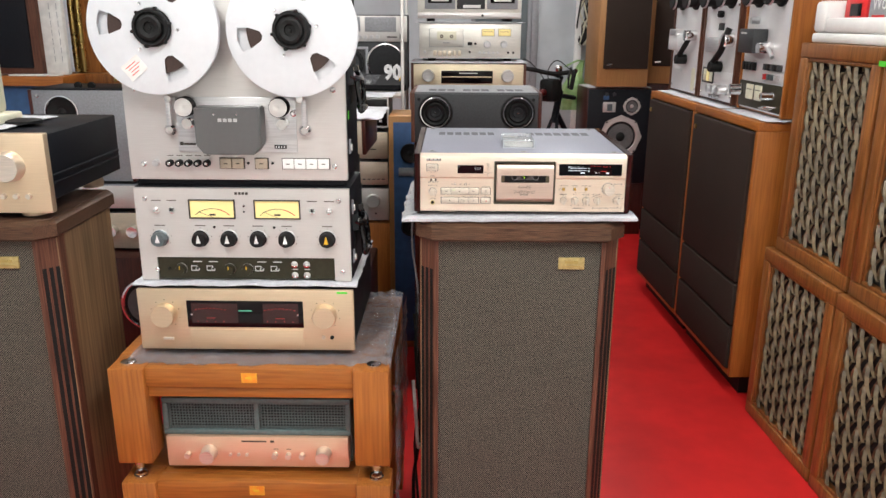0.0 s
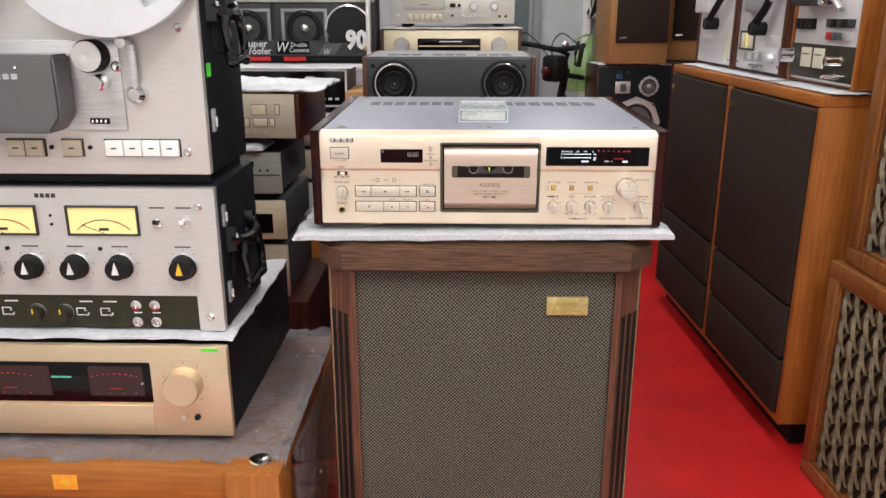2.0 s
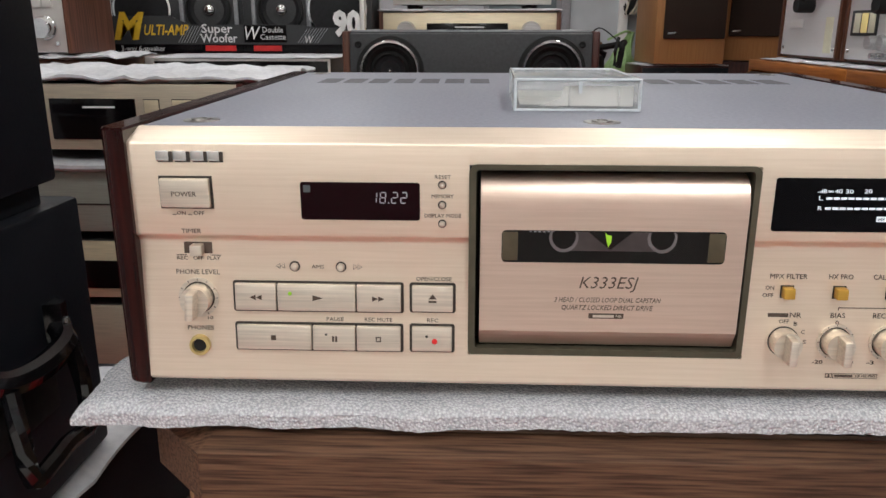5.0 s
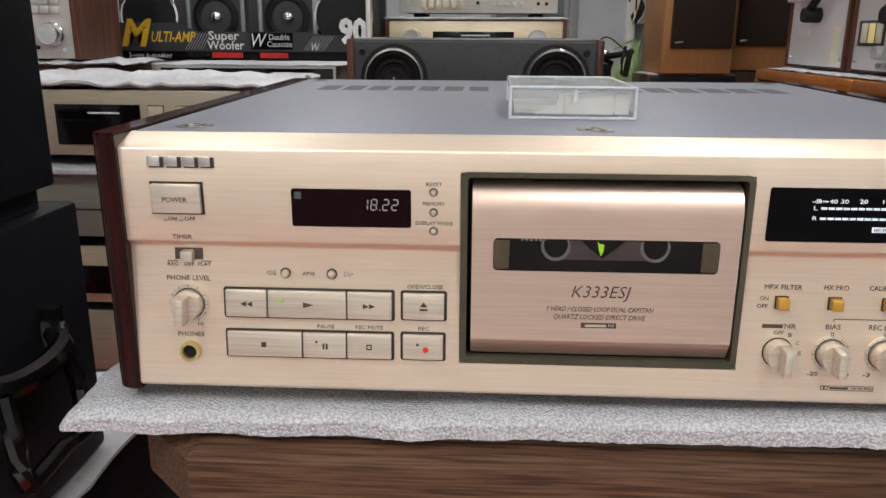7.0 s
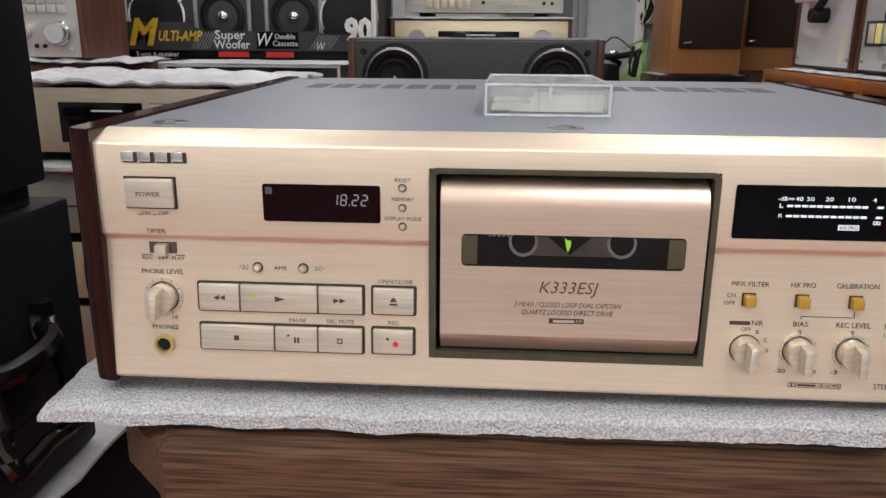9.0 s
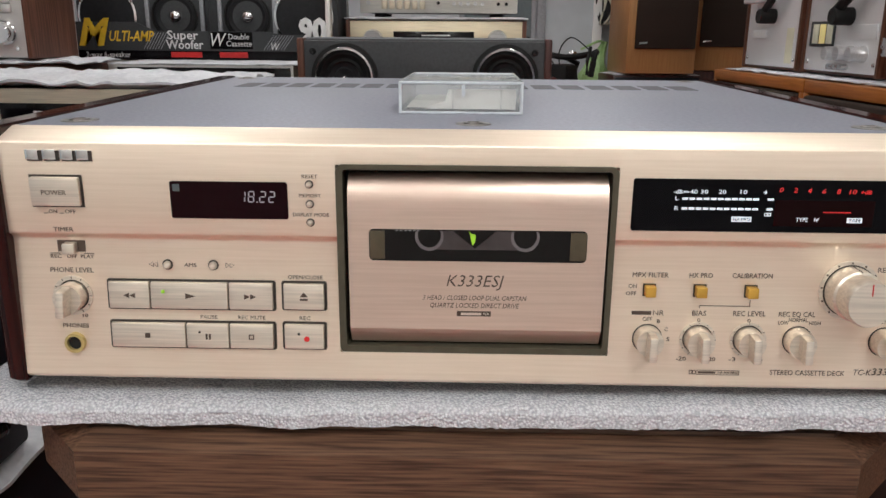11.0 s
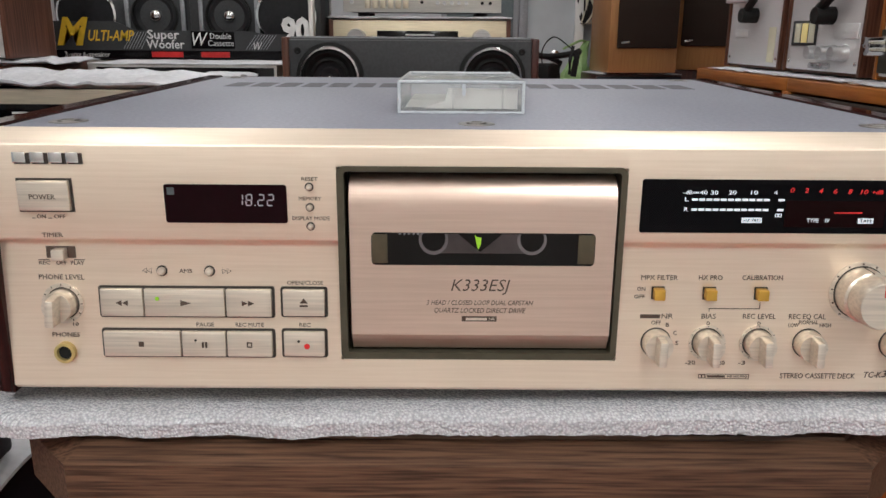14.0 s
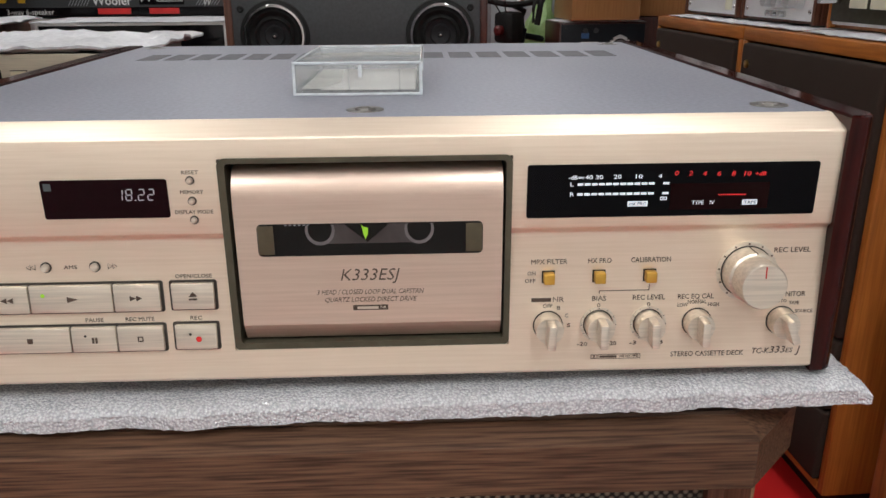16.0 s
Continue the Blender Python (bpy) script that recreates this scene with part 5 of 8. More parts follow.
def seven_segment(parent, x, z, digit, h, y):
    """One dim digit of a fluorescent counter, from thin lit segments."""
    on = {"1": "bc", "8": "abcdefg", "2": "abged", "0": "abcdef"}[digit]
    w, t = h * 0.5, h * 0.09
    spots = {"a": (0, h / 2, 1), "g": (0, 0, 1), "d": (0, -h / 2, 1), "b": (w / 2, h / 4, 0), "c": (w / 2, -h / 4, 0), "f": (-w / 2, h / 4, 0), "e": (-w / 2, -h / 4, 0)}
    for s in on:
        dx, dz, flat = spots[s]
        dx += dz * 0.12
        if flat:
            bm = box(B(), x + dx - w * 0.4, x + dx + w * 0.4, y - 0.0002, y, z + dz - t / 2, z + dz + t / 2)
        else:
            bm = box(B(), x + dx - t / 2, x + dx + t / 2, y - 0.0002, y, z + dz - h * 0.2, z + dz + h * 0.2)
        part("segment", bm, "digit", parent)


def cassette_deck(m):
    """Front face at y=0, x from -0.2355 to 0.2355, z from 0 (bottom of the front) to 0.125."""
    t = thing("cassette_deck", m, "champagne gold cassette deck with rosewood side panels and grey top", "cassette deck")
    FU, FL, LEAN = -0.0030, 0.0, 0.080
    part("chassis", box(B(), -0.219, 0.219, 0.012, 0.375, 0.004, 0.1235), "cover", t)
    # front: an upper band that stands proud and curves back into the lower band, left and right of the cassette opening
    prof = [(0.016, 0.002), (0.002, 0.0), (FL, 0.002), (FL, 0.0712), (FL - 0.0004, 0.0726), (FL - 0.0014, 0.0738), (FU + 0.0004, 0.0746), (FU, 0.0755),
            (FU, 0.1184), (FU + 0.0003, 0.1192), (FU + 0.0012, 0.1199), (0.0118, 0.1246), (0.0128, 0.1248), (0.016, 0.1248)]
    for x0, x1 in ((-0.2210, -0.0618), (0.0708, 0.2222)):
        part("front_panel", extrude_x(B(), prof, x0, x1), "gold", t, "brushed champagne front")
    part("front_panel", extrude_x(B(), [(0.016, 0.002), (0.002, 0.0), (FL, 0.002), (FL, 0.0160), (0.016, 0.0160)], -0.0618, 0.0708), "gold", t)
    part("front_panel", extrude_x(B(), [(0.016, 0.1098), (FU, 0.1098), (FU, 0.1184), (FU + 0.0003, 0.1192), (FU + 0.0012, 0.1199), (0.0118, 0.1246), (0.0128, 0.1248), (0.016, 0.1248)], -0.0618, 0.0708), "gold", t)
    # rosewood sides, with the outer front edge rounded over
    for s in (-1, 1):
        xi, xo = (0.2222, 0.2357) if s > 0 else (-0.2210, -0.2345)
        arc = [(xo - s * 0.009 * (1 - math.cos(radians(a))), -0.0055 + 0.009 * (1 - math.sin(radians(a)))) for a in range(0, 91, 15)]
        pts = [(xi, 0.398), (xo, 0.398)] + arc + [(xi, -0.0055)]
        cen = (xi + xo) / 2
        inset = [(x + (0.0010 if x < cen else -0.0010), y + (0.0010 if y < 0.2 else -0.0010)) for x, y in pts]
        part("side_panel", loft_z(B(), [(inset, -0.0028), (pts, -0.0018), (pts, 0.1250), (inset, 0.1260)]), "rosewood", t, "glossy dark rosewood side panel")
    # top cover with vents and screws
    part("top_cover", box(B(), -0.2195, 0.2207, 0.0140, 0.394, 0.1180, 0.1252, 0.0008), "cover", t, "grey painted steel top cover")
    for x0, x1 in ((-0.188, -0.046), (0.030, 0.188)):
        n = 7
        w = (x1 - x0) / n
        for k in range(n):
            part("vent", box(B(), x0 + w * k + 0.0025, x0 + w * (k + 1) - 0.0025, 0.270, 0.314, 0.1250, 0.12535), "slot", t)
    for x, y in ((-0.197, 0.032), (0.201, 0.032), (0.003, 0.032), (-0.203, 0.376), (0.203, 0.376), (0.0, 0.382)):
        sc = part("screw", lathe(B(), (x, y, 0.1252), [(0.0092, 0), (0.0088, 0.0004), (0.0060, 0.0004), (0.0052, 0.0001), (0.0046, 0.0010), (0.0032, 0.0011), (0.0026, 0.0003), (0, 0.0003)], "z", 24), "screw_grey", t)
    # feet
    for x in (-0.16, 0.16):
        for y in (0.05, 0.33):
            part("foot", lathe(B(), (x, y, -0.010), [(0, 0), (0.026, 0), (0.028, 0.004), (0.028, 0.014), (0, 0.014)], "z", 28), "gold_btn", t)
    # cassette well, lid and window
    fr = B()
    outer, inner = rounded(-0.0618, 0.0708, 0.0155, 0.1102, 0.0035), rounded(-0.0585, 0.0680, 0.0192, 0.1078, 0.0018)
    rings = [[fr.verts.new((x, y, z)) for x, z in pts] for pts, y in ((outer, FU - 0.0002), (outer, FU - 0.0010), (inner, FU - 0.0010), (inner, 0.014))]
    for a, b in zip(rings, rings[1:]):
        for i in range(len(a)):
            j = (i + 1) % len(a)
            fr.faces.new((a[i], a[j], b[j], b[i]))
    part("well_frame", fr, "well_olive", t, "dark olive frame of the cassette well")
    part("well_back", box(B(), -0.060, 0.070, 0.010, 0.0135, 0.016, 0.1095), "rubber", t)
    top, r = 0.1055, 0.016
    lid_prof = [(0.009, 0.0203), (0.0000, 0.0205), (-0.0008, 0.0212), (-0.0042, 0.0283), (-0.0049, 0.0291), (-0.0050, 0.0300), (-0.0050, 0.0905)]
    lid_prof += [(-0.0050 + 0.0105 * (1 - math.cos(radians(a))), 0.0905 + 0.0145 * math.sin(radians(a))) for a in range(12, 91, 13)] + [(0.009, 0.1050)]
    lid = part("cassette_lid", extrude_x(B(), lid_prof, -0.0563, 0.0666), "gold_lid", t, "champagne cassette lid, tinted rose for the reflected red floor")
    part("window", prism(B(), rounded(-0.0463, 0.0574, 0.0641, 0.0797, 0.0022), -0.0052, -0.0030), "window", lid, "smoked window with a loaded cassette")
    win = lid
    for x0, x1 in ((-0.0460, -0.0388), (0.0495, 0.0571)):
        part("window_end", box(B(), x0, x1, -0.0056, -0.0050, 0.0650, 0.0789, 0.0002), "window_end", win)
    part("cassette_band", prism(B(), [(-0.0215, 0.0792), (0.0325, 0.0792), (0.0300, 0.0712), (0.0270, 0.0700), (-0.0160, 0.0700), (-0.0195, 0.0712)], -0.00535, -0.0050), "shell_grey", win)
    for x in (-0.0175, 0.0280):
        part("cassette_hub", prism(B(), [(x + 0.0068 * math.cos(radians(a)), min(0.0792, 0.0765 + 0.0072 * math.sin(radians(a)))) for a in range(0, 360, 15)], -0.0056, -0.0050), "hub_rim", win)
        part("cassette_hub", prism(B(), [(x + 0.0055 * math.cos(radians(a)), min(0.0793, 0.0772 + 0.0062 * math.sin(radians(a)))) for a in range(0, 360, 15)], -0.0058, -0.0050), "window", win)
    part("cassette_mark", prism(B(), [(-0.0060, 0.0793), (0.0140, 0.0793), (0.0042, 0.0708)], -0.0058, -0.0050), "window", win)
    part("cassette_mark", prism(B(), [(0.0014, 0.0792), (0.0026, 0.0780), (0.0046, 0.0776), (0.0044, 0.0745), (0.0032, 0.0720), (0.0024, 0.0745)], -0.0060, -0.0050), "green_lit", win)
    for k in range(6):
        bar(win, -0.0330 + k * 0.0021, -0.0053, 0.0792, 0.0011, 0.0005, "silvergrey")
    lettering("K333ESJ", lid, 0.0047, -0.0051, 0.0540, 0.0084, "ink_brown", shear=0.25, fit=0.0277, bold=-0.00005)
    lettering("3 HEAD / CLOSED LOOP DUAL CAPSTAN", lid, 0.0045, -0.0051, 0.0455, 0.0034, "ink_brown", shear=0.25, fit=0.0504)
    lettering("QUARTZ LOCKED DIRECT DRIVE", lid, 0.0046, -0.0051, 0.0416, 0.0034, "ink_brown", shear=0.25, fit=0.0433)
    part("function_mark", box(B(), -0.0040, 0.0126, -0.0052, -0.0050, 0.0362, 0.0388), "ink_brown", lid)
    bar(lid, 0.0030, -0.0053, 0.0375, 0.0100, 0.0012, "gold_btn")
    lettering("NR", lid, 0.0104, -0.0053, 0.0375, 0.0020, "gold_btn", fit=0.0028)
    # maker's mark as four plain raised shapes, each with its shadow as offset ink
    for x, w in ((-0.2040, 0.0070), (-0.1958, 0.0072), (-0.1875, 0.0070), (-0.1800, 0.0066)):
        mk = part("maker_mark", box(B(), x - w / 2 + 0.0006, x + w / 2 + 0.0006, FU - 0.0004, FU + 0.0005, 0.1102, 0.1152), "ink", t)
        part("mark_face", box(B(), x - w / 2, x + w / 2 - 0.0008, FU - 0.0012, FU - 0.0003, 0.1108, 0.1157, 0.0004), "chrome", mk)
    # power button
    part("button_gap", box(B(), -0.2075, -0.1822, FU - 0.0003, FU + 0.001, 0.0880, 0.1037), "ink", t)
    pw = part("power_button", box(B(), -0.2065, -0.1832, FU - 0.0030, FU, 0.0890, 0.1028, 0.0006), "gold_btn", t)
    # counter display
    cw = part("counter_window", prism(B(), rounded(-0.1407, -0.0847, 0.0833, 0.1013, 0.0012), FU - 0.0004, FU + 0.001), "counter_glass", t, "dark red tape counter display")
    part("remote_sensor", box(B(), -0.1392, -0.1360, FU - 0.0006, FU, 0.0965, 0.0998), "greyblue", cw)
    for x, d in ((-0.1062, "1"), (-0.1020, "8"), (-0.0965, "2"), (-0.0922, "2")):
        seven_segment(cw, x, 0.0942, d, 0.0050, FU - 0.0005)
    bar(cw, -0.0993, FU - 0.0005, 0.0917, 0.0005, 0.0005, "digit", "segment")
    for z in (0.1004, 0.0909, 0.0819):
        b = part("small_button", lathe(B(), (-0.0743, FU, z), [(0.0014, 0), (0.0014, 0.0015), (0.0008, 0.0022), (0, 0.0024)], seg=16), "gold_btn", t)
        part("button_gap", lathe(B(), (-0.0743, FU, z), [(0.0020, 0), (0.0020, 0.0003), (0.0012, 0.0003)], seg=16), "ink", b)
    for x in (-0.1458, -0.1233):
        b = part("small_button", lathe(B(), (x, FL, 0.0593), [(0.0019, 0), (0.0019, 0.0016), (0.0012, 0.0026), (0, 0.0028)], seg=16), "gold_btn", t)
        part("button_gap", lathe(B(), (x, FL, 0.0593), [(0.0026, 0), (0.0026, 0.0003), (0.0017, 0.0003)], seg=16), "ink", b)
    # timer slide
    sl = part("timer_switch", box(B(), -0.1995, -0.1858, FL - 0.0003, FL + 0.001, 0.0652, 0.0708), "ink_brown", t)
    part("slider", box(B(), -0.1955, -0.1895, FL - 0.0050, FL, 0.0648, 0.0702, 0.0008), "gold_btn", sl)
    for x0, x1 in ((-0.2035, -0.1985), (-0.1868, -0.1818)):
        bar(t, (x0 + x1) / 2, FL, 0.0643, 0.005, 0.0003, "ink_brown", "line")
    # phones
    wing_knob(t, -0.1938, 0.0432, 0.0072, FL, 4, 0.0098)
    jk = part("phone_socket", lathe(B(), (-0.1945, FL, 0.0190), [(0.0052, 0), (0.0050, 0.0022), (0.0036, 0.0024), (0.0032, -0.004), (0, -0.004)], seg=28), "badge", t)
    part("socket_hole", lathe(B(), (-0.1945, FL, 0.0190), [(0.0033, 0.0008), (0, 0.0007)], seg=20), "rubber", jk)
    # transport keys
    for x0, x1, z0, z1, cuts in ((-0.1756, -0.0940, 0.0376, 0.0510, (-0.1548, -0.1161)), (-0.0892, -0.0688, 0.0381, 0.0510, ()),
                                 (-0.1755, -0.0943, 0.0177, 0.0302, (-0.1381, -0.1165)), (-0.0893, -0.0692, 0.0180, 0.0304, ())):
        part("key_surround", prism(B(), rounded(x0 - 0.0010, x1 + 0.0010, z0 - 0.0010, z1 + 0.0010, 0.0013), FL - 0.0003, FL + 0.001), "ink", t)
        ends = [x0, *cuts, x1]
        for a, b in zip(ends, ends[1:]):
            part("key", box(B(), a + 0.0003, b - 0.0003, FL - 0.0024, FL, z0, z1, 0.0006), "gold_btn", t)
    KY = FL - 0.0025

    def tri(x, z, w, h, flip=1):
        part("symbol", prism(B(), [(x - flip * w / 2, z - h / 2), (x + flip * w / 2, z), (x - flip * w / 2, z + h / 2)], KY - 0.0002, KY + 0.0005), "ink_brown", t)

    for x in (-0.1665, -0.1635):
        tri(x, 0.0443, 0.0028, 0.0026, -1)
    tri(-0.1347, 0.0443, 0.0050, 0.0028)
    for x in (-0.1068, -0.1038):
        tri(x, 0.0443, 0.0028, 0.0026)
    part("symbol", prism(B(), [(-0.0808, 0.0446), (-0.0770, 0.0446), (-0.0789, 0.0470)], KY - 0.0002, KY + 0.0005), "ink_brown", t)
    bar(t, -0.0789, KY, 0.0433, 0.0038, 0.0008, "ink_brown", "symbol")
    part("play_lamp", lathe(B(), (-0.1482, KY, 0.0464), [(0.0010, 0), (0.0008, 0.0004), (0, 0.0005)], seg=12), "green_lit", t)
    bar(t, -0.1571, KY, 0.0240, 0.0024, 0.0024, "ink_brown", "symbol")
    for x in (-0.1277, -0.1261):
        bar(t, x, KY, 0.0238, 0.0009, 0.0028, "ink_brown", "symbol")
    knob(t, -0.1311, KY, 0.0260, 0.0006, 0.0002, "ink", name="lamp", seg=10)
    part("symbol", frame_ring(B(), -0.1067, -0.1041, 0.0226, 0.0252, 0.0005, KY - 0.0002, KY + 0.0004), "ink_brown", t)
    knob(t, -0.0779, KY, 0.0233, 0.0014, 0.0002, "red", name="record_mark", seg=16)
    knob(t, -0.0818, KY, 0.0258, 0.0007, 0.0002, "ink", name="lamp", seg=10)
    for x, fl in ((-0.1540, -1), (-0.1518, -1), (-0.1163, 1), (-0.1141, 1)):
        tr = B()
        pipe(tr, [(x - fl * 0.0010, FL - 0.0001, 0.0581), (x + fl * 0.0010, FL - 0.0001, 0.0593), (x - fl * 0.0010, FL - 0.0001, 0.0605), (x - fl * 0.0010, FL - 0.0001, 0.0582)], 0.00015, 4)
        part("symbol", tr, "ink_brown", t)
    # level display
    mw = part("level_window", prism(B(), rounded(0.0776, 0.2124, 0.0800, 0.1051, 0.0012), FU - 0.0004, FU + 0.001), "display_black", t, "black level meter display")
    MY = FU - 0.0005
    part("display_glow", box(B(), 0.1440, 0.1900, MY - 0.0001, MY + 0.0002, 0.0830, 0.0955), "display_tint", mw)
    for z in (0.0958, 0.0911):
        for k in range(11):
            bar(mw, 0.1020 + k * 0.00328, MY, z, 0.0026, 0.0010, "white_lit", "segment")
        bar(mw, 0.1416, MY, z, 0.0028, 0.0010, "white_lit", "segment")
    for k in range(13):
        bar(mw, 0.1668 + k * 0.0010, MY - 0.0002, 0.0900, 0.0007, 0.0005, "red_lit", "segment")
    for x, w in ((0.1290, 0.0092), (0.1815, 0.0070)):
        bar(mw, x, MY, 0.0862, w, 0.0024, "white_lit", "segment")
    lettering("HX PRO", mw, 0.1290, MY - 0.0006, 0.0862, 0.0022, "gloss", fit=0.0078)
    lettering("TAPE", mw, 0.1815, MY - 0.0006, 0.0862, 0.0022, "gloss", fit=0.0058)
    for x in (0.1402, 0.1418):
        part("symbol", frame_ring(B(), x - 0.0007, x + 0.0007, 0.0878, 0.0894, 0.0003, MY - 0.0002, MY), "white_lit", mw)
    # amber push buttons
    for x in (0.0893, 0.1137, 0.1382):
        part("button_gap", box(B(), x - 0.0031, x + 0.0031, FL - 0.0003, FL + 0.001, 0.0469, 0.0531), "ink", t)
        part("amber_button", box(B(), x - 0.0026, x + 0.0026, FL - 0.0045, FL, 0.0474, 0.0527, 0.0006), "amber", t, "small amber push button")
    for x0, x1, z0, z1 in ((0.1141, 0.1385, 0.0423, 0.0426), (0.1141, 0.1144, 0.0411, 0.0424), (0.1382, 0.1385, 0.0423, 0.0455)):
        part("line", box(B(), x0, x1, FL - 0.0002, FL + 0.0005, z0, z1), "ink_brown", t)
    # rotary controls
    for x, tn, rg in ((0.0897, 2, 0), (0.1143, -1, 0.0088), (0.1388, -2, 0.0088), (0.1629, -1, 0), (0.2046, -22, 0)):
        wing_knob(t, x, 0.0255, 0.0068, FL, tn, rg)
    big = part("level_knob", lathe(B(), (0.1852, FL, 0.0510), [(0, 0.001), (0.0122, 0.001), (0.0122, 0.0100), (0.0114, 0.0107), (0.0110, 0.0107), (0.0110, 0.0200), (0.0102, 0.0212), (0, 0.0214)], seg=56), "gold_btn", t, "large two-part level knob")
    part("dial_ring", lathe(B(), (0.1852, FL + 0.0004, 0.0510), [(0.0146, 0), (0.0146, 0.0012), (0.0128, 0.0012), (0.0126, 0)], seg=56), "gold_btn", big)
    part("knob_gap", lathe(B(), (0.1852, FL, 0.0510), [(0.0128, 0), (0.0128, 0.0006), (0.0120, 0.0006)], seg=48), "ink", big)
    for k in range(11):
        a = radians(-140 + 28 * k)
        bar(big, 0.1852 + 0.0137 * math.sin(a), FL - 0.0008, 0.0510 + 0.0137 * math.cos(a), 0.0008, 0.0008, "ink_brown", "tick")
    part("pointer", box(B(), 0.1850, 0.1854, -0.0217, -0.0204, 0.0555, 0.0608), "red", big)
    part("pointer", box(B(), 0.1850, 0.1854, -0.0107, -0.0012, 0.0628, 0.0634), "ink_brown", big)
    # printed words
    for s, x, z, w, h in (*UPPER_WORDS, *KEY_WORDS, *SWITCH_WORDS, *KNOB_WORDS):
        y = (pw and FU - 0.0031) if s == "POWER" else FU - 0.0001 if z > 0.0740 else FL - 0.0001
        lettering(s, t, x, y, z, h * 1.36, "ink_brown", fit=w, shear=0.2 if s in ("333", "ES", "J", "TC-K") else 0.0)
    for s, x, z, w, h in WHITE_WORDS:
        lettering(s, mw, x, MY - 0.0001, z, h * 1.3, "white_lit", fit=w)
    for s, x, z, w, h in RED_WORDS:
        lettering(s, mw, x, MY - 0.0001, z, h * 1.3, "red_lit", fit=w, shear=0.15)
    bar(t, 0.0862, FL, 0.0384, 0.0095, 0.0018, "ink_brown", "function_mark")
    part("function_mark", frame_ring(B(), 0.1150, 0.1360, 0.0072, 0.0096, 0.0002, FL - 0.0002, FL + 0.0004), "ink_brown", t)
    bar(t, 0.1200, FL, 0.0084, 0.0085, 0.0010, "ink_brown", "function_mark")
    lettering("NR HX PRO", t, 0.1304, FL - 0.0002, 0.0084, 0.0017, "ink_brown", fit=0.0095)
    for x in (0.1122, 0.1139):
        part("function_mark", frame_ring(B(), x - 0.0008, x + 0.0008, 0.0074, 0.0095, 0.0003, FL - 0.0002, FL + 0.0004), "ink_brown", t)
    for x, z, w in ((-0.2015, 0.0850, 0.0018), (-0.1940, 0.0850, 0.0018)):
        bar(t, x, FU, z, w, 0.0003, "ink_brown", "symbol")
    # the lower band leans: its bottom edge stands forward, and all that sits on it follows
    for ob in t.children_recursive:
        if ob.name.split(".")[0] in ("cassette_lid", "well_frame", "well_back", "window", "window_end", "side_panel", "chassis", "foot", "top_cover") or ob.parent == lid:
            continue
        for v in ob.data.vertices:
            if v.co.z < 0.0712 and v.co.y < 0.008:
                v.co.y -= LEAN * (0.0712 - v.co.z)
    return t


cassette_deck(pose(0, 0, 0.9365, 0.5, 0, 0))
sheet("foam_pad", -0.262, 0.253, -0.013, 0.405, 0, 0.0130, 0.0012, pose(0, 0, 0.9120), mat="foam", seed=5, label="thick white packing foam pad under the cassette deck", nx=200, ny=120, ragged=0.0014, lift=0.007)


def cassette_case(m):
    """Clear hinged case, 0.068 wide, 0.108 deep, 0.0165 high."""
    t = thing("cassette_case", m, "empty clear plastic cassette case with a folded paper card", "cassette case")
    w, d, h, k = 0.034, 0.108, 0.0165, 0.0012
    part("base", box(B(), -w, w, 0, d, 0, k, 0.0003), "case", t)
    part("lid", box(B(), -w, w, 0, d, h - k, h, 0.0003), "case", t)
    part("side_wall", box(B(), -w, -w + k, 0, d, k, h - k), "case", t)
    part("side_wall", box(B(), w - k, w, 0, d, k, h - k), "case", t)
    part("end_wall", box(B(), -w + k, w - k, 0, k, k, h - k), "case", t)
    part("end_wall", box(B(), -w + k, w - k, d - k, d, k, h - k), "case", t)
    # pale opaque rods paint the light caught along the clear edges
    for xx, zz in ((-w, 0), (-w, h), (w, 0), (w, h)):
        part("edge", pipe(B(), [(xx, 0, zz), (xx, d, zz)], 0.0009, 6), "case_edge", t)
    for zz in (0.0, h):
        part("edge", pipe(B(), [(-w, 0, zz), (w, 0, zz)], 0.0009, 6), "case_edge", t)
    for xx in (-w, w):
        for yy in (0, d):
            part("edge", pipe(B(), [(xx, yy, 0), (xx, yy, h)], 0.0009, 6), "case_edge", t)
    for zz in (0.0, h):
        part("edge", pipe(B(), [(-w, d, zz), (w, d, zz)], 0.0008, 6), "case_edge", t)
    for x in (-0.005, 0.022):
        part("rib", box(B(), x, x + 0.001, -0.0006, 0.0008, 0.001, h - 0.001), "case", t)
    part("hinge_flap", box(B(), -w - 0.0006, w + 0.0006, 0.052, 0.0535, 0.001, h + 0.0008), "case", t)
    part("card", box(B(), -0.031, 0.031, 0.006, 0.102, 0.0022, 0.0026), "silver_paper", t)
    part("card_fold", prism(B(), [(-0.021, 0.0018), (0.031, 0.0018), (0.031, 0.0128), (-0.007, 0.0128), (-0.009, 0.0060)], 0.0040, 0.0044), "paper", t)
    part("clip", box(B(), 0.0005, 0.0025, -0.0002, 0.0006, 0.009, h - 0.001), "case_edge", t)
    part("spindle", lathe(B(), (-0.030, 0.0, 0.008), [(0.0014, 0), (0.0014, 0.0008), (0.0009, 0.0008)], seg=12), "case", t)
    return t


cassette_case(pose(-0.0035, 0.078, 1.0630, 0, 0, -1))


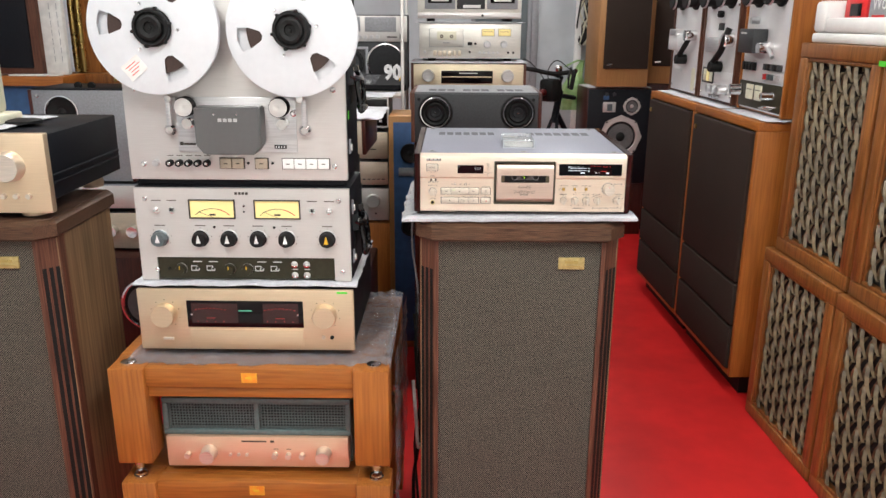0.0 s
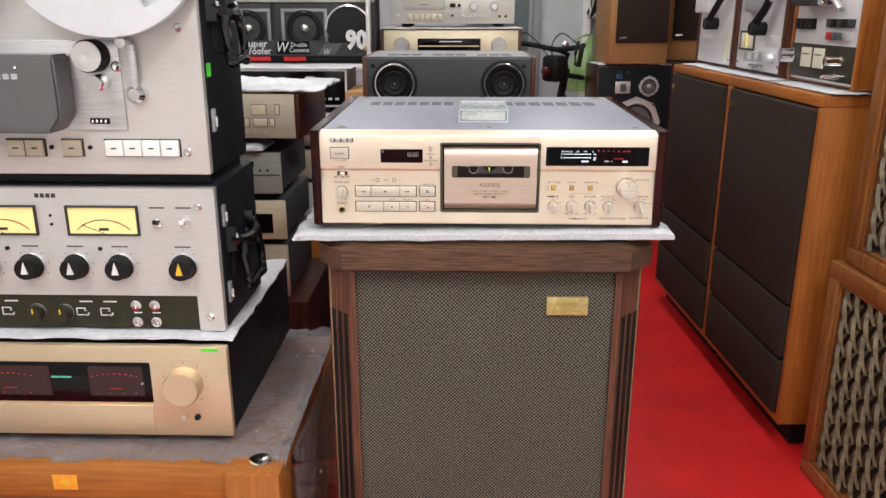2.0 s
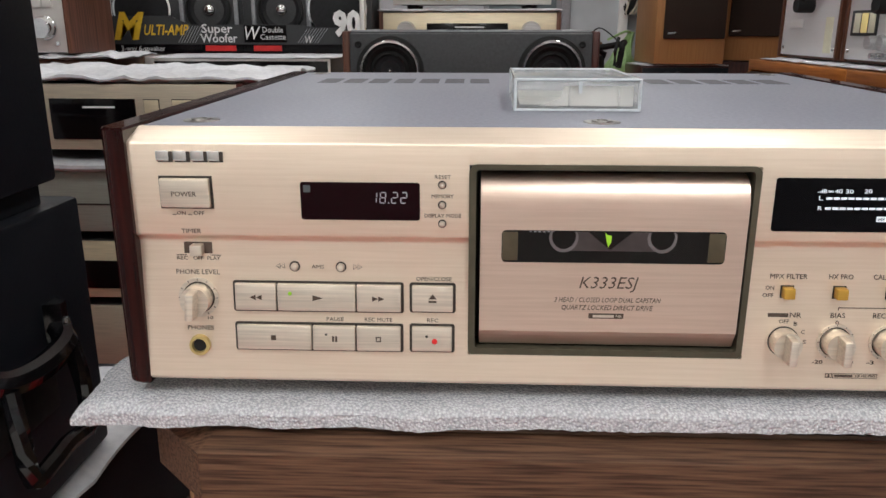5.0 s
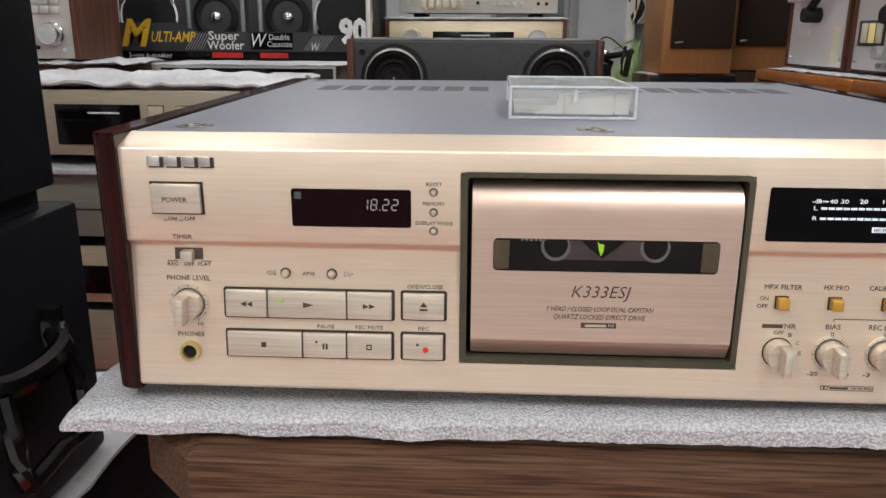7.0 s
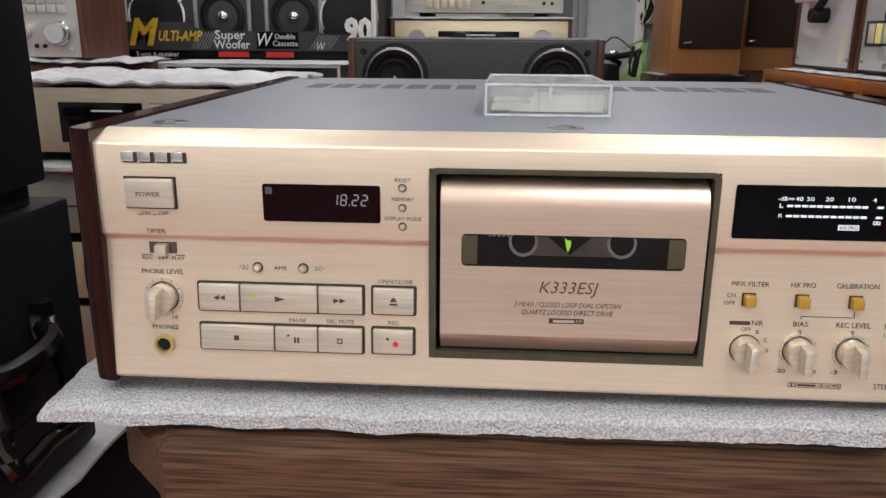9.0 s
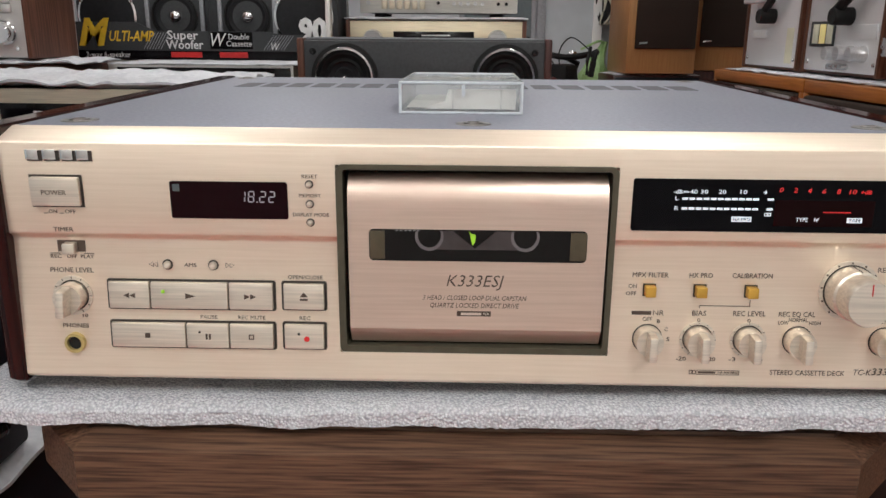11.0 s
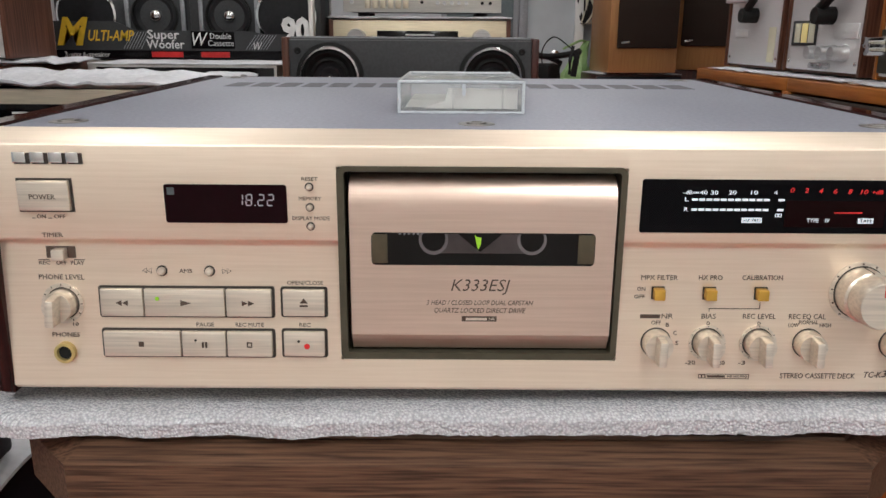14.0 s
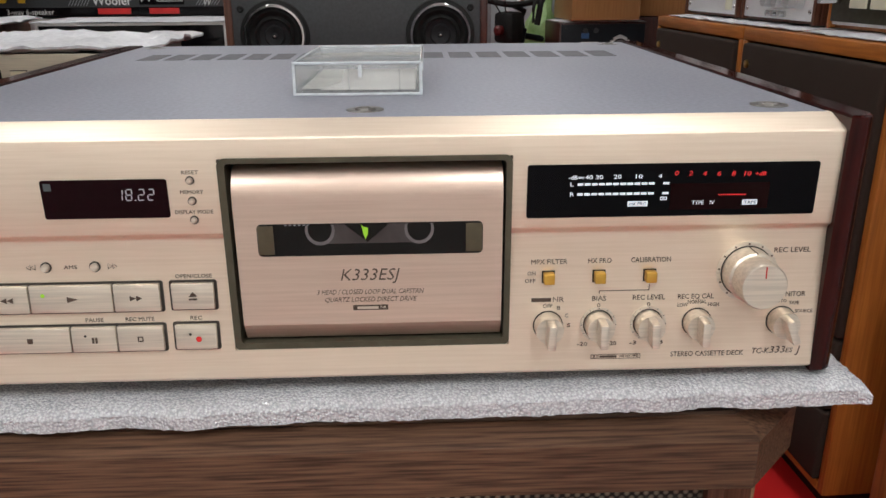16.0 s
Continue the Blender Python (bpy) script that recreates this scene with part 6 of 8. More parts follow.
# ---- behind the deck: twin-driver speaker, stacks and shelves ----
def component(m, w, h, d, face, body, label, category, name, sides="", feet=True):
    """A plain hi-fi unit: face at y=0, x centred, z from 0."""
    t = thing(name, m, label, category)
    part("body", box(B(), -w / 2 + 0.003, w / 2 - 0.003, 0.008, d, 0.004, h - 0.002, 0.002), body, t)
    part("front_panel", box(B(), -w / 2, w / 2, 0.0, 0.010, 0.0, h, 0.002), face, t)
    if sides:
        for s in (-1, 1):
            x = s * w / 2
            part("side_panel", box(B(), min(x, x + s * 0.012), max(x, x + s * 0.012), -0.002, d, -0.002, h + 0.002, 0.002), sides, t)
    if feet:
        for x in (-w * 0.38, w * 0.38):
            for y in (0.05, d - 0.05):
                part("foot", lathe(B(), (x, y, -0.012), [(0, 0), (0.018, 0), (0.018, 0.014), (0, 0.014)], "z", 12), "rubber", t)
    return t


def twin_speaker(m):
    t = thing("twin_driver_speaker", m, "slate grey speaker box with two round drivers and wooden ends", "loudspeaker")
    w, h, d = 0.226, 0.170, 0.32
    part("body", box(B(), -w + 0.012, w - 0.012, 0.006, d, 0, h, 0.003), "slate", t)
    part("front_panel", box(B(), -w + 0.012, w - 0.012, -0.004, 0.006, 0.0, h - 0.003, 0.003), "slate", t)
    for s in (-1, 1):
        part("end_panel", box(B(), min(s * w, s * (w - 0.013)), max(s * w, s * (w - 0.013)), -0.006, d, -0.001, h + 0.001, 0.003), "walnut_up" if s < 0 else "darkred", t)
    part("top_plate", box(B(), -w + 0.014, w - 0.014, 0.01, d - 0.005, h - 0.001, h + 0.002), "silvergrey", t)
    for x0 in (-0.165, -0.045, 0.075):
        for k in range(3):
            part("vent", box(B(), x0 + k * 0.032, x0 + k * 0.032 + 0.026, 0.05, 0.12, h + 0.0015, h + 0.0026), "slot", t)
    for x in (-0.142, 0.144):
        r = 0.052
        dr = part("driver", lathe(B(), (x, -0.004, h - 0.067), [(r * 1.16, 0), (r * 1.14, 0.003), (r * 1.02, 0.004), (r, 0.010), (r * 0.93, 0.011), (r * 0.90, 0.004)], seg=48), "rubber", t)
        part("chrome_ring", lathe(B(), (x, -0.013, h - 0.067), [(r * 1.02, 0), (r * 0.995, 0.003), (r * 0.93, 0.003), (r * 0.90, 0)], seg=48), "chrome", dr)
        part("surround", lathe(B(), (x, -0.004, h - 0.067), [(r * 0.92, 0.004), (r * 0.80, 0.009), (r * 0.66, 0.003), (r * 0.62, 0.006), (r * 0.56, 0.008), (r * 0.50, 0.003)], seg=48), "rubber", dr)
        part("membrane", lathe(B(), (x, -0.004, h - 0.067), [(r * 0.52, 0.003), (r * 0.36, 0.0), (r * 0.30, 0.004), (r * 0.1, 0.001), (0.003, 0.004), (0, 0.006)], seg=48), "cone", dr)
        part("phase_tip", lathe(B(), (x, -0.008, h - 0.067), [(0.003, 0), (0.002, 0.003), (0, 0.004)], seg=12), "chrome", dr)
    for x in (-w + 0.028, w - 0.030):
        screw(t, x, -0.004, h - 0.022, 0.006, "rubber")
    return t


twin_speaker(pose(-0.070, 1.055, 0.928))
st = thing("speaker_cabinet", pose(-0.072, 1.09, FLOOR), "dark brown cabinet carrying the twin-driver speaker", "cabinet")
part("body", box(B(), -0.215, 0.215, 0, 0.30, 0, 0.972, 0.004), "darkred", st)
part("grille", box(B(), -0.19, 0.19, -0.008, 0.002, 0.05, 0.95, 0.004), "brown_cloth", st)


def cream_cassette_deck(m):
    t = component(m, 0.468, 0.155, 0.28, "cream_metal", "slate", "cream silver cassette deck with two small meters", "cassette deck", "front_loading_deck")
    U = lambda cx: (cx - 231) / 394 * 0.468 - 0.234
    V = lambda cy: (245 - cy) / 145 * 0.155
    part("door_frame", frame_ring(B(), U(270), U(402), V(197), V(121), 0.0015, -0.003, 0.001), "silvergrey", t)
    dr = part("cassette_door", box(B(), U(272), U(400), -0.004, 0.001, V(195), V(123), 0.001), "cream_metal", t)
    wn = part("window", box(B(), U(300), U(375), -0.006, -0.003, V(168), V(132), 0.001), "cream", dr)
    for cx in (318, 356):
        part("hub", lathe(B(), (U(cx), -0.006, V(153)), [(0.008, 0), (0.008, 0.001), (0.003, 0.001)], seg=16), "ink_brown", wn)
    bar(dr, U(336), -0.004, V(180), 0.03, 0.004, "silvergrey", "maker_mark")
    for cx in (474, 538):
        mt = part("level_meter", box(B(), U(cx), U(cx + 47), -0.003, 0.001, V(150), V(122), 0.001), "vu", t)
        part("scale", box(B(), U(cx + 5), U(cx + 42), -0.0035, -0.002, V(134), V(132)), "ink", mt)
        part("meter_frame", frame_ring(B(), U(cx) - 0.002, U(cx + 47) + 0.002, V(150) - 0.002, V(122) + 0.002, 0.002, -0.005, 0.001), "silvergrey", mt)
    for cx in (495, 560):
        knob(t, U(cx), 0, V(186), 0.014, 0.018, "alu", skirt=0.016)
    for cx in (466, 483, 501, 519, 537):
        knob(t, U(cx), 0, V(220), 0.0055, 0.012, "alu", name="small_knob", seg=16)
    for k in range(6):
        x = U(293 + k * 19)
        button(t, x - 0.009, x + 0.007, 0, V(235), V(213), 0.008, "beige_metal", "key")
    button(t, U(419), U(437), 0, V(190), V(176), 0.005, "rubber", "switch")
    knob(t, U(449), 0, V(183), 0.006, 0.01, "rubber", name="switch", seg=16)
    for cx, cy in ((427, 218), (577, 220), (597, 220)):
        knob(t, U(cx), 0, V(cy), 0.005, 0.003, "rubber", name="socket", seg=16)
    knob(t, U(252), 0, V(218), 0.006, 0.006, "alu", name="power_button", seg=16)
    return t


def wide_gold_amplifier(m):
    t = component(m, 0.506, 0.115, 0.34, "cream_gold", "slate", "champagne power amplifier with a dark window", "amplifier", "window_amplifier", sides="walnut_up")
    w = part("window", box(B(), -0.125, 0.112, -0.003, 0.002, 0.028, 0.085, 0.001), "gloss", t)
    bar(w, 0.0, -0.003, 0.074, 0.085, 0.004, "ink_white", "maker_mark")
    part("window_step", box(B(), -0.12, 0.107, -0.005, -0.002, 0.055, 0.060), "gold_old", w)
    for x in (-0.185, 0.180):
        knob(t, x, 0, 0.062, 0.027, 0.028, "alu", skirt=0.029)
    return t


def double_deck(m):
    t = component(m, 0.475, 0.135, 0.26, "cream_metal", "silvergrey", "silver twin cassette recorder with two cassette doors", "cassette recorder", "twin_cassette_recorder")
    part("lower_strip", box(B(), -0.236, 0.236, -0.008, 0.002, 0.002, 0.026, 0.002), "silver", t)
    for k in range(12):
        button(t, -0.21 + k * 0.016, -0.198 + k * 0.016, -0.008, 0.012, 0.019, 0.003, "alu", "key")
    knob(t, 0.06, -0.008, 0.014, 0.006, 0.006, "rubber", name="switch", seg=14)
    for x in (-0.205, 0.08):
        dr = part("cassette_door", box(B(), x, x + 0.14, -0.006, 0.002, 0.042, 0.130, 0.003), "silvergrey", t)
        wn = part("window", box(B(), x + 0.015, x + 0.125, -0.009, -0.004, 0.068, 0.118, 0.002), "window", dr)
        part("cassette", box(B(), x + 0.03, x + 0.11, -0.0095, -0.008, 0.075, 0.092, 0.001), "paper", wn)
    part("centre_panel", box(B(), -0.058, 0.070, -0.004, 0.002, 0.042, 0.130, 0.002), "slate", t)
    part("display", box(B(), -0.03, 0.05, -0.006, -0.002, 0.046, 0.060, 0.001), "white", t)
    return t


cab = thing("storage_cabinet", pose(-0.08, 2.0, FLOOR), "brown wooden cabinet carrying the stacked components", "cabinet")
part("carcass", box(B(), -0.27, 0.27, 0.0, 0.42, 0, 1.062, 0.004), "lacquer", cab)
part("door", box(B(), -0.26, -0.004, -0.012, 0.002, 0.06, 1.04, 0.003), "lacquer", cab)
part("door", box(B(), 0.004, 0.26, -0.012, 0.002, 0.06, 1.04, 0.003), "lacquer", cab)
wide_gold_amplifier(pose(-0.080, 2.0, 1.030))
sheet("foam_sheet", -0.268, 0.268, -0.012, 0.30, 0, 0.008, 0.004, pose(-0.080, 2.0, 1.147), seed=21, label="white packing foam sheet between stacked decks")
cream_cassette_deck(pose(-0.074, 2.05, 1.168))
sheet("foam_sheet", -0.25, 0.25, -0.012, 0.26, 0, 0.006, 0.003, pose(-0.076, 2.05, 1.325), seed=22, label="white packing foam sheet under the twin recorder")
double_deck(pose(-0.078, 2.06, 1.345))


# ---- stereo radios on the steel shelf ----
def steel_shelf(m):
    t = thing("steel_shelf", m, "light grey perforated steel shelf rack", "shelf")
    for z in (1.073, 0.60, 0.15):
        part("shelf_board", box(B(), -0.46, 0.46, 0.0, 0.36, z - 0.028, z, 0.003), "silver", t)
    for x in (-0.46, 0.452):
        for y in (-0.004, 0.33):
            po = part("post", box(B(), x, x + (0.035 if x < 0 else 0.014), y, y + 0.035, 0, 1.9, 0.003), "silver", t)
            if y < 0 and x < 0:
                for k in range(24):
                    part("hole", lathe(B(), (x + 0.017, y - 0.0005, 0.75 + k * 0.05), [(0.005, 0), (0, 0.0003)], seg=10), "ink", po)
    for x in (-0.02, 0.015, 0.085):
        part("hole", lathe(B(), (x, -0.0005, 1.059), [(0.005, 0), (0, 0.0003)], seg=10), "ink", t)
    return t


steel_shelf(pose(-0.835, 1.875, FLOOR))


def stereo_radio(m):
    """A wide portable stereo: face at y=0, x centred, 0.755 wide."""
    t = thing("stereo_radio", m, "grey portable stereo with four round speakers and silver controls", "radio")
    w, h = 0.3775, 0.212
    part("body", box(B(), -w, w, 0.004, 0.17, 0, 0.33, 0.004), "slate", t)
    for x0, x1 in ((-w, -0.006), (0.006, w)):
        part("speaker_panel", box(B(), x0, x1, -0.006, 0.005, 0.0, h, 0.004), "slate", t)
    for cx, r, sq in ((-0.286, 0.085, 0), (-0.092, 0.066, 1), (0.117, 0.066, 1), (0.280, 0.085, 0)):
        z = 0.122
        if sq:
            part("square_frame", frame_ring(B(), cx - 0.085, cx + 0.085, 0.03, 0.192, 0.012, -0.012, -0.004, 0.002), "silvergrey", t)
        dr = part("driver", lathe(B(), (cx, -0.006, z), [(r, 0), (r, 0.008), (r * 0.93, 0.009), (r * 0.9, 0.002)], seg=40), "chrome" if not sq else "rubber", t)
        part("membrane", lathe(B(), (cx, -0.006, z), [(r * 0.92, 0.003), (r * 0.8, 0.006), (r * 0.7, 0.001), (r * 0.3, -0.008)] if sq else [(r * 0.92, 0.004), (r * 0.5, 0.007), (0, 0.008)], seg=40), "cone", dr)
        if sq:
            part("dust_cap", lathe(B(), (cx, -0.006, z), [(r * 0.32, -0.008), (r * 0.27, 0.004), (r * 0.15, 0.011), (0, 0.013)], seg=24), "chrome", dr)
        else:
            for a in (30, 150):
                screw(dr, cx + r * 0.97 * math.cos(radians(a)), -0.014, z + r * 0.97 * math.sin(radians(a)), 0.006)
    part("control_panel", box(B(), -w, w, -0.012, 0.005, h + 0.002, 0.325, 0.003), "silver", t)
    part("tuning_window", box(B(), -w + 0.05, 0.0, -0.014, -0.010, h + 0.045, 0.300, 0.001), "gloss", t)
    for x0, x1, z in ((-0.36, -0.29, h + 0.02), (-0.27, -0.05, h + 0.02)):
        part("slot", box(B(), x0, x1, -0.0135, -0.011, z - 0.003, z + 0.003), "ink", t)
    for k in range(9):
        knob(t, 0.03 + k * 0.027, -0.012, h + 0.022, 0.009, 0.014, "alu", name="small_knob", seg=18)
    bar(t, 0.31, -0.012, h + 0.022, 0.045, 0.006, "ink", "maker_mark")
    button(t, 0.345, 0.36, -0.012, h + 0.012, h + 0.034, 0.004, "rubber")
    for k in range(2):
        part("cassette_door", box(B(), 0.03 + k * 0.16, 0.17 + k * 0.16, -0.016, -0.01, h + 0.045, 0.32, 0.003), "silvergrey", t)
    return t


stereo_radio(pose(-0.736, 1.95, 1.030))


def banner(m, x0, x1, top_left, top_right, label):
    t = thing("display_banner", m, label, "sign", "radio banners")
    part("board", prism(B(), [(x0, 0), (x1, 0), (x1, top_right), (x0 + (x1 - x0) * 0.6, top_right), (x0 + (x1 - x0) * 0.45, top_left), (x0, top_left)], 0.0, 0.004), "slate", t)
    part("strip", box(B(), x0, x1, -0.001, 0.001, 0.0, 0.024), "gloss", t)
    return t


b1 = banner(pose(-0.904, 1.885, 1.033), -0.188, 0.186, 0.102, 0.078, "dark banner with yellow and white sales words")
lettering("M", b1, -0.137, -0.001, 0.070, 0.100, "yellow", shear=0.3, fit=0.092, bold=0.004)
lettering("ULTI-AMP", b1, -0.031, -0.001, 0.062, 0.040, "yellow", shear=0.3, fit=0.128, bold=0.0006)
lettering("Super", b1, 0.114, -0.001, 0.066, 0.034, "ink_white", fit=0.088, bold=0.0005)
lettering("Woofer", b1, 0.118, -0.001, 0.040, 0.034, "ink_white", fit=0.106, bold=0.0005)
lettering("3-way 6-speaker", b1, -0.102, -0.0015, 0.012, 0.020, "ink_white", fit=0.126)
part("maker_mark", box(B(), 0.078, 0.166, -0.0025, -0.0005, 0.006, 0.021), "red", b1)
for k in range(7):
    part("stripe", prism(B(), [(0.0 + k * 0.008, 0.028), (0.002 + k * 0.008, 0.028), (0.030 + k * 0.008, 0.074), (0.028 + k * 0.008, 0.074)], -0.001, 0.001), "silvergrey", b1)
b2 = banner(pose(-0.548, 1.885, 1.033), -0.171, 0.185, 0.078, 0.070, "dark banner with white sales words and a numeral")
part("word_box", box(B(), -0.165, -0.045, -0.0012, 0.001, 0.030, 0.076), "gloss", b2)
lettering("W", b2, -0.140, -0.0018, 0.053, 0.052, "ink_white", shear=0.3, fit=0.044)
lettering("Double", b2, -0.083, -0.0018, 0.063, 0.022, "ink_white", fit=0.058)
lettering("Cassette", b2, -0.083, -0.0018, 0.044, 0.022, "ink_white", fit=0.072)
part("maker_mark", box(B(), -0.140, -0.060, -0.0025, -0.0005, 0.006, 0.021), "red", b2)
for k in range(8):
    part("stripe", prism(B(), [(-0.015 + k * 0.008, 0.028), (-0.013 + k * 0.008, 0.028), (0.017 + k * 0.008, 0.068), (0.015 + k * 0.008, 0.068)], -0.001, 0.001), "silvergrey", b2)
lettering("90", b2, 0.128, -0.006, 0.078, 0.088, "ink_white", fit=0.078, depth=0.004, bold=0.004)
lettering("W", b2, 0.166, -0.008, 0.052, 0.040, "yellow", fit=0.030, depth=0.002)
lettering("W", b2, 0.020, -0.0016, 0.036, 0.030, "ink_white", shear=0.3, fit=0.024)


# ---- mid stack with the disc player ----
def disc_player(m):
    t = component(m, 0.47, 0.110, 0.34, "beige_metal", "slate", "champagne disc player with dark display and walnut side panels", "disc player", "disc_player", sides="darkred")
    w = part("display", box(B(), -0.085, 0.062, -0.003, 0.002, 0.018, 0.086, 0.001), "gloss", t)
    bar(w, 0.0, -0.0032, 0.072, 0.055, 0.003, "ink_white", "maker_mark")
    for x0, x1, z0, z1 in ((0.078, 0.102, 0.060, 0.084), (0.126, 0.163, 0.060, 0.084), (0.186, 0.196, 0.060, 0.084), (0.108, 0.118, 0.030, 0.050), (0.130, 0.164, 0.030, 0.050), (0.172, 0.182, 0.030, 0.050)):
        part("button_gap", box(B(), x0 - 0.0015, x1 + 0.0015, -0.0006, 0.001, z0 - 0.0015, z1 + 0.0015), "ink", t)
        button(t, x0, x1, 0, z0, z1, 0.004, "cream_gold")
    for x in (0.108, 0.132, 0.160):
        knob(t, x, 0, 0.014, 0.0045, 0.004, "alu", name="small_knob", seg=14)
    return t


disc_player(pose(-0.688, 0.93, 0.905, 0, 0, -1))
sheet("foam_sheet", -0.25, 0.30, -0.01, 0.33, 0, 0.012, 0.013, pose(-0.688, 0.93, 1.018), seed=31, label="rumpled white packing foam sheet on the disc player", nx=40)
sheet("foam_sheet", -0.26, 0.20, -0.02, 0.33, 0, 0.020, 0.004, pose(-0.74, 0.94, 0.866), seed=32, label="white packing foam sheet under the disc player")
t = component(pose(-0.722, 0.95, 0.756), 0.44, 0.108, 0.33, "olive_silver", "slate", "grey tuner with a small dark display", "tuner", "tuner")
part("display", box(B(), 0.09, 0.15, -0.003, 0.002, 0.072, 0.086, 0.001), "gloss", t)
part("seam", box(B(), -0.215, 0.215, -0.0015, 0.001, 0.048, 0.051), "ink", t)
for x in (0.085, 0.105, 0.165, 0.185):
    knob(t, x, 0, 0.062, 0.003, 0.003, "rubber", name="push_knob", seg=12)
t = component(pose(-0.722, 0.95, 0.632), 0.45, 0.105, 0.33, "cream_gold", "slate", "gold amplifier with a dark lower window", "amplifier", "amplifier")
part("display", box(B(), -0.05, 0.19, -0.003, 0.002, 0.018, 0.070, 0.001), "gloss", t)
t = component(pose(-0.722, 0.95, 0.47), 0.45, 0.145, 0.33, "beige_metal", "slate", "beige amplifier with a round volume knob", "amplifier", "amplifier")
knob(t, 0.15, 0, 0.08, 0.028, 0.02, "alu")
solid("low_bench", box(B(), -0.30, 0.30, 0, 0.40, 0, 0.503, 0.004), "darkred", pose(-0.75, 0.94, FLOOR), "dark brown bench box under the disc player stack", "bench")

# stack behind it, under the steel shelf
t = component(pose(-0.638, 1.58, 0.908), 0.445, 0.122, 0.25, "gloss", "slate", "black receiver with small silver keys", "receiver", "receiver")
part("edge_trim", frame_ring(B(), -0.222, 0.222, 0.0, 0.122, 0.006, -0.004, 0.001), "silver", t)
bar(t, 0.10, -0.001, 0.098, 0.03, 0.004, "silvergrey", "maker_mark")
for k in range(4):
    button(t, 0.115 + k * 0.022, 0.128 + k * 0.022, 0, 0.022, 0.030, 0.004, "silver", "key")
sheet("foam_sheet", -0.235, 0.235, -0.006, 0.24, 0, 0.006, 0.004, pose(-0.638, 1.58, 1.029), seed=41, label="thin white foam sheet on the black receiver", nx=20, ny=8)
t = component(pose(-0.640, 1.56, 0.78), 0.44, 0.11, 0.26, "beige_metal", "silvergrey", "beige component with a narrow slot", "amplifier", "amplifier")
part("slot", box(B(), 0.09, 0.17, -0.002, 0.001, 0.038, 0.042), "ink", t)
t = component(pose(-0.642, 1.56, 0.668), 0.44, 0.098, 0.26, "gold", "silvergrey", "champagne component with a row of small keys", "tuner", "tuner")
for k in range(5):
    bar(t, 0.12 + k * 0.02, 0, 0.025, 0.012, 0.004, "ink")
t = component(pose(-0.640, 1.56, 0.515), 0.44, 0.138, 0.26, "silver", "silvergrey", "silver amplifier with a round volume knob", "amplifier", "amplifier")
knob(t, 0.155, 0, 0.085, 0.028, 0.022, "silver", skirt=0.031)
knob(t, 0.165, 0, 0.030, 0.004, 0.004, "rubber", name="socket", seg=12)
solid("wooden_crate", box(B(), -0.225, 0.225, 0, 0.28, 0, 0.548, 0.006), "teak_up", pose(-0.640, 1.56, FLOOR), "brown wooden crate under stacked components", "crate")

# blue-fronted speaker beside the stack
t = thing("blue_speaker", pose(-0.262, 1.50, FLOOR), "tall wooden speaker with a blue front", "loudspeaker")
part("cabinet", box(B(), -0.150, 0.150, 0.0, 0.24, 0, 1.01, 0.004), "oak", t)
part("baffle", box(B(), -0.130, 0.130, -0.003, 0.004, 0.03, 0.985, 0.002), "blue", t)
for z in (0.86, 0.55):
    driver(t, -0.062, -0.003, z, 0.04, "rubber", "cone", "cone")
part("label_plate", box(B(), -0.11, -0.02, -0.006, -0.002, 0.765, 0.80, 0.001), "silvergrey", t)


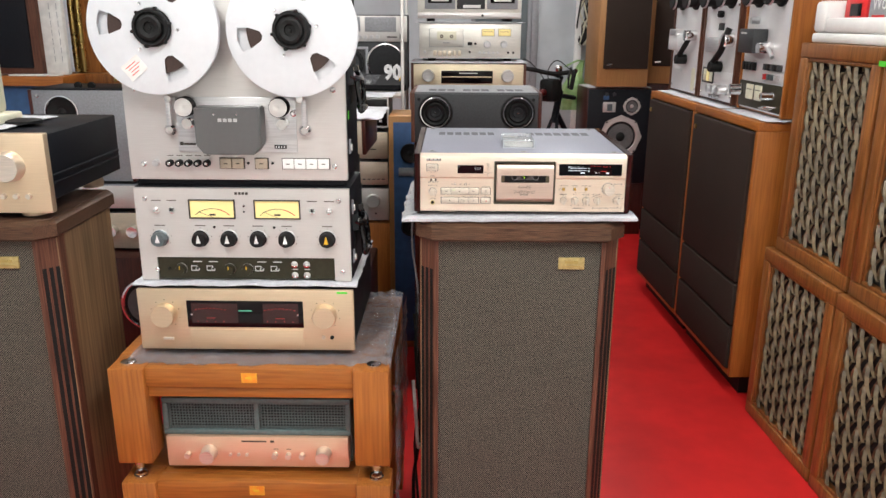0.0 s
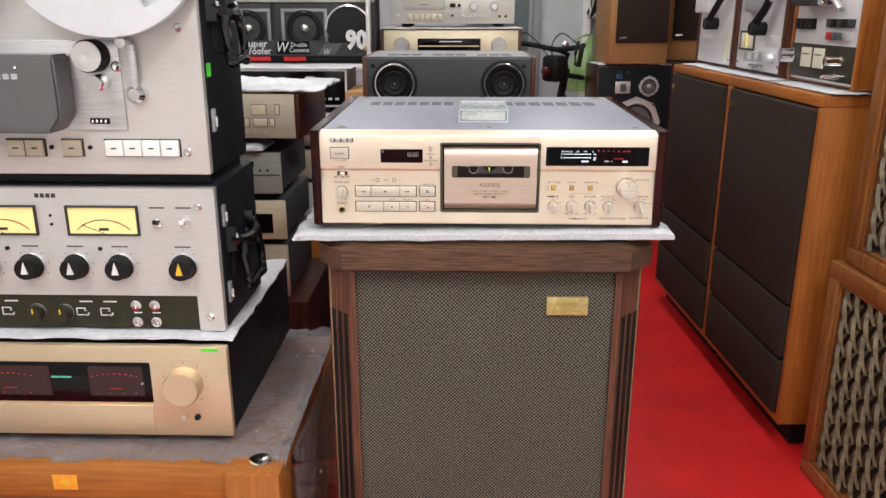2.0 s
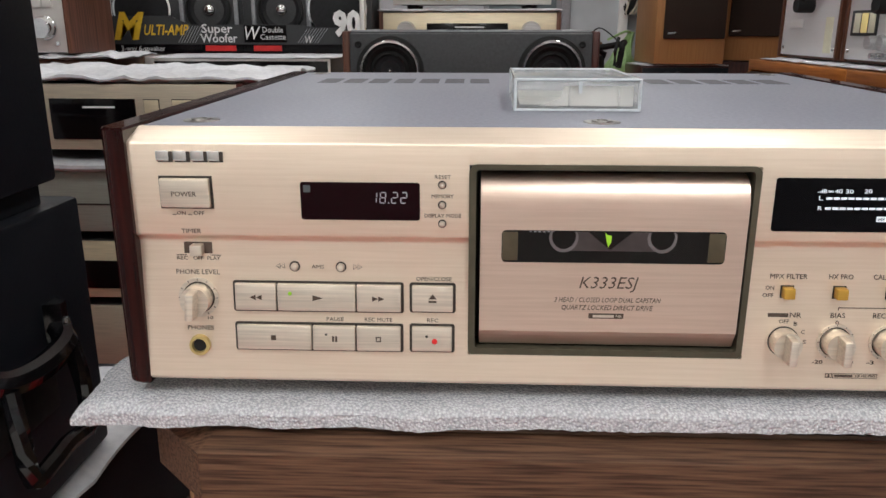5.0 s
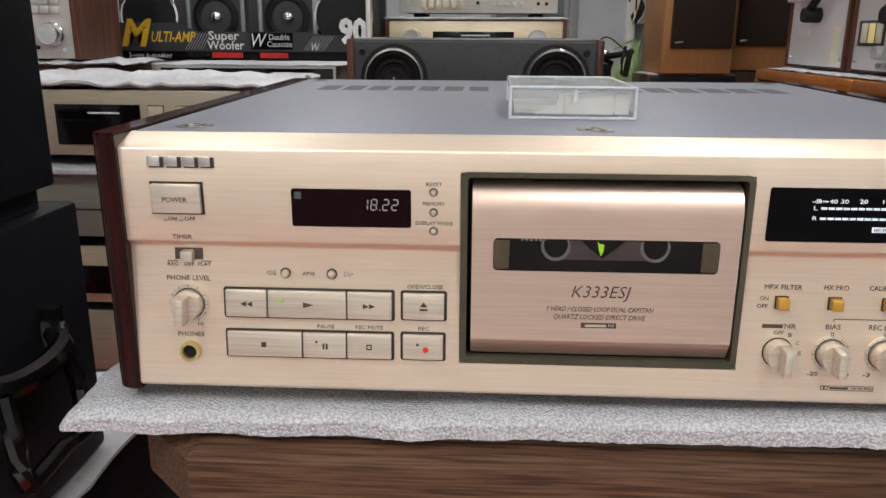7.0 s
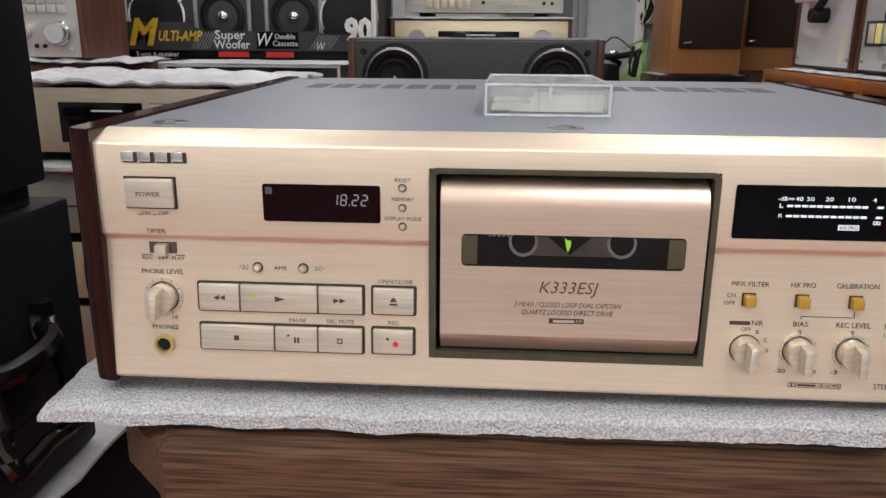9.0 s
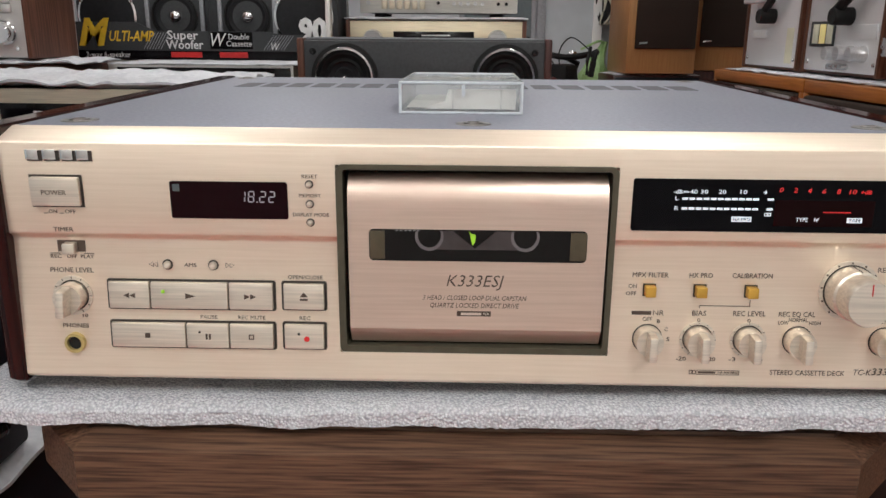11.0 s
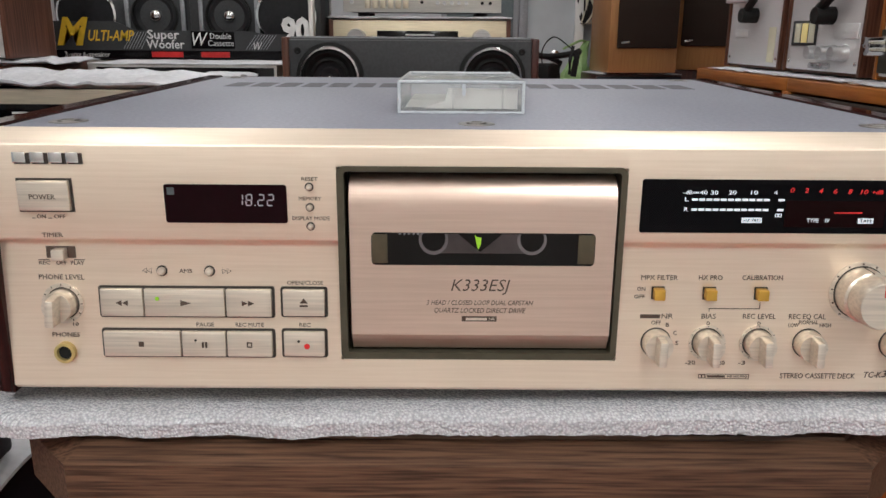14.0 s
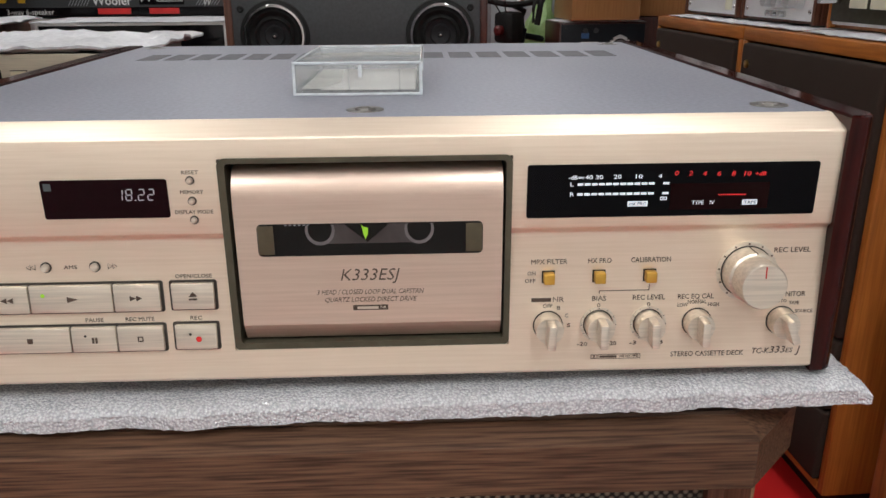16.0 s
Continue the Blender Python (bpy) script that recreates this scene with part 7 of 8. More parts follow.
def small_reel_deck(m, w, h, style):
    """Reel deck standing on the cloth cabinets; face at y=0, x from 0 to w."""
    t = thing("small_reel_deck", m, ("silver reel deck with a white head cover in a walnut frame", "silver reel deck with chrome arm and three yellow meters", "silver and black reel deck with two cream meters")[style], "tape recorder", "reel decks")
    part("case", box(B(), 0, w, 0.01, 0.22, 0, h, 0.003), "teak_up" if style == 2 else "walnut_up", t)
    part("face", box(B(), 0.012, w - 0.012, 0.0, 0.012, 0.008, h - 0.012, 0.002), "reel_silver", t)
    for s in (0, 1):
        part("side_rail", box(B(), s * (w - 0.012), s * (w - 0.012) + 0.012, -0.006, 0.012, 0, h, 0.002), "teak_up" if style == 2 else "walnut_up", t)
    for x in (w * 0.27, w * 0.74):
        hb = part("hub", lathe(B(), (x, 0, 0.425), [(0.050, 0), (0.050, 0.008), (0.040, 0.010), (0.038, 0.045), (0.044, 0.048), (0.044, 0.056), (0.02, 0.058), (0, 0.052)], seg=36), "rubber", t)
        part("hub_rim", lathe(B(), (x, -0.046, 0.425), [(0.046, 0), (0.047, 0.004), (0.044, 0.008)], seg=36), "alu", hb)
    if style == 2:
        part("head_cover", box(B(), 0.075, 0.205, -0.055, 0, 0.215, 0.300, 0.004), "slate", t)
        bar(t, 0.12, -0.055, 0.285, 0.05, 0.006, "silver", "maker_mark")
        part("roller_arm", pipe(B(), [(0.23, -0.02, 0.25), (0.30, -0.02, 0.205)], 0.008), "alu", t)
        knob(t, 0.24, 0, 0.235, 0.020, 0.05, "chrome", name="roller")
        knob(t, 0.11, 0, 0.33, 0.012, 0.03, "alu", name="roller")
        for k in range(4):
            button(t, 0.03 + k * 0.028, 0.052 + k * 0.028, 0, 0.150, 0.180, 0.012, "rubber", "key")
        for k in range(5):
            button(t, 0.215 + k * 0.028, 0.237 + k * 0.028, 0, 0.158, 0.180, 0.012, ("slate", "rubber", "slate", "rubber", "slate")[k], "key")
        for k in range(4):
            button(t, 0.225 + k * 0.03, 0.245 + k * 0.03, 0, 0.125, 0.145, 0.014, ("red", "greyblue", "green", "alu")[k] if k != 2 else "greyblue", "key")
        lp = part("meter_panel", box(B(), 0.012, w - 0.012, -0.006, 0.0, 0.015, 0.110, 0.002), "panel_dark", t)
        for x in (0.085, 0.160):
            part("level_meter", box(B(), x, x + 0.060, -0.010, -0.004, 0.045, 0.100, 0.002), "cream", lp)
            part("scale", box(B(), x + 0.01, x + 0.05, -0.0105, -0.009, 0.080, 0.083), "ink", lp)
        for x, z in ((0.030, 0.082), (0.036, 0.066), (0.315, 0.072)):
            knob(lp, x, -0.006, z, 0.013, 0.045, "chrome", skirt=0.015)
        for k in range(4):
            part("lever", pipe(B(), [(0.270 + k * 0.022, -0.004, 0.034), (0.268 + k * 0.022, -0.034, 0.026)], 0.0035, 8), "chrome", lp)
    elif style == 1:
        part("head_arm", pipe(B(), curve_points([(0.335, -0.02, 0.30), (0.33, -0.032, 0.262), (0.305, -0.034, 0.215), (0.225, -0.035, 0.160)], 4), 0.013), "rubber", t)
        knob(t, 0.23, 0, 0.145, 0.022, 0.05, "rubber", name="pinch_roller")
        knob(t, 0.325, 0, 0.255, 0.028, 0.04, "chrome", name="roller")
        part("head_block", box(B(), 0.10, 0.24, -0.025, 0, 0.200, 0.262, 0.004), "alu", t)
        knob(t, 0.20, 0, 0.355, 0.014, 0.02, "rubber", name="roller")
        part("name_plate", box(B(), 0.17, 0.23, -0.003, 0, 0.290, 0.320, 0.001), "slate", t)
        mp = part("meter_panel", box(B(), 0.035, 0.165, -0.004, 0.0, 0.070, 0.135, 0.002), "slate", t)
        for k in range(3):
            part("level_meter", box(B(), 0.055 + k * 0.037, 0.083 + k * 0.037, -0.007, -0.003, 0.078, 0.128, 0.001), "cream" if k != 1 else "vu", mp)
        part("counter_panel", box(B(), 0.25, 0.36, -0.003, 0, 0.090, 0.125, 0.001), "reel_silver", t)
        for k in range(3):
            knob(t, 0.195 + k * 0.058, 0, 0.055, 0.017, 0.04, "alu", skirt=0.020)
        for k in range(3):
            knob(t, 0.18 + k * 0.03, 0, 0.022, 0.008, 0.02, "chrome", name="switch", seg=14)
        for x, z in ((0.03, 0.03), (0.03, 0.39), (w - 0.03, 0.39), (w - 0.03, 0.03)):
            screw(t, x, 0, z, 0.006)
    else:
        part("head_cover", box(B(), 0.06, 0.20, -0.045, 0, 0.195, 0.270, 0.005), "reel_silver", t)
        part("cover_top", box(B(), 0.08, 0.18, -0.050, -0.01, 0.262, 0.290, 0.003), "alu", t)
        part("head_arm", pipe(B(), curve_points([(0.305, -0.02, 0.265), (0.29, -0.032, 0.235), (0.20, -0.035, 0.165)], 4), 0.012), "rubber", t)
        knob(t, 0.20, 0, 0.155, 0.022, 0.05, "rubber", name="pinch_roller")
        knob(t, 0.30, 0, 0.265, 0.024, 0.05, "chrome", name="roller")
        part("counter_panel", box(B(), 0.06, 0.16, -0.003, 0, 0.090, 0.115, 0.001), "reel_silver", t)
        for k in range(4):
            bar(t, 0.075 + k * 0.02, -0.003, 0.102, 0.01, 0.012, "white")
        part("note", box(B(), 0.30, 0.345, -0.001, 0.0, 0.02, 0.12), "cream", t, "yellowed paper strip")
        for x, z in ((0.03, 0.03), (w - 0.03, 0.03)):
            screw(t, x, 0, z, 0.006)
    return t


for s, st in ((0.385, 2), (0.830, 1), (1.245, 0)):
    x, y, _ = along(s, 0.075)
    small_reel_deck(pose(x, y, 1.0125, 0, 0, ROW), 0.39, 0.62, st)
    x, y, _ = along(s, 0.02)
    sheet("foam_sheet", -0.01, 0.40, 0.0, 0.16, 0, 0.006, 0.005, pose(x, y, 1.002, 0, 0, ROW), seed=50 + st, label="white packing foam sheet on the teak cabinet under a reel deck", nx=18, ny=8)

# ---- speakers at the back ----
def studio_speaker(m):
    t = thing("studio_speaker", m, "black-fronted studio speaker with a pale framed woofer", "loudspeaker")
    w, h = 0.2075, 0.62
    part("cabinet", box(B(), -w, w, 0.004, 0.30, 0, h, 0.003), "darkred", t)
    part("baffle", box(B(), -w + 0.006, w - 0.006, -0.002, 0.006, 0.006, h - 0.006, 0.001), "black", t)
    for (x, z, r, cn) in ((0.02, h - 0.308, 0.128, "grey_cone"), (0.083, h - 0.112, 0.053, "grey_cone")):
        part("driver_frame", lathe(B(), (x, -0.001, z), [(r * 1.10, 0), (r * 1.10, 0.006), (r * 0.84, 0.006), (r * 0.84, 0)], seg=8), "silver", t)
        driver(t, x, -0.004, z, r * 0.87, "silver", cn, "rubber" if r > 0.1 else "silver")
        for a in (45, 135, 225, 315):
            screw(t, x + r * 1.04 * math.cos(radians(a)), -0.008, z + r * 1.04 * math.sin(radians(a)), 0.006, "rubber")
    part("tone_plate", box(B(), -0.105, -0.022, -0.006, -0.001, h - 0.150, h - 0.085, 0.001), "silver", t)
    part("tone_window", box(B(), -0.078, -0.045, -0.008, -0.005, h - 0.140, h - 0.098), "greyblue", t)
    part("blue_plate", box(B(), -0.105, -0.068, -0.005, -0.001, h - 0.070, h - 0.045, 0.001), "blue", t)
    for x in (-0.085, -0.035):
        knob(t, x, -0.002, h - 0.035, 0.012, 0.006, "slate", name="control", seg=16)
    for x in (-w + 0.03, w - 0.03):
        screw(t, x, -0.002, h - 0.025, 0.005, "rubber")
    return t


def oak_speaker(m):
    t = thing("oak_speaker", m, "honey oak floor speaker with a dark brown cloth grille", "loudspeaker", "oak speakers")
    w, h = 0.162, 0.66
    part("cabinet", box(B(), -w, w, 0.0, 0.34, 0, h, 0.004), "oak", t)
    g = part("grille", box(B(), -w + 0.034, w - 0.008, -0.018, 0.0, 0.112, h - 0.01, 0.006), "brown_cloth", t)
    part("maker_mark", prism(B(), [(-w + 0.05, 0.132), (-w + 0.088, 0.136), (-w + 0.09, 0.144), (-w + 0.052, 0.141)], -0.020, -0.017), "chrome", g)
    return t


bx = thing("speaker_stand", pose(0.918, 3.42, FLOOR, 0, 0, 4), "plain dark wooden stand under the studio speaker", "stand")
part("body", box(B(), -0.2, 0.2, 0, 0.30, 0, 0.351, 0.004), "darkred", bx)
studio_speaker(pose(0.918, 3.40, FLOOR + 0.351, 0, 0, 4))
sheet("foam_sheet", -0.205, 0.205, 0.0, 0.28, 0, 0.006, 0.003, pose(0.918, 3.40, 0.928, 0, 0, 4), seed=61, label="white foam sheet between stacked speakers", nx=18, ny=8)
oak_speaker(pose(0.918, 3.36, 0.939, 0, 0, 4))
bx = thing("speaker_stand", pose(1.30, 3.55, FLOOR), "plain dark wooden stand under the second oak speaker", "stand")
part("body", box(B(), -0.2, 0.2, 0, 0.30, 0, 0.99, 0.004), "darkred", bx)
oak_speaker(pose(1.27, 3.52, 0.948, 0, 0, -14))

# ---- back wall: door, bicycle, bag, cables ----
dt = thing("door_1", pose(0.60, Y1 - 0.02, FLOOR), "pale grey steel door with a round knob", "door", kind="structure")
part("leaf", box(B(), -0.13, 0.14, -0.02, 0.0, 0.0, 2.05, 0.003), "wall", dt)
part("door_frame", box(B(), 0.14, 0.19, -0.05, 0.0, 0, 2.12, 0.004), "white", dt)
part("door_frame", box(B(), -0.18, -0.13, -0.05, 0.0, 0, 2.12, 0.004), "silvergrey", dt)
k = part("door_knob", lathe(B(), (0.03, -0.02, 1.045), [(0.024, 0), (0.024, 0.004), (0.010, 0.008), (0.010, 0.03), (0.026, 0.042), (0.026, 0.055), (0.015, 0.062), (0, 0.062)], seg=28), "chrome", dt)
gw = thing("window_1", pose(0.20, Y1 - 0.01, FLOOR), "greenish frosted glass side panel beside the door", "window", kind="structure")
part("window_frame", frame_ring(B(), -0.22, 0.22, 0.0, 2.1, 0.03, -0.04, 0.0, 0.003), "silvergrey", gw)
part("pane", box(B(), -0.19, 0.19, -0.025, -0.018, 0.03, 2.07), "greyblue", gw)


def bicycle(m):
    """Parked bicycle seen from the front; the front wheel at y=0, the frame runs to +y."""
    t = thing("bicycle", m, "black road bicycle with a red lamp leaning by the door", "bicycle")
    wl = part("front_wheel", B(), "rubber", t)
    R = 0.33
    tor = pipe(B(), [(0, R * math.cos(a), R + R * math.sin(a)) for a in [2 * math.pi * k / 40 for k in range(41)]], 0.013, 8)
    part("tyre", tor, "rubber", wl)
    part("rim", pipe(B(), [(0, (R - 0.02) * math.cos(a), R + (R - 0.02) * math.sin(a)) for a in [2 * math.pi * k / 40 for k in range(41)]], 0.008, 6), "alu", wl)
    for k in range(16):
        a = 2 * math.pi * k / 16
        part("spoke", pipe(B(), [(0.01, 0, R), (0, (R - 0.02) * math.cos(a), R + (R - 0.02) * math.sin(a))], 0.0012, 4), "alu", wl)
    part("axle", pipe(B(), [(-0.05, 0, R), (0.05, 0, R)], 0.012), "alu", wl)
    for s in (-1, 1):
        part("fork_blade", pipe(B(), [(s * 0.045, 0, R), (s * 0.045, 0.08, 0.60), (s * 0.02, 0.12, 0.72)], 0.012), "black", t)
    part("head_tube", pipe(B(), [(0, 0.11, 0.70), (0, 0.17, 0.90)], 0.022), "black", t)
    part("stem", pipe(B(), [(0, 0.17, 0.90), (0, 0.18, 0.98), (0, 0.08, 1.01)], 0.014), "black", t)
    hb = part("handlebar", pipe(B(), curve_points([(-0.20, -0.01, 0.93), (-0.21, 0.0, 1.03), (-0.16, 0.07, 1.03), (0, 0.08, 1.01), (0.16, 0.07, 1.03), (0.21, 0.0, 1.03), (0.20, -0.01, 0.93)], 5), 0.014), "rubber", t)
    for s in (-1, 1):
        part("brake_lever", pipe(B(), [(s * 0.20, -0.02, 1.06), (s * 0.205, -0.05, 1.0), (s * 0.20, -0.04, 0.94)], 0.008), "rubber", hb)
        part("brake_cable", pipe(B(), curve_points([(s * 0.19, -0.02, 1.05), (s * 0.12, -0.06, 1.10), (s * 0.03, -0.02, 1.02), (0, 0.1, 0.86)], 5), 0.003, 6), "rubber", hb)
    part("bag", box(B(), -0.05, 0.06, 0.0, 0.10, 0.84, 0.98, 0.02), "rubber", t)
    part("lamp", lathe(B(), (0.0, -0.01, 0.90), [(0.022, 0), (0.022, 0.025), (0.012, 0.032), (0, 0.032)], seg=16), "lamp_red", t)
    part("down_tube", pipe(B(), [(0, 0.14, 0.76), (0, 0.55, 0.30)], 0.018), "black", t)
    part("top_tube", pipe(B(), [(0, 0.16, 0.87), (0, 0.62, 0.80)], 0.015), "black", t)
    return t


bicycle(pose(0.45, 3.50, FLOOR, 0, 0, -42) @ Matrix.Diagonal((1.04, 1.04, 1.04, 1)))
bag = B()
for j in range(15):
    v = j / 14
    for i in range(24):
        a = 2 * math.pi * i / 24
        r = (0.015 + 0.062 * math.sin(min(1.0, v * 1.15) * math.pi * 0.62) ** 1.5) * (1 + 0.35 * noise.noise(Vector((math.cos(a) * 2.2, math.sin(a) * 2.2, v * 5))))
        bag.verts.new((r * math.cos(a) + 0.07 * (1 - v) ** 2, r * 0.7 * math.sin(a), 0.33 * (1 - v)))
bag.verts.ensure_lookup_table()
for j in range(14):
    for i in range(24):
        k = (i + 1) % 24
        bag.faces.new([bag.verts[q] for q in (j * 24 + i, j * 24 + k, (j + 1) * 24 + k, (j + 1) * 24 + i)])
bag.faces.new([bag.verts[14 * 24 + i] for i in range(24)])
gb = thing("green_bag", pose(0.665, 3.80, 0.75), "crumpled green plastic bag hanging from the handlebar", "bag")
part("film", bag, "green_bag", gb)
part("strap", pipe(B(), curve_points([(0.07, 0, 0.32), (0.03, -0.03, 0.33), (-0.06, -0.06, 0.29)], 4), 0.006), "green_bag", gb)
cb = thing("cable_bundle", pose(0.80, Y1 - 0.06, 1.02), "bundle of black and cream cables hanging on the wall", "cables")
for k in range(9):
    rnd = random.Random(70 + k)
    pts = [(rnd.uniform(-0.03, 0.03), rnd.uniform(-0.03, 0.02), 1.0)] + [(rnd.uniform(-0.05, 0.06), rnd.uniform(-0.05, 0.02), 0.8 - 0.14 * j) for j in range(5)] + [(rnd.uniform(-0.03, 0.03), -0.02, 0.15), (rnd.uniform(-0.02, 0.05), -0.02, 0.3)]
    part("cable", pipe(B(), curve_points(pts, 4), 0.006, 6), "cream" if k % 3 == 0 else "rubber", cb)
part("hook", pipe(B(), [(0, 0.06, 1.0), (0, -0.03, 1.0), (0, -0.03, 1.03)], 0.005), "alu", cb)

# ---- left background ----
t = component(pose(-1.52, 1.2, 0.75), 0.34, 0.335, 0.25, "silvergrey", "black", "grey speaker with a ringed driver on stacked units", "loudspeaker", "grey_speaker", sides="darkred", feet=False)
driver(t, -0.065, 0, 0.255, 0.062, "chrome", "rubber", "rubber")
screw(t, -0.150, 0, 0.315, 0.007)
part("top_plate", box(B(), -0.168, 0.168, 0.004, 0.25, 0.335, 0.341, 0.001), "black", t)
for x in (-0.02, 0.03):
    knob(t, x, 0.06, 0.348, 0.014, 0.01, "rubber", name="top_knob", seg=16)
t = component(pose(-1.48, 1.16, 0.655), 0.42, 0.085, 0.28, "silver", "silvergrey", "silver deck with small black sockets", "tape deck", "tape_deck")
for x in (0.15, 0.165):
    for z in (0.03, 0.05):
        knob(t, x, 0, z, 0.005, 0.003, "rubber", name="socket", seg=12)
t = component(pose(-1.47, 1.14, 0.505), 0.43, 0.135, 0.30, "beige_metal", "slate", "grey amplifier with chrome knobs", "amplifier", "amplifier")
for x in (-0.1, 0.05, 0.13):
    knob(t, x, 0, 0.07, 0.022, 0.03, "chrome")
t = thing("low_speaker", pose(-1.42, 1.05, FLOOR), "dark speaker with a round chrome-ringed woofer on the floor", "loudspeaker")
part("cabinet", box(B(), -0.28, 0.28, 0.0, 0.36, 0, 0.54, 0.004), "darkred", t)
driver(t, 0.14, 0.0, 0.36, 0.10, "chrome", "grey_cone", "chrome")

ck = thing("ornate_clock", pose(-1.62, 1.80, FLOOR), "brown wooden clock case with gilded ornament", "clock")
part("case", box(B(), -0.17, 0.22, 0.0, 0.22, 0.0, 1.75, 0.006), "lacquer", ck)
part("ledge", box(B(), -0.20, 0.24, -0.05, 0.02, 1.10, 1.155, 0.006), "lacquer", ck)
for x in (-0.165, -0.135):
    part("gilt_column", pipe(B(), [(x, -0.012, 1.16), (x, -0.012, 1.74)], 0.013, 12), "brass", ck)
for x, z, r in ((0.045, 1.47, 0.115), (0.075, 1.265, 0.055)):
    part("gilt_ring", pipe(B(), [(x + r * math.cos(a) * (1 + 0.03 * math.sin(9 * a)), -0.006, z + r * math.sin(a) * (1 + 0.03 * math.sin(9 * a))) for a in [2 * math.pi * q / 60 for q in range(61)]], 0.010, 8), "brass", ck)
    part("dial", lathe(B(), (x, -0.001, z), [(r * 0.95, 0), (r * 0.9, 0.003), (0, 0.003)], seg=40), "brass" if r > 0.1 else "rubber", ck)
for dx in (-0.05, -0.025, 0.0, 0.025, 0.05):
    part("gilt_leaf", lathe(B(), (0.06 + dx, -0.05, 1.128), [(0.014 - abs(dx) * 0.12, 0), (0.010 - abs(dx) * 0.1, 0.006), (0, 0.008)], seg=14), "brass", ck)
sp = thing("tall_speaker", pose(-1.940, 1.60, FLOOR), "tall dark speaker with black grille in a brown frame", "loudspeaker")
part("cabinet", box(B(), -0.12, 0.10, 0.0, 0.24, 1.16, 1.85, 0.004), "walnut_up", sp)
part("grille", box(B(), -0.095, 0.065, -0.008, 0.004, 1.185, 1.82, 0.004), "black", sp)
sh = thing("wall_shelf", pose(-1.90, 1.58, FLOOR), "orange wooden shelf board on a blue chest", "shelf")
part("board", box(B(), -0.25, 0.16, -0.03, 0.25, 1.115, 1.155, 0.003), "teak", sh)
part("chest", box(B(), -0.23, 0.15, 0.0, 0.24, 0.0, 1.115, 0.004), "blue", sh)
pp = thing("card_folder", pose(-1.795, 1.63, FLOOR + 1.157), "upright cream card folder with faint lines of writing", "folder")
part("card", box(B(), -0.055, 0.045, 0.0, 0.03, 0.0, 0.60, 0.002), "paper", pp)
for x in (-0.005, 0.025):
    for q in range(14):
        part("writing", box(B(), x, x + 0.002, -0.001, 0.001, 0.05 + q * 0.035, 0.075 + q * 0.035), "silvergrey", pp)
solid("paper_sheet", box(B(), -0.10, 0.10, -0.03, 0.02, 0, 0.006, 0.001), "paper", pose(-1.86, 1.58, FLOOR + 1.1555), "white paper sheet on the shelf edge", "paper")
t = component(pose(-1.14, 1.45, 1.048), 0.28, 0.42, 0.22, "silver", "walnut_up", "silver tape deck with keys and round knobs in walnut sides", "tape deck", "upright_tape_deck", sides="walnut_up", feet=False)
for row in range(2):
    for kx in range(5):
        button(t, 0.0 + kx * 0.024, 0.021 + kx * 0.024, 0, 0.10 + row * 0.02, 0.117 + row * 0.02, 0.006, "silver", "key")
knob(t, 0.095, 0, 0.055, 0.024, 0.03, "chrome", skirt=0.027)
knob(t, 0.01, 0, 0.055, 0.018, 0.02, "chrome")
knob(t, 0.06, 0, 0.24, 0.035, 0.04, "chrome", name="roller")
part("head_cover", box(B(), -0.06, 0.06, -0.04, 0, 0.18, 0.24, 0.006), "silver", t)
for x, z in ((0.12, 0.02), (0.055, 0.025), (0.035, 0.025), (0.125, 0.15)):
    knob(t, x, 0, z, 0.005, 0.004, "rubber" if z == 0.025 else "chrome", name="screw", seg=12)
solid("storage_box", box(B(), -0.20, 0.20, 0, 0.26, 0, 1.08, 0.005), "walnut_up", pose(-1.13, 1.45, FLOOR), "brown wooden box under the upright tape deck", "box")
sheet("foam_sheet", -0.20, 0.20, -0.02, 0.22, 0, 0.009, 0.012, pose(-1.08, 1.45, 1.034), seed=81, label="rumpled white foam sheet under the upright deck", nx=20, ny=8)

# cream ornament on the black amplifier
co = thing("cream_ornament", pose(-1.271, 0.13, 1.104), "pale cream moulded pedestal ornament on white foam", "ornament")
part("base", box(B(), -0.10, 0.10, -0.06, 0.06, 0.0, 0.022, 0.006), "cream", co)
part("column", box(B(), -0.085, 0.075, -0.045, 0.045, 0.022, 0.26, 0.010), "cream", co)
part("ring", lathe(B(), (0.125, 0.01, 0.0), [(0, 0), (0.04, 0), (0.04, 0.006), (0.03, 0.008), (0, 0.008)], "z", 28), "rubber", co)

# ---- tray and boxes on the lattice speakers ----
x, y, _ = along(-0.165, 0.06)
tr = thing("foam_tray", pose(x, y, FLOOR + 1.320, 0, 0, ROW), "white moulded foam tray holding printed cartons", "foam tray")
part("floor", box(B(), 0.0, 0.44, 0.0, 0.28, 0.0, 0.03, 0.008), "white", tr)
part("end_wall", box(B(), 0.0, 0.07, 0.0, 0.28, 0.03, 0.125, 0.014), "white", tr)
part("front_wall", box(B(), 0.07, 0.44, 0.0, 0.05, 0.03, 0.075, 0.012), "white", tr)
ct = thing("carton", pose(x, y, FLOOR + 1.350, 0, 0, ROW), "red and black printed carton in the foam tray", "carton")
part("box", box(B(), 0.08, 0.20, 0.055, 0.20, 0.0, 0.20, 0.002), "red", ct)
part("print", box(B(), 0.11, 0.17, 0.0535, 0.056, 0.05, 0.085), "gloss", ct)
part("print", box(B(), 0.085, 0.195, 0.0535, 0.056, 0.105, 0.125), "ink", ct)
c2 = thing("carton", pose(x, y, FLOOR + 1.350, 0, 0, ROW), "grey printed carton in the foam tray", "carton")
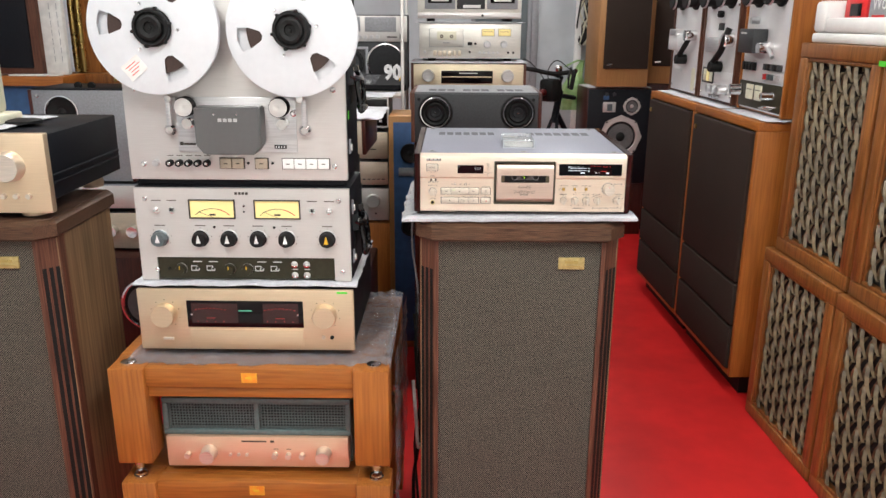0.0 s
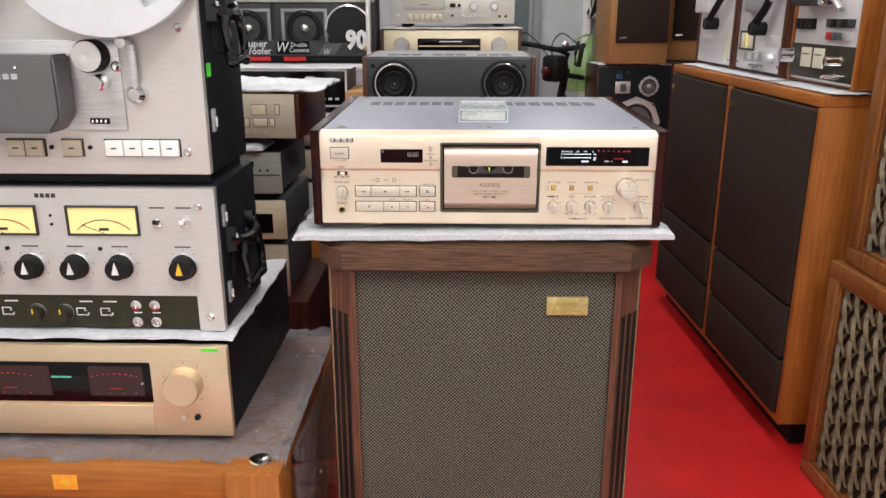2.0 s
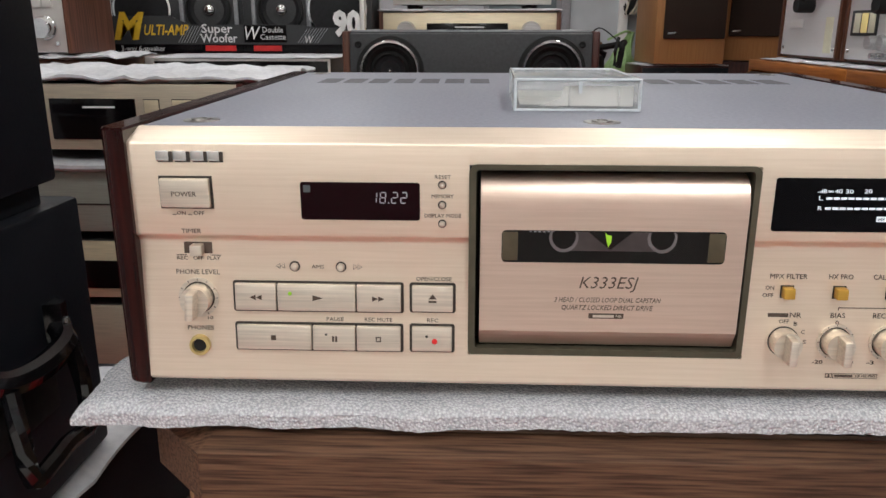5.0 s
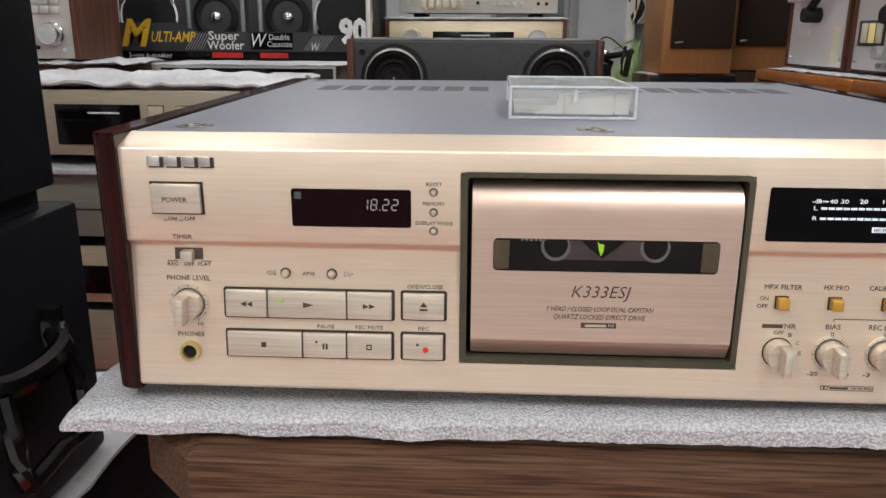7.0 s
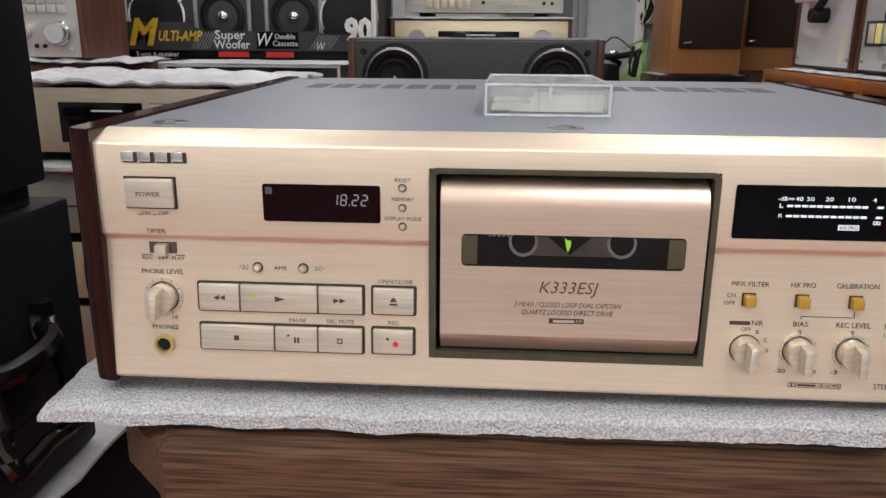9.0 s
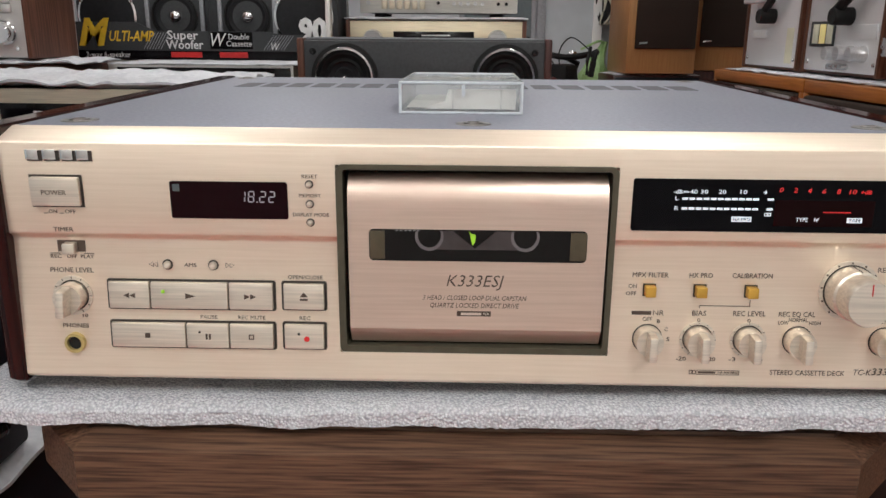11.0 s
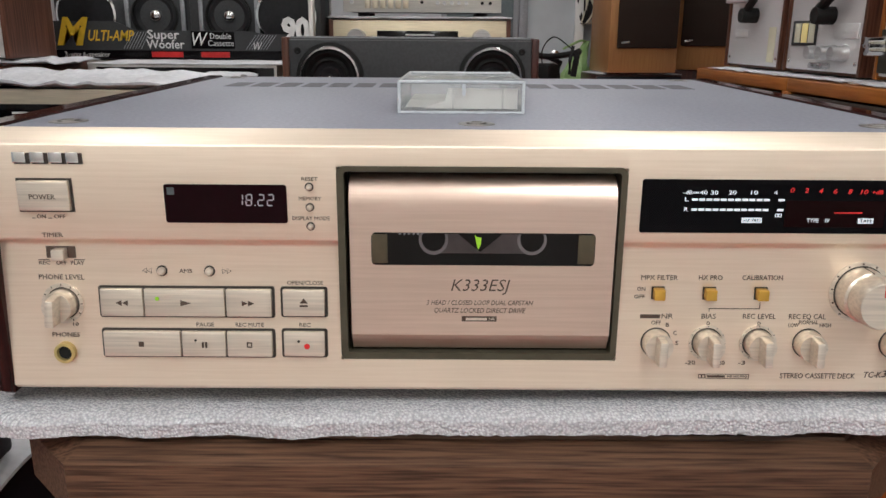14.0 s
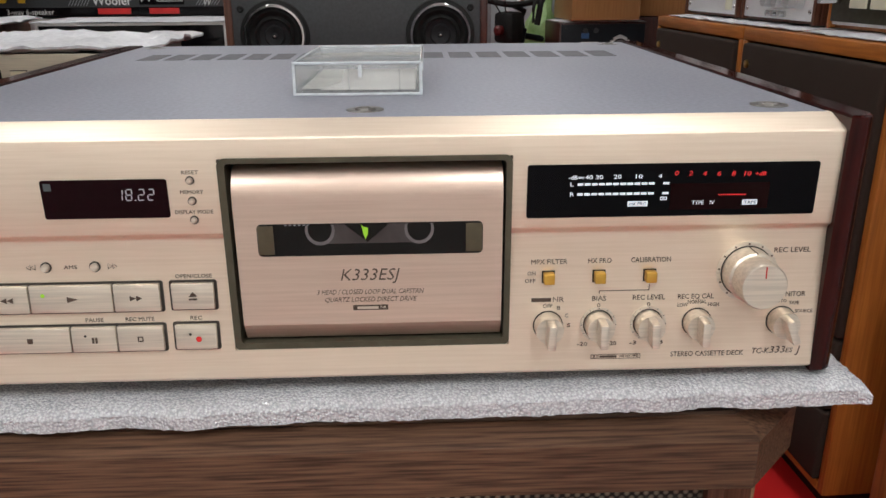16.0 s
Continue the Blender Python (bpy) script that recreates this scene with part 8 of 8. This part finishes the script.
part("box", box(B(), 0.21, 0.40, 0.055, 0.20, 0.0, 0.20, 0.002), "silvergrey", c2)
lettering("Wo", c2, 0.26, 0.0545, 0.085, 0.06, "ink_white", fit=0.07)
part("print", box(B(), 0.23, 0.29, 0.0535, 0.056, 0.035, 0.052), "red", c2)
x, y, _ = along(-0.160, 0.03)
solid("green_sticker", box(B(), 0.0, 0.03, -0.004, 0.0, 0, 0.014), "green", pose(*along(-0.60, 0.040)[:2], FLOOR + 1.27, 0, 0, ROW), "bright green paper sticker on a lattice speaker", "sticker")

# ---- wrap, cables and clutter by the rack ----
def film_wrap(x0, x1, y0, y1, z, m, seed):
    bm = B()
    nx, ny = 90, 60
    rows = []
    for j in range(ny + 1):
        row = []
        for i in range(nx + 1):
            u, v = i / nx, j / ny
            p = Vector((u * 11 + seed, v * 9, seed))
            h = 0.009 * abs(noise.noise(p)) + 0.008 * abs(noise.noise(p * 2.7)) + 0.004 * abs(noise.noise(p * 5.1)) + 0.001
            drop = 0.0
            if v < 0.06:
                drop = (0.06 - v) / 0.06 * (0.010 + 0.012 * noise.noise(Vector((u * 14, seed, 2))))
            row.append(bm.verts.new((x0 + (x1 - x0) * u, y0 + (y1 - y0) * v + 0.012 * noise.noise(Vector((u * 12, v * 2, seed))), z + h - drop)))
        rows.append(row)
    for j in range(ny):
        for i in range(nx):
            bm.faces.new((rows[j][i], rows[j][i + 1], rows[j + 1][i + 1], rows[j + 1][i]))
    ob = solid("stretch_film", bm, "wrap", m, "crumpled clear stretch film on the wooden rack", "film")
    return ob


film_wrap(-0.29, 0.322, 0.030, 0.52, 0.0, pose(-0.612, -0.055, 0.575), 4)
side = B()
rows = []
for j in range(25):
    row = []
    for i in range(21):
        u, v = i / 20, j / 24
        row.append(side.verts.new((0.004 + 0.012 * abs(noise.noise(Vector((u * 7, v * 9, 3.3)))), 0.05 + 0.46 * u, -0.006 - 0.40 * v)))
    rows.append(row)
for j in range(24):
    for i in range(20):
        side.faces.new((rows[j][i], rows[j][i + 1], rows[j + 1][i + 1], rows[j + 1][i]))
solid("stretch_film", side, "wrap", pose(-0.287, -0.055, 0.59), "crumpled clear stretch film hanging at the rack side", "film")
for k, (mt, r, pts) in enumerate((
        ("rubber", 0.005, [(-0.245, 0.45, 0.62), (-0.25, 0.36, 0.45), (-0.235, 0.30, 0.25), (-0.255, 0.28, 0.08), (-0.245, 0.2, -0.03)]),
        ("rubber", 0.004, [(-0.262, 0.50, 0.50), (-0.238, 0.40, 0.30), (-0.258, 0.42, 0.12), (-0.240, 0.3, -0.035)]),
        ("paper", 0.005, [(-0.26, 0.40, 0.33), (-0.248, 0.30, 0.27), (-0.238, 0.22, 0.22), (-0.236, 0.40, 0.15)]),
        ("silvergrey", 0.003, [(-0.25, 0.40, 0.93), (-0.262, 0.42, 0.75), (-0.245, 0.40, 0.60), (-0.25, 0.42, 0.40)]))):
    solid("cable", pipe(B(), curve_points(pts, 6), r, 8), mt, pose(0, 0, 0), ("black power cable hanging behind the speaker", "black signal cable hanging behind the speaker", "white cable looped by the rack", "thin grey wire hanging behind the deck")[k], "cable")
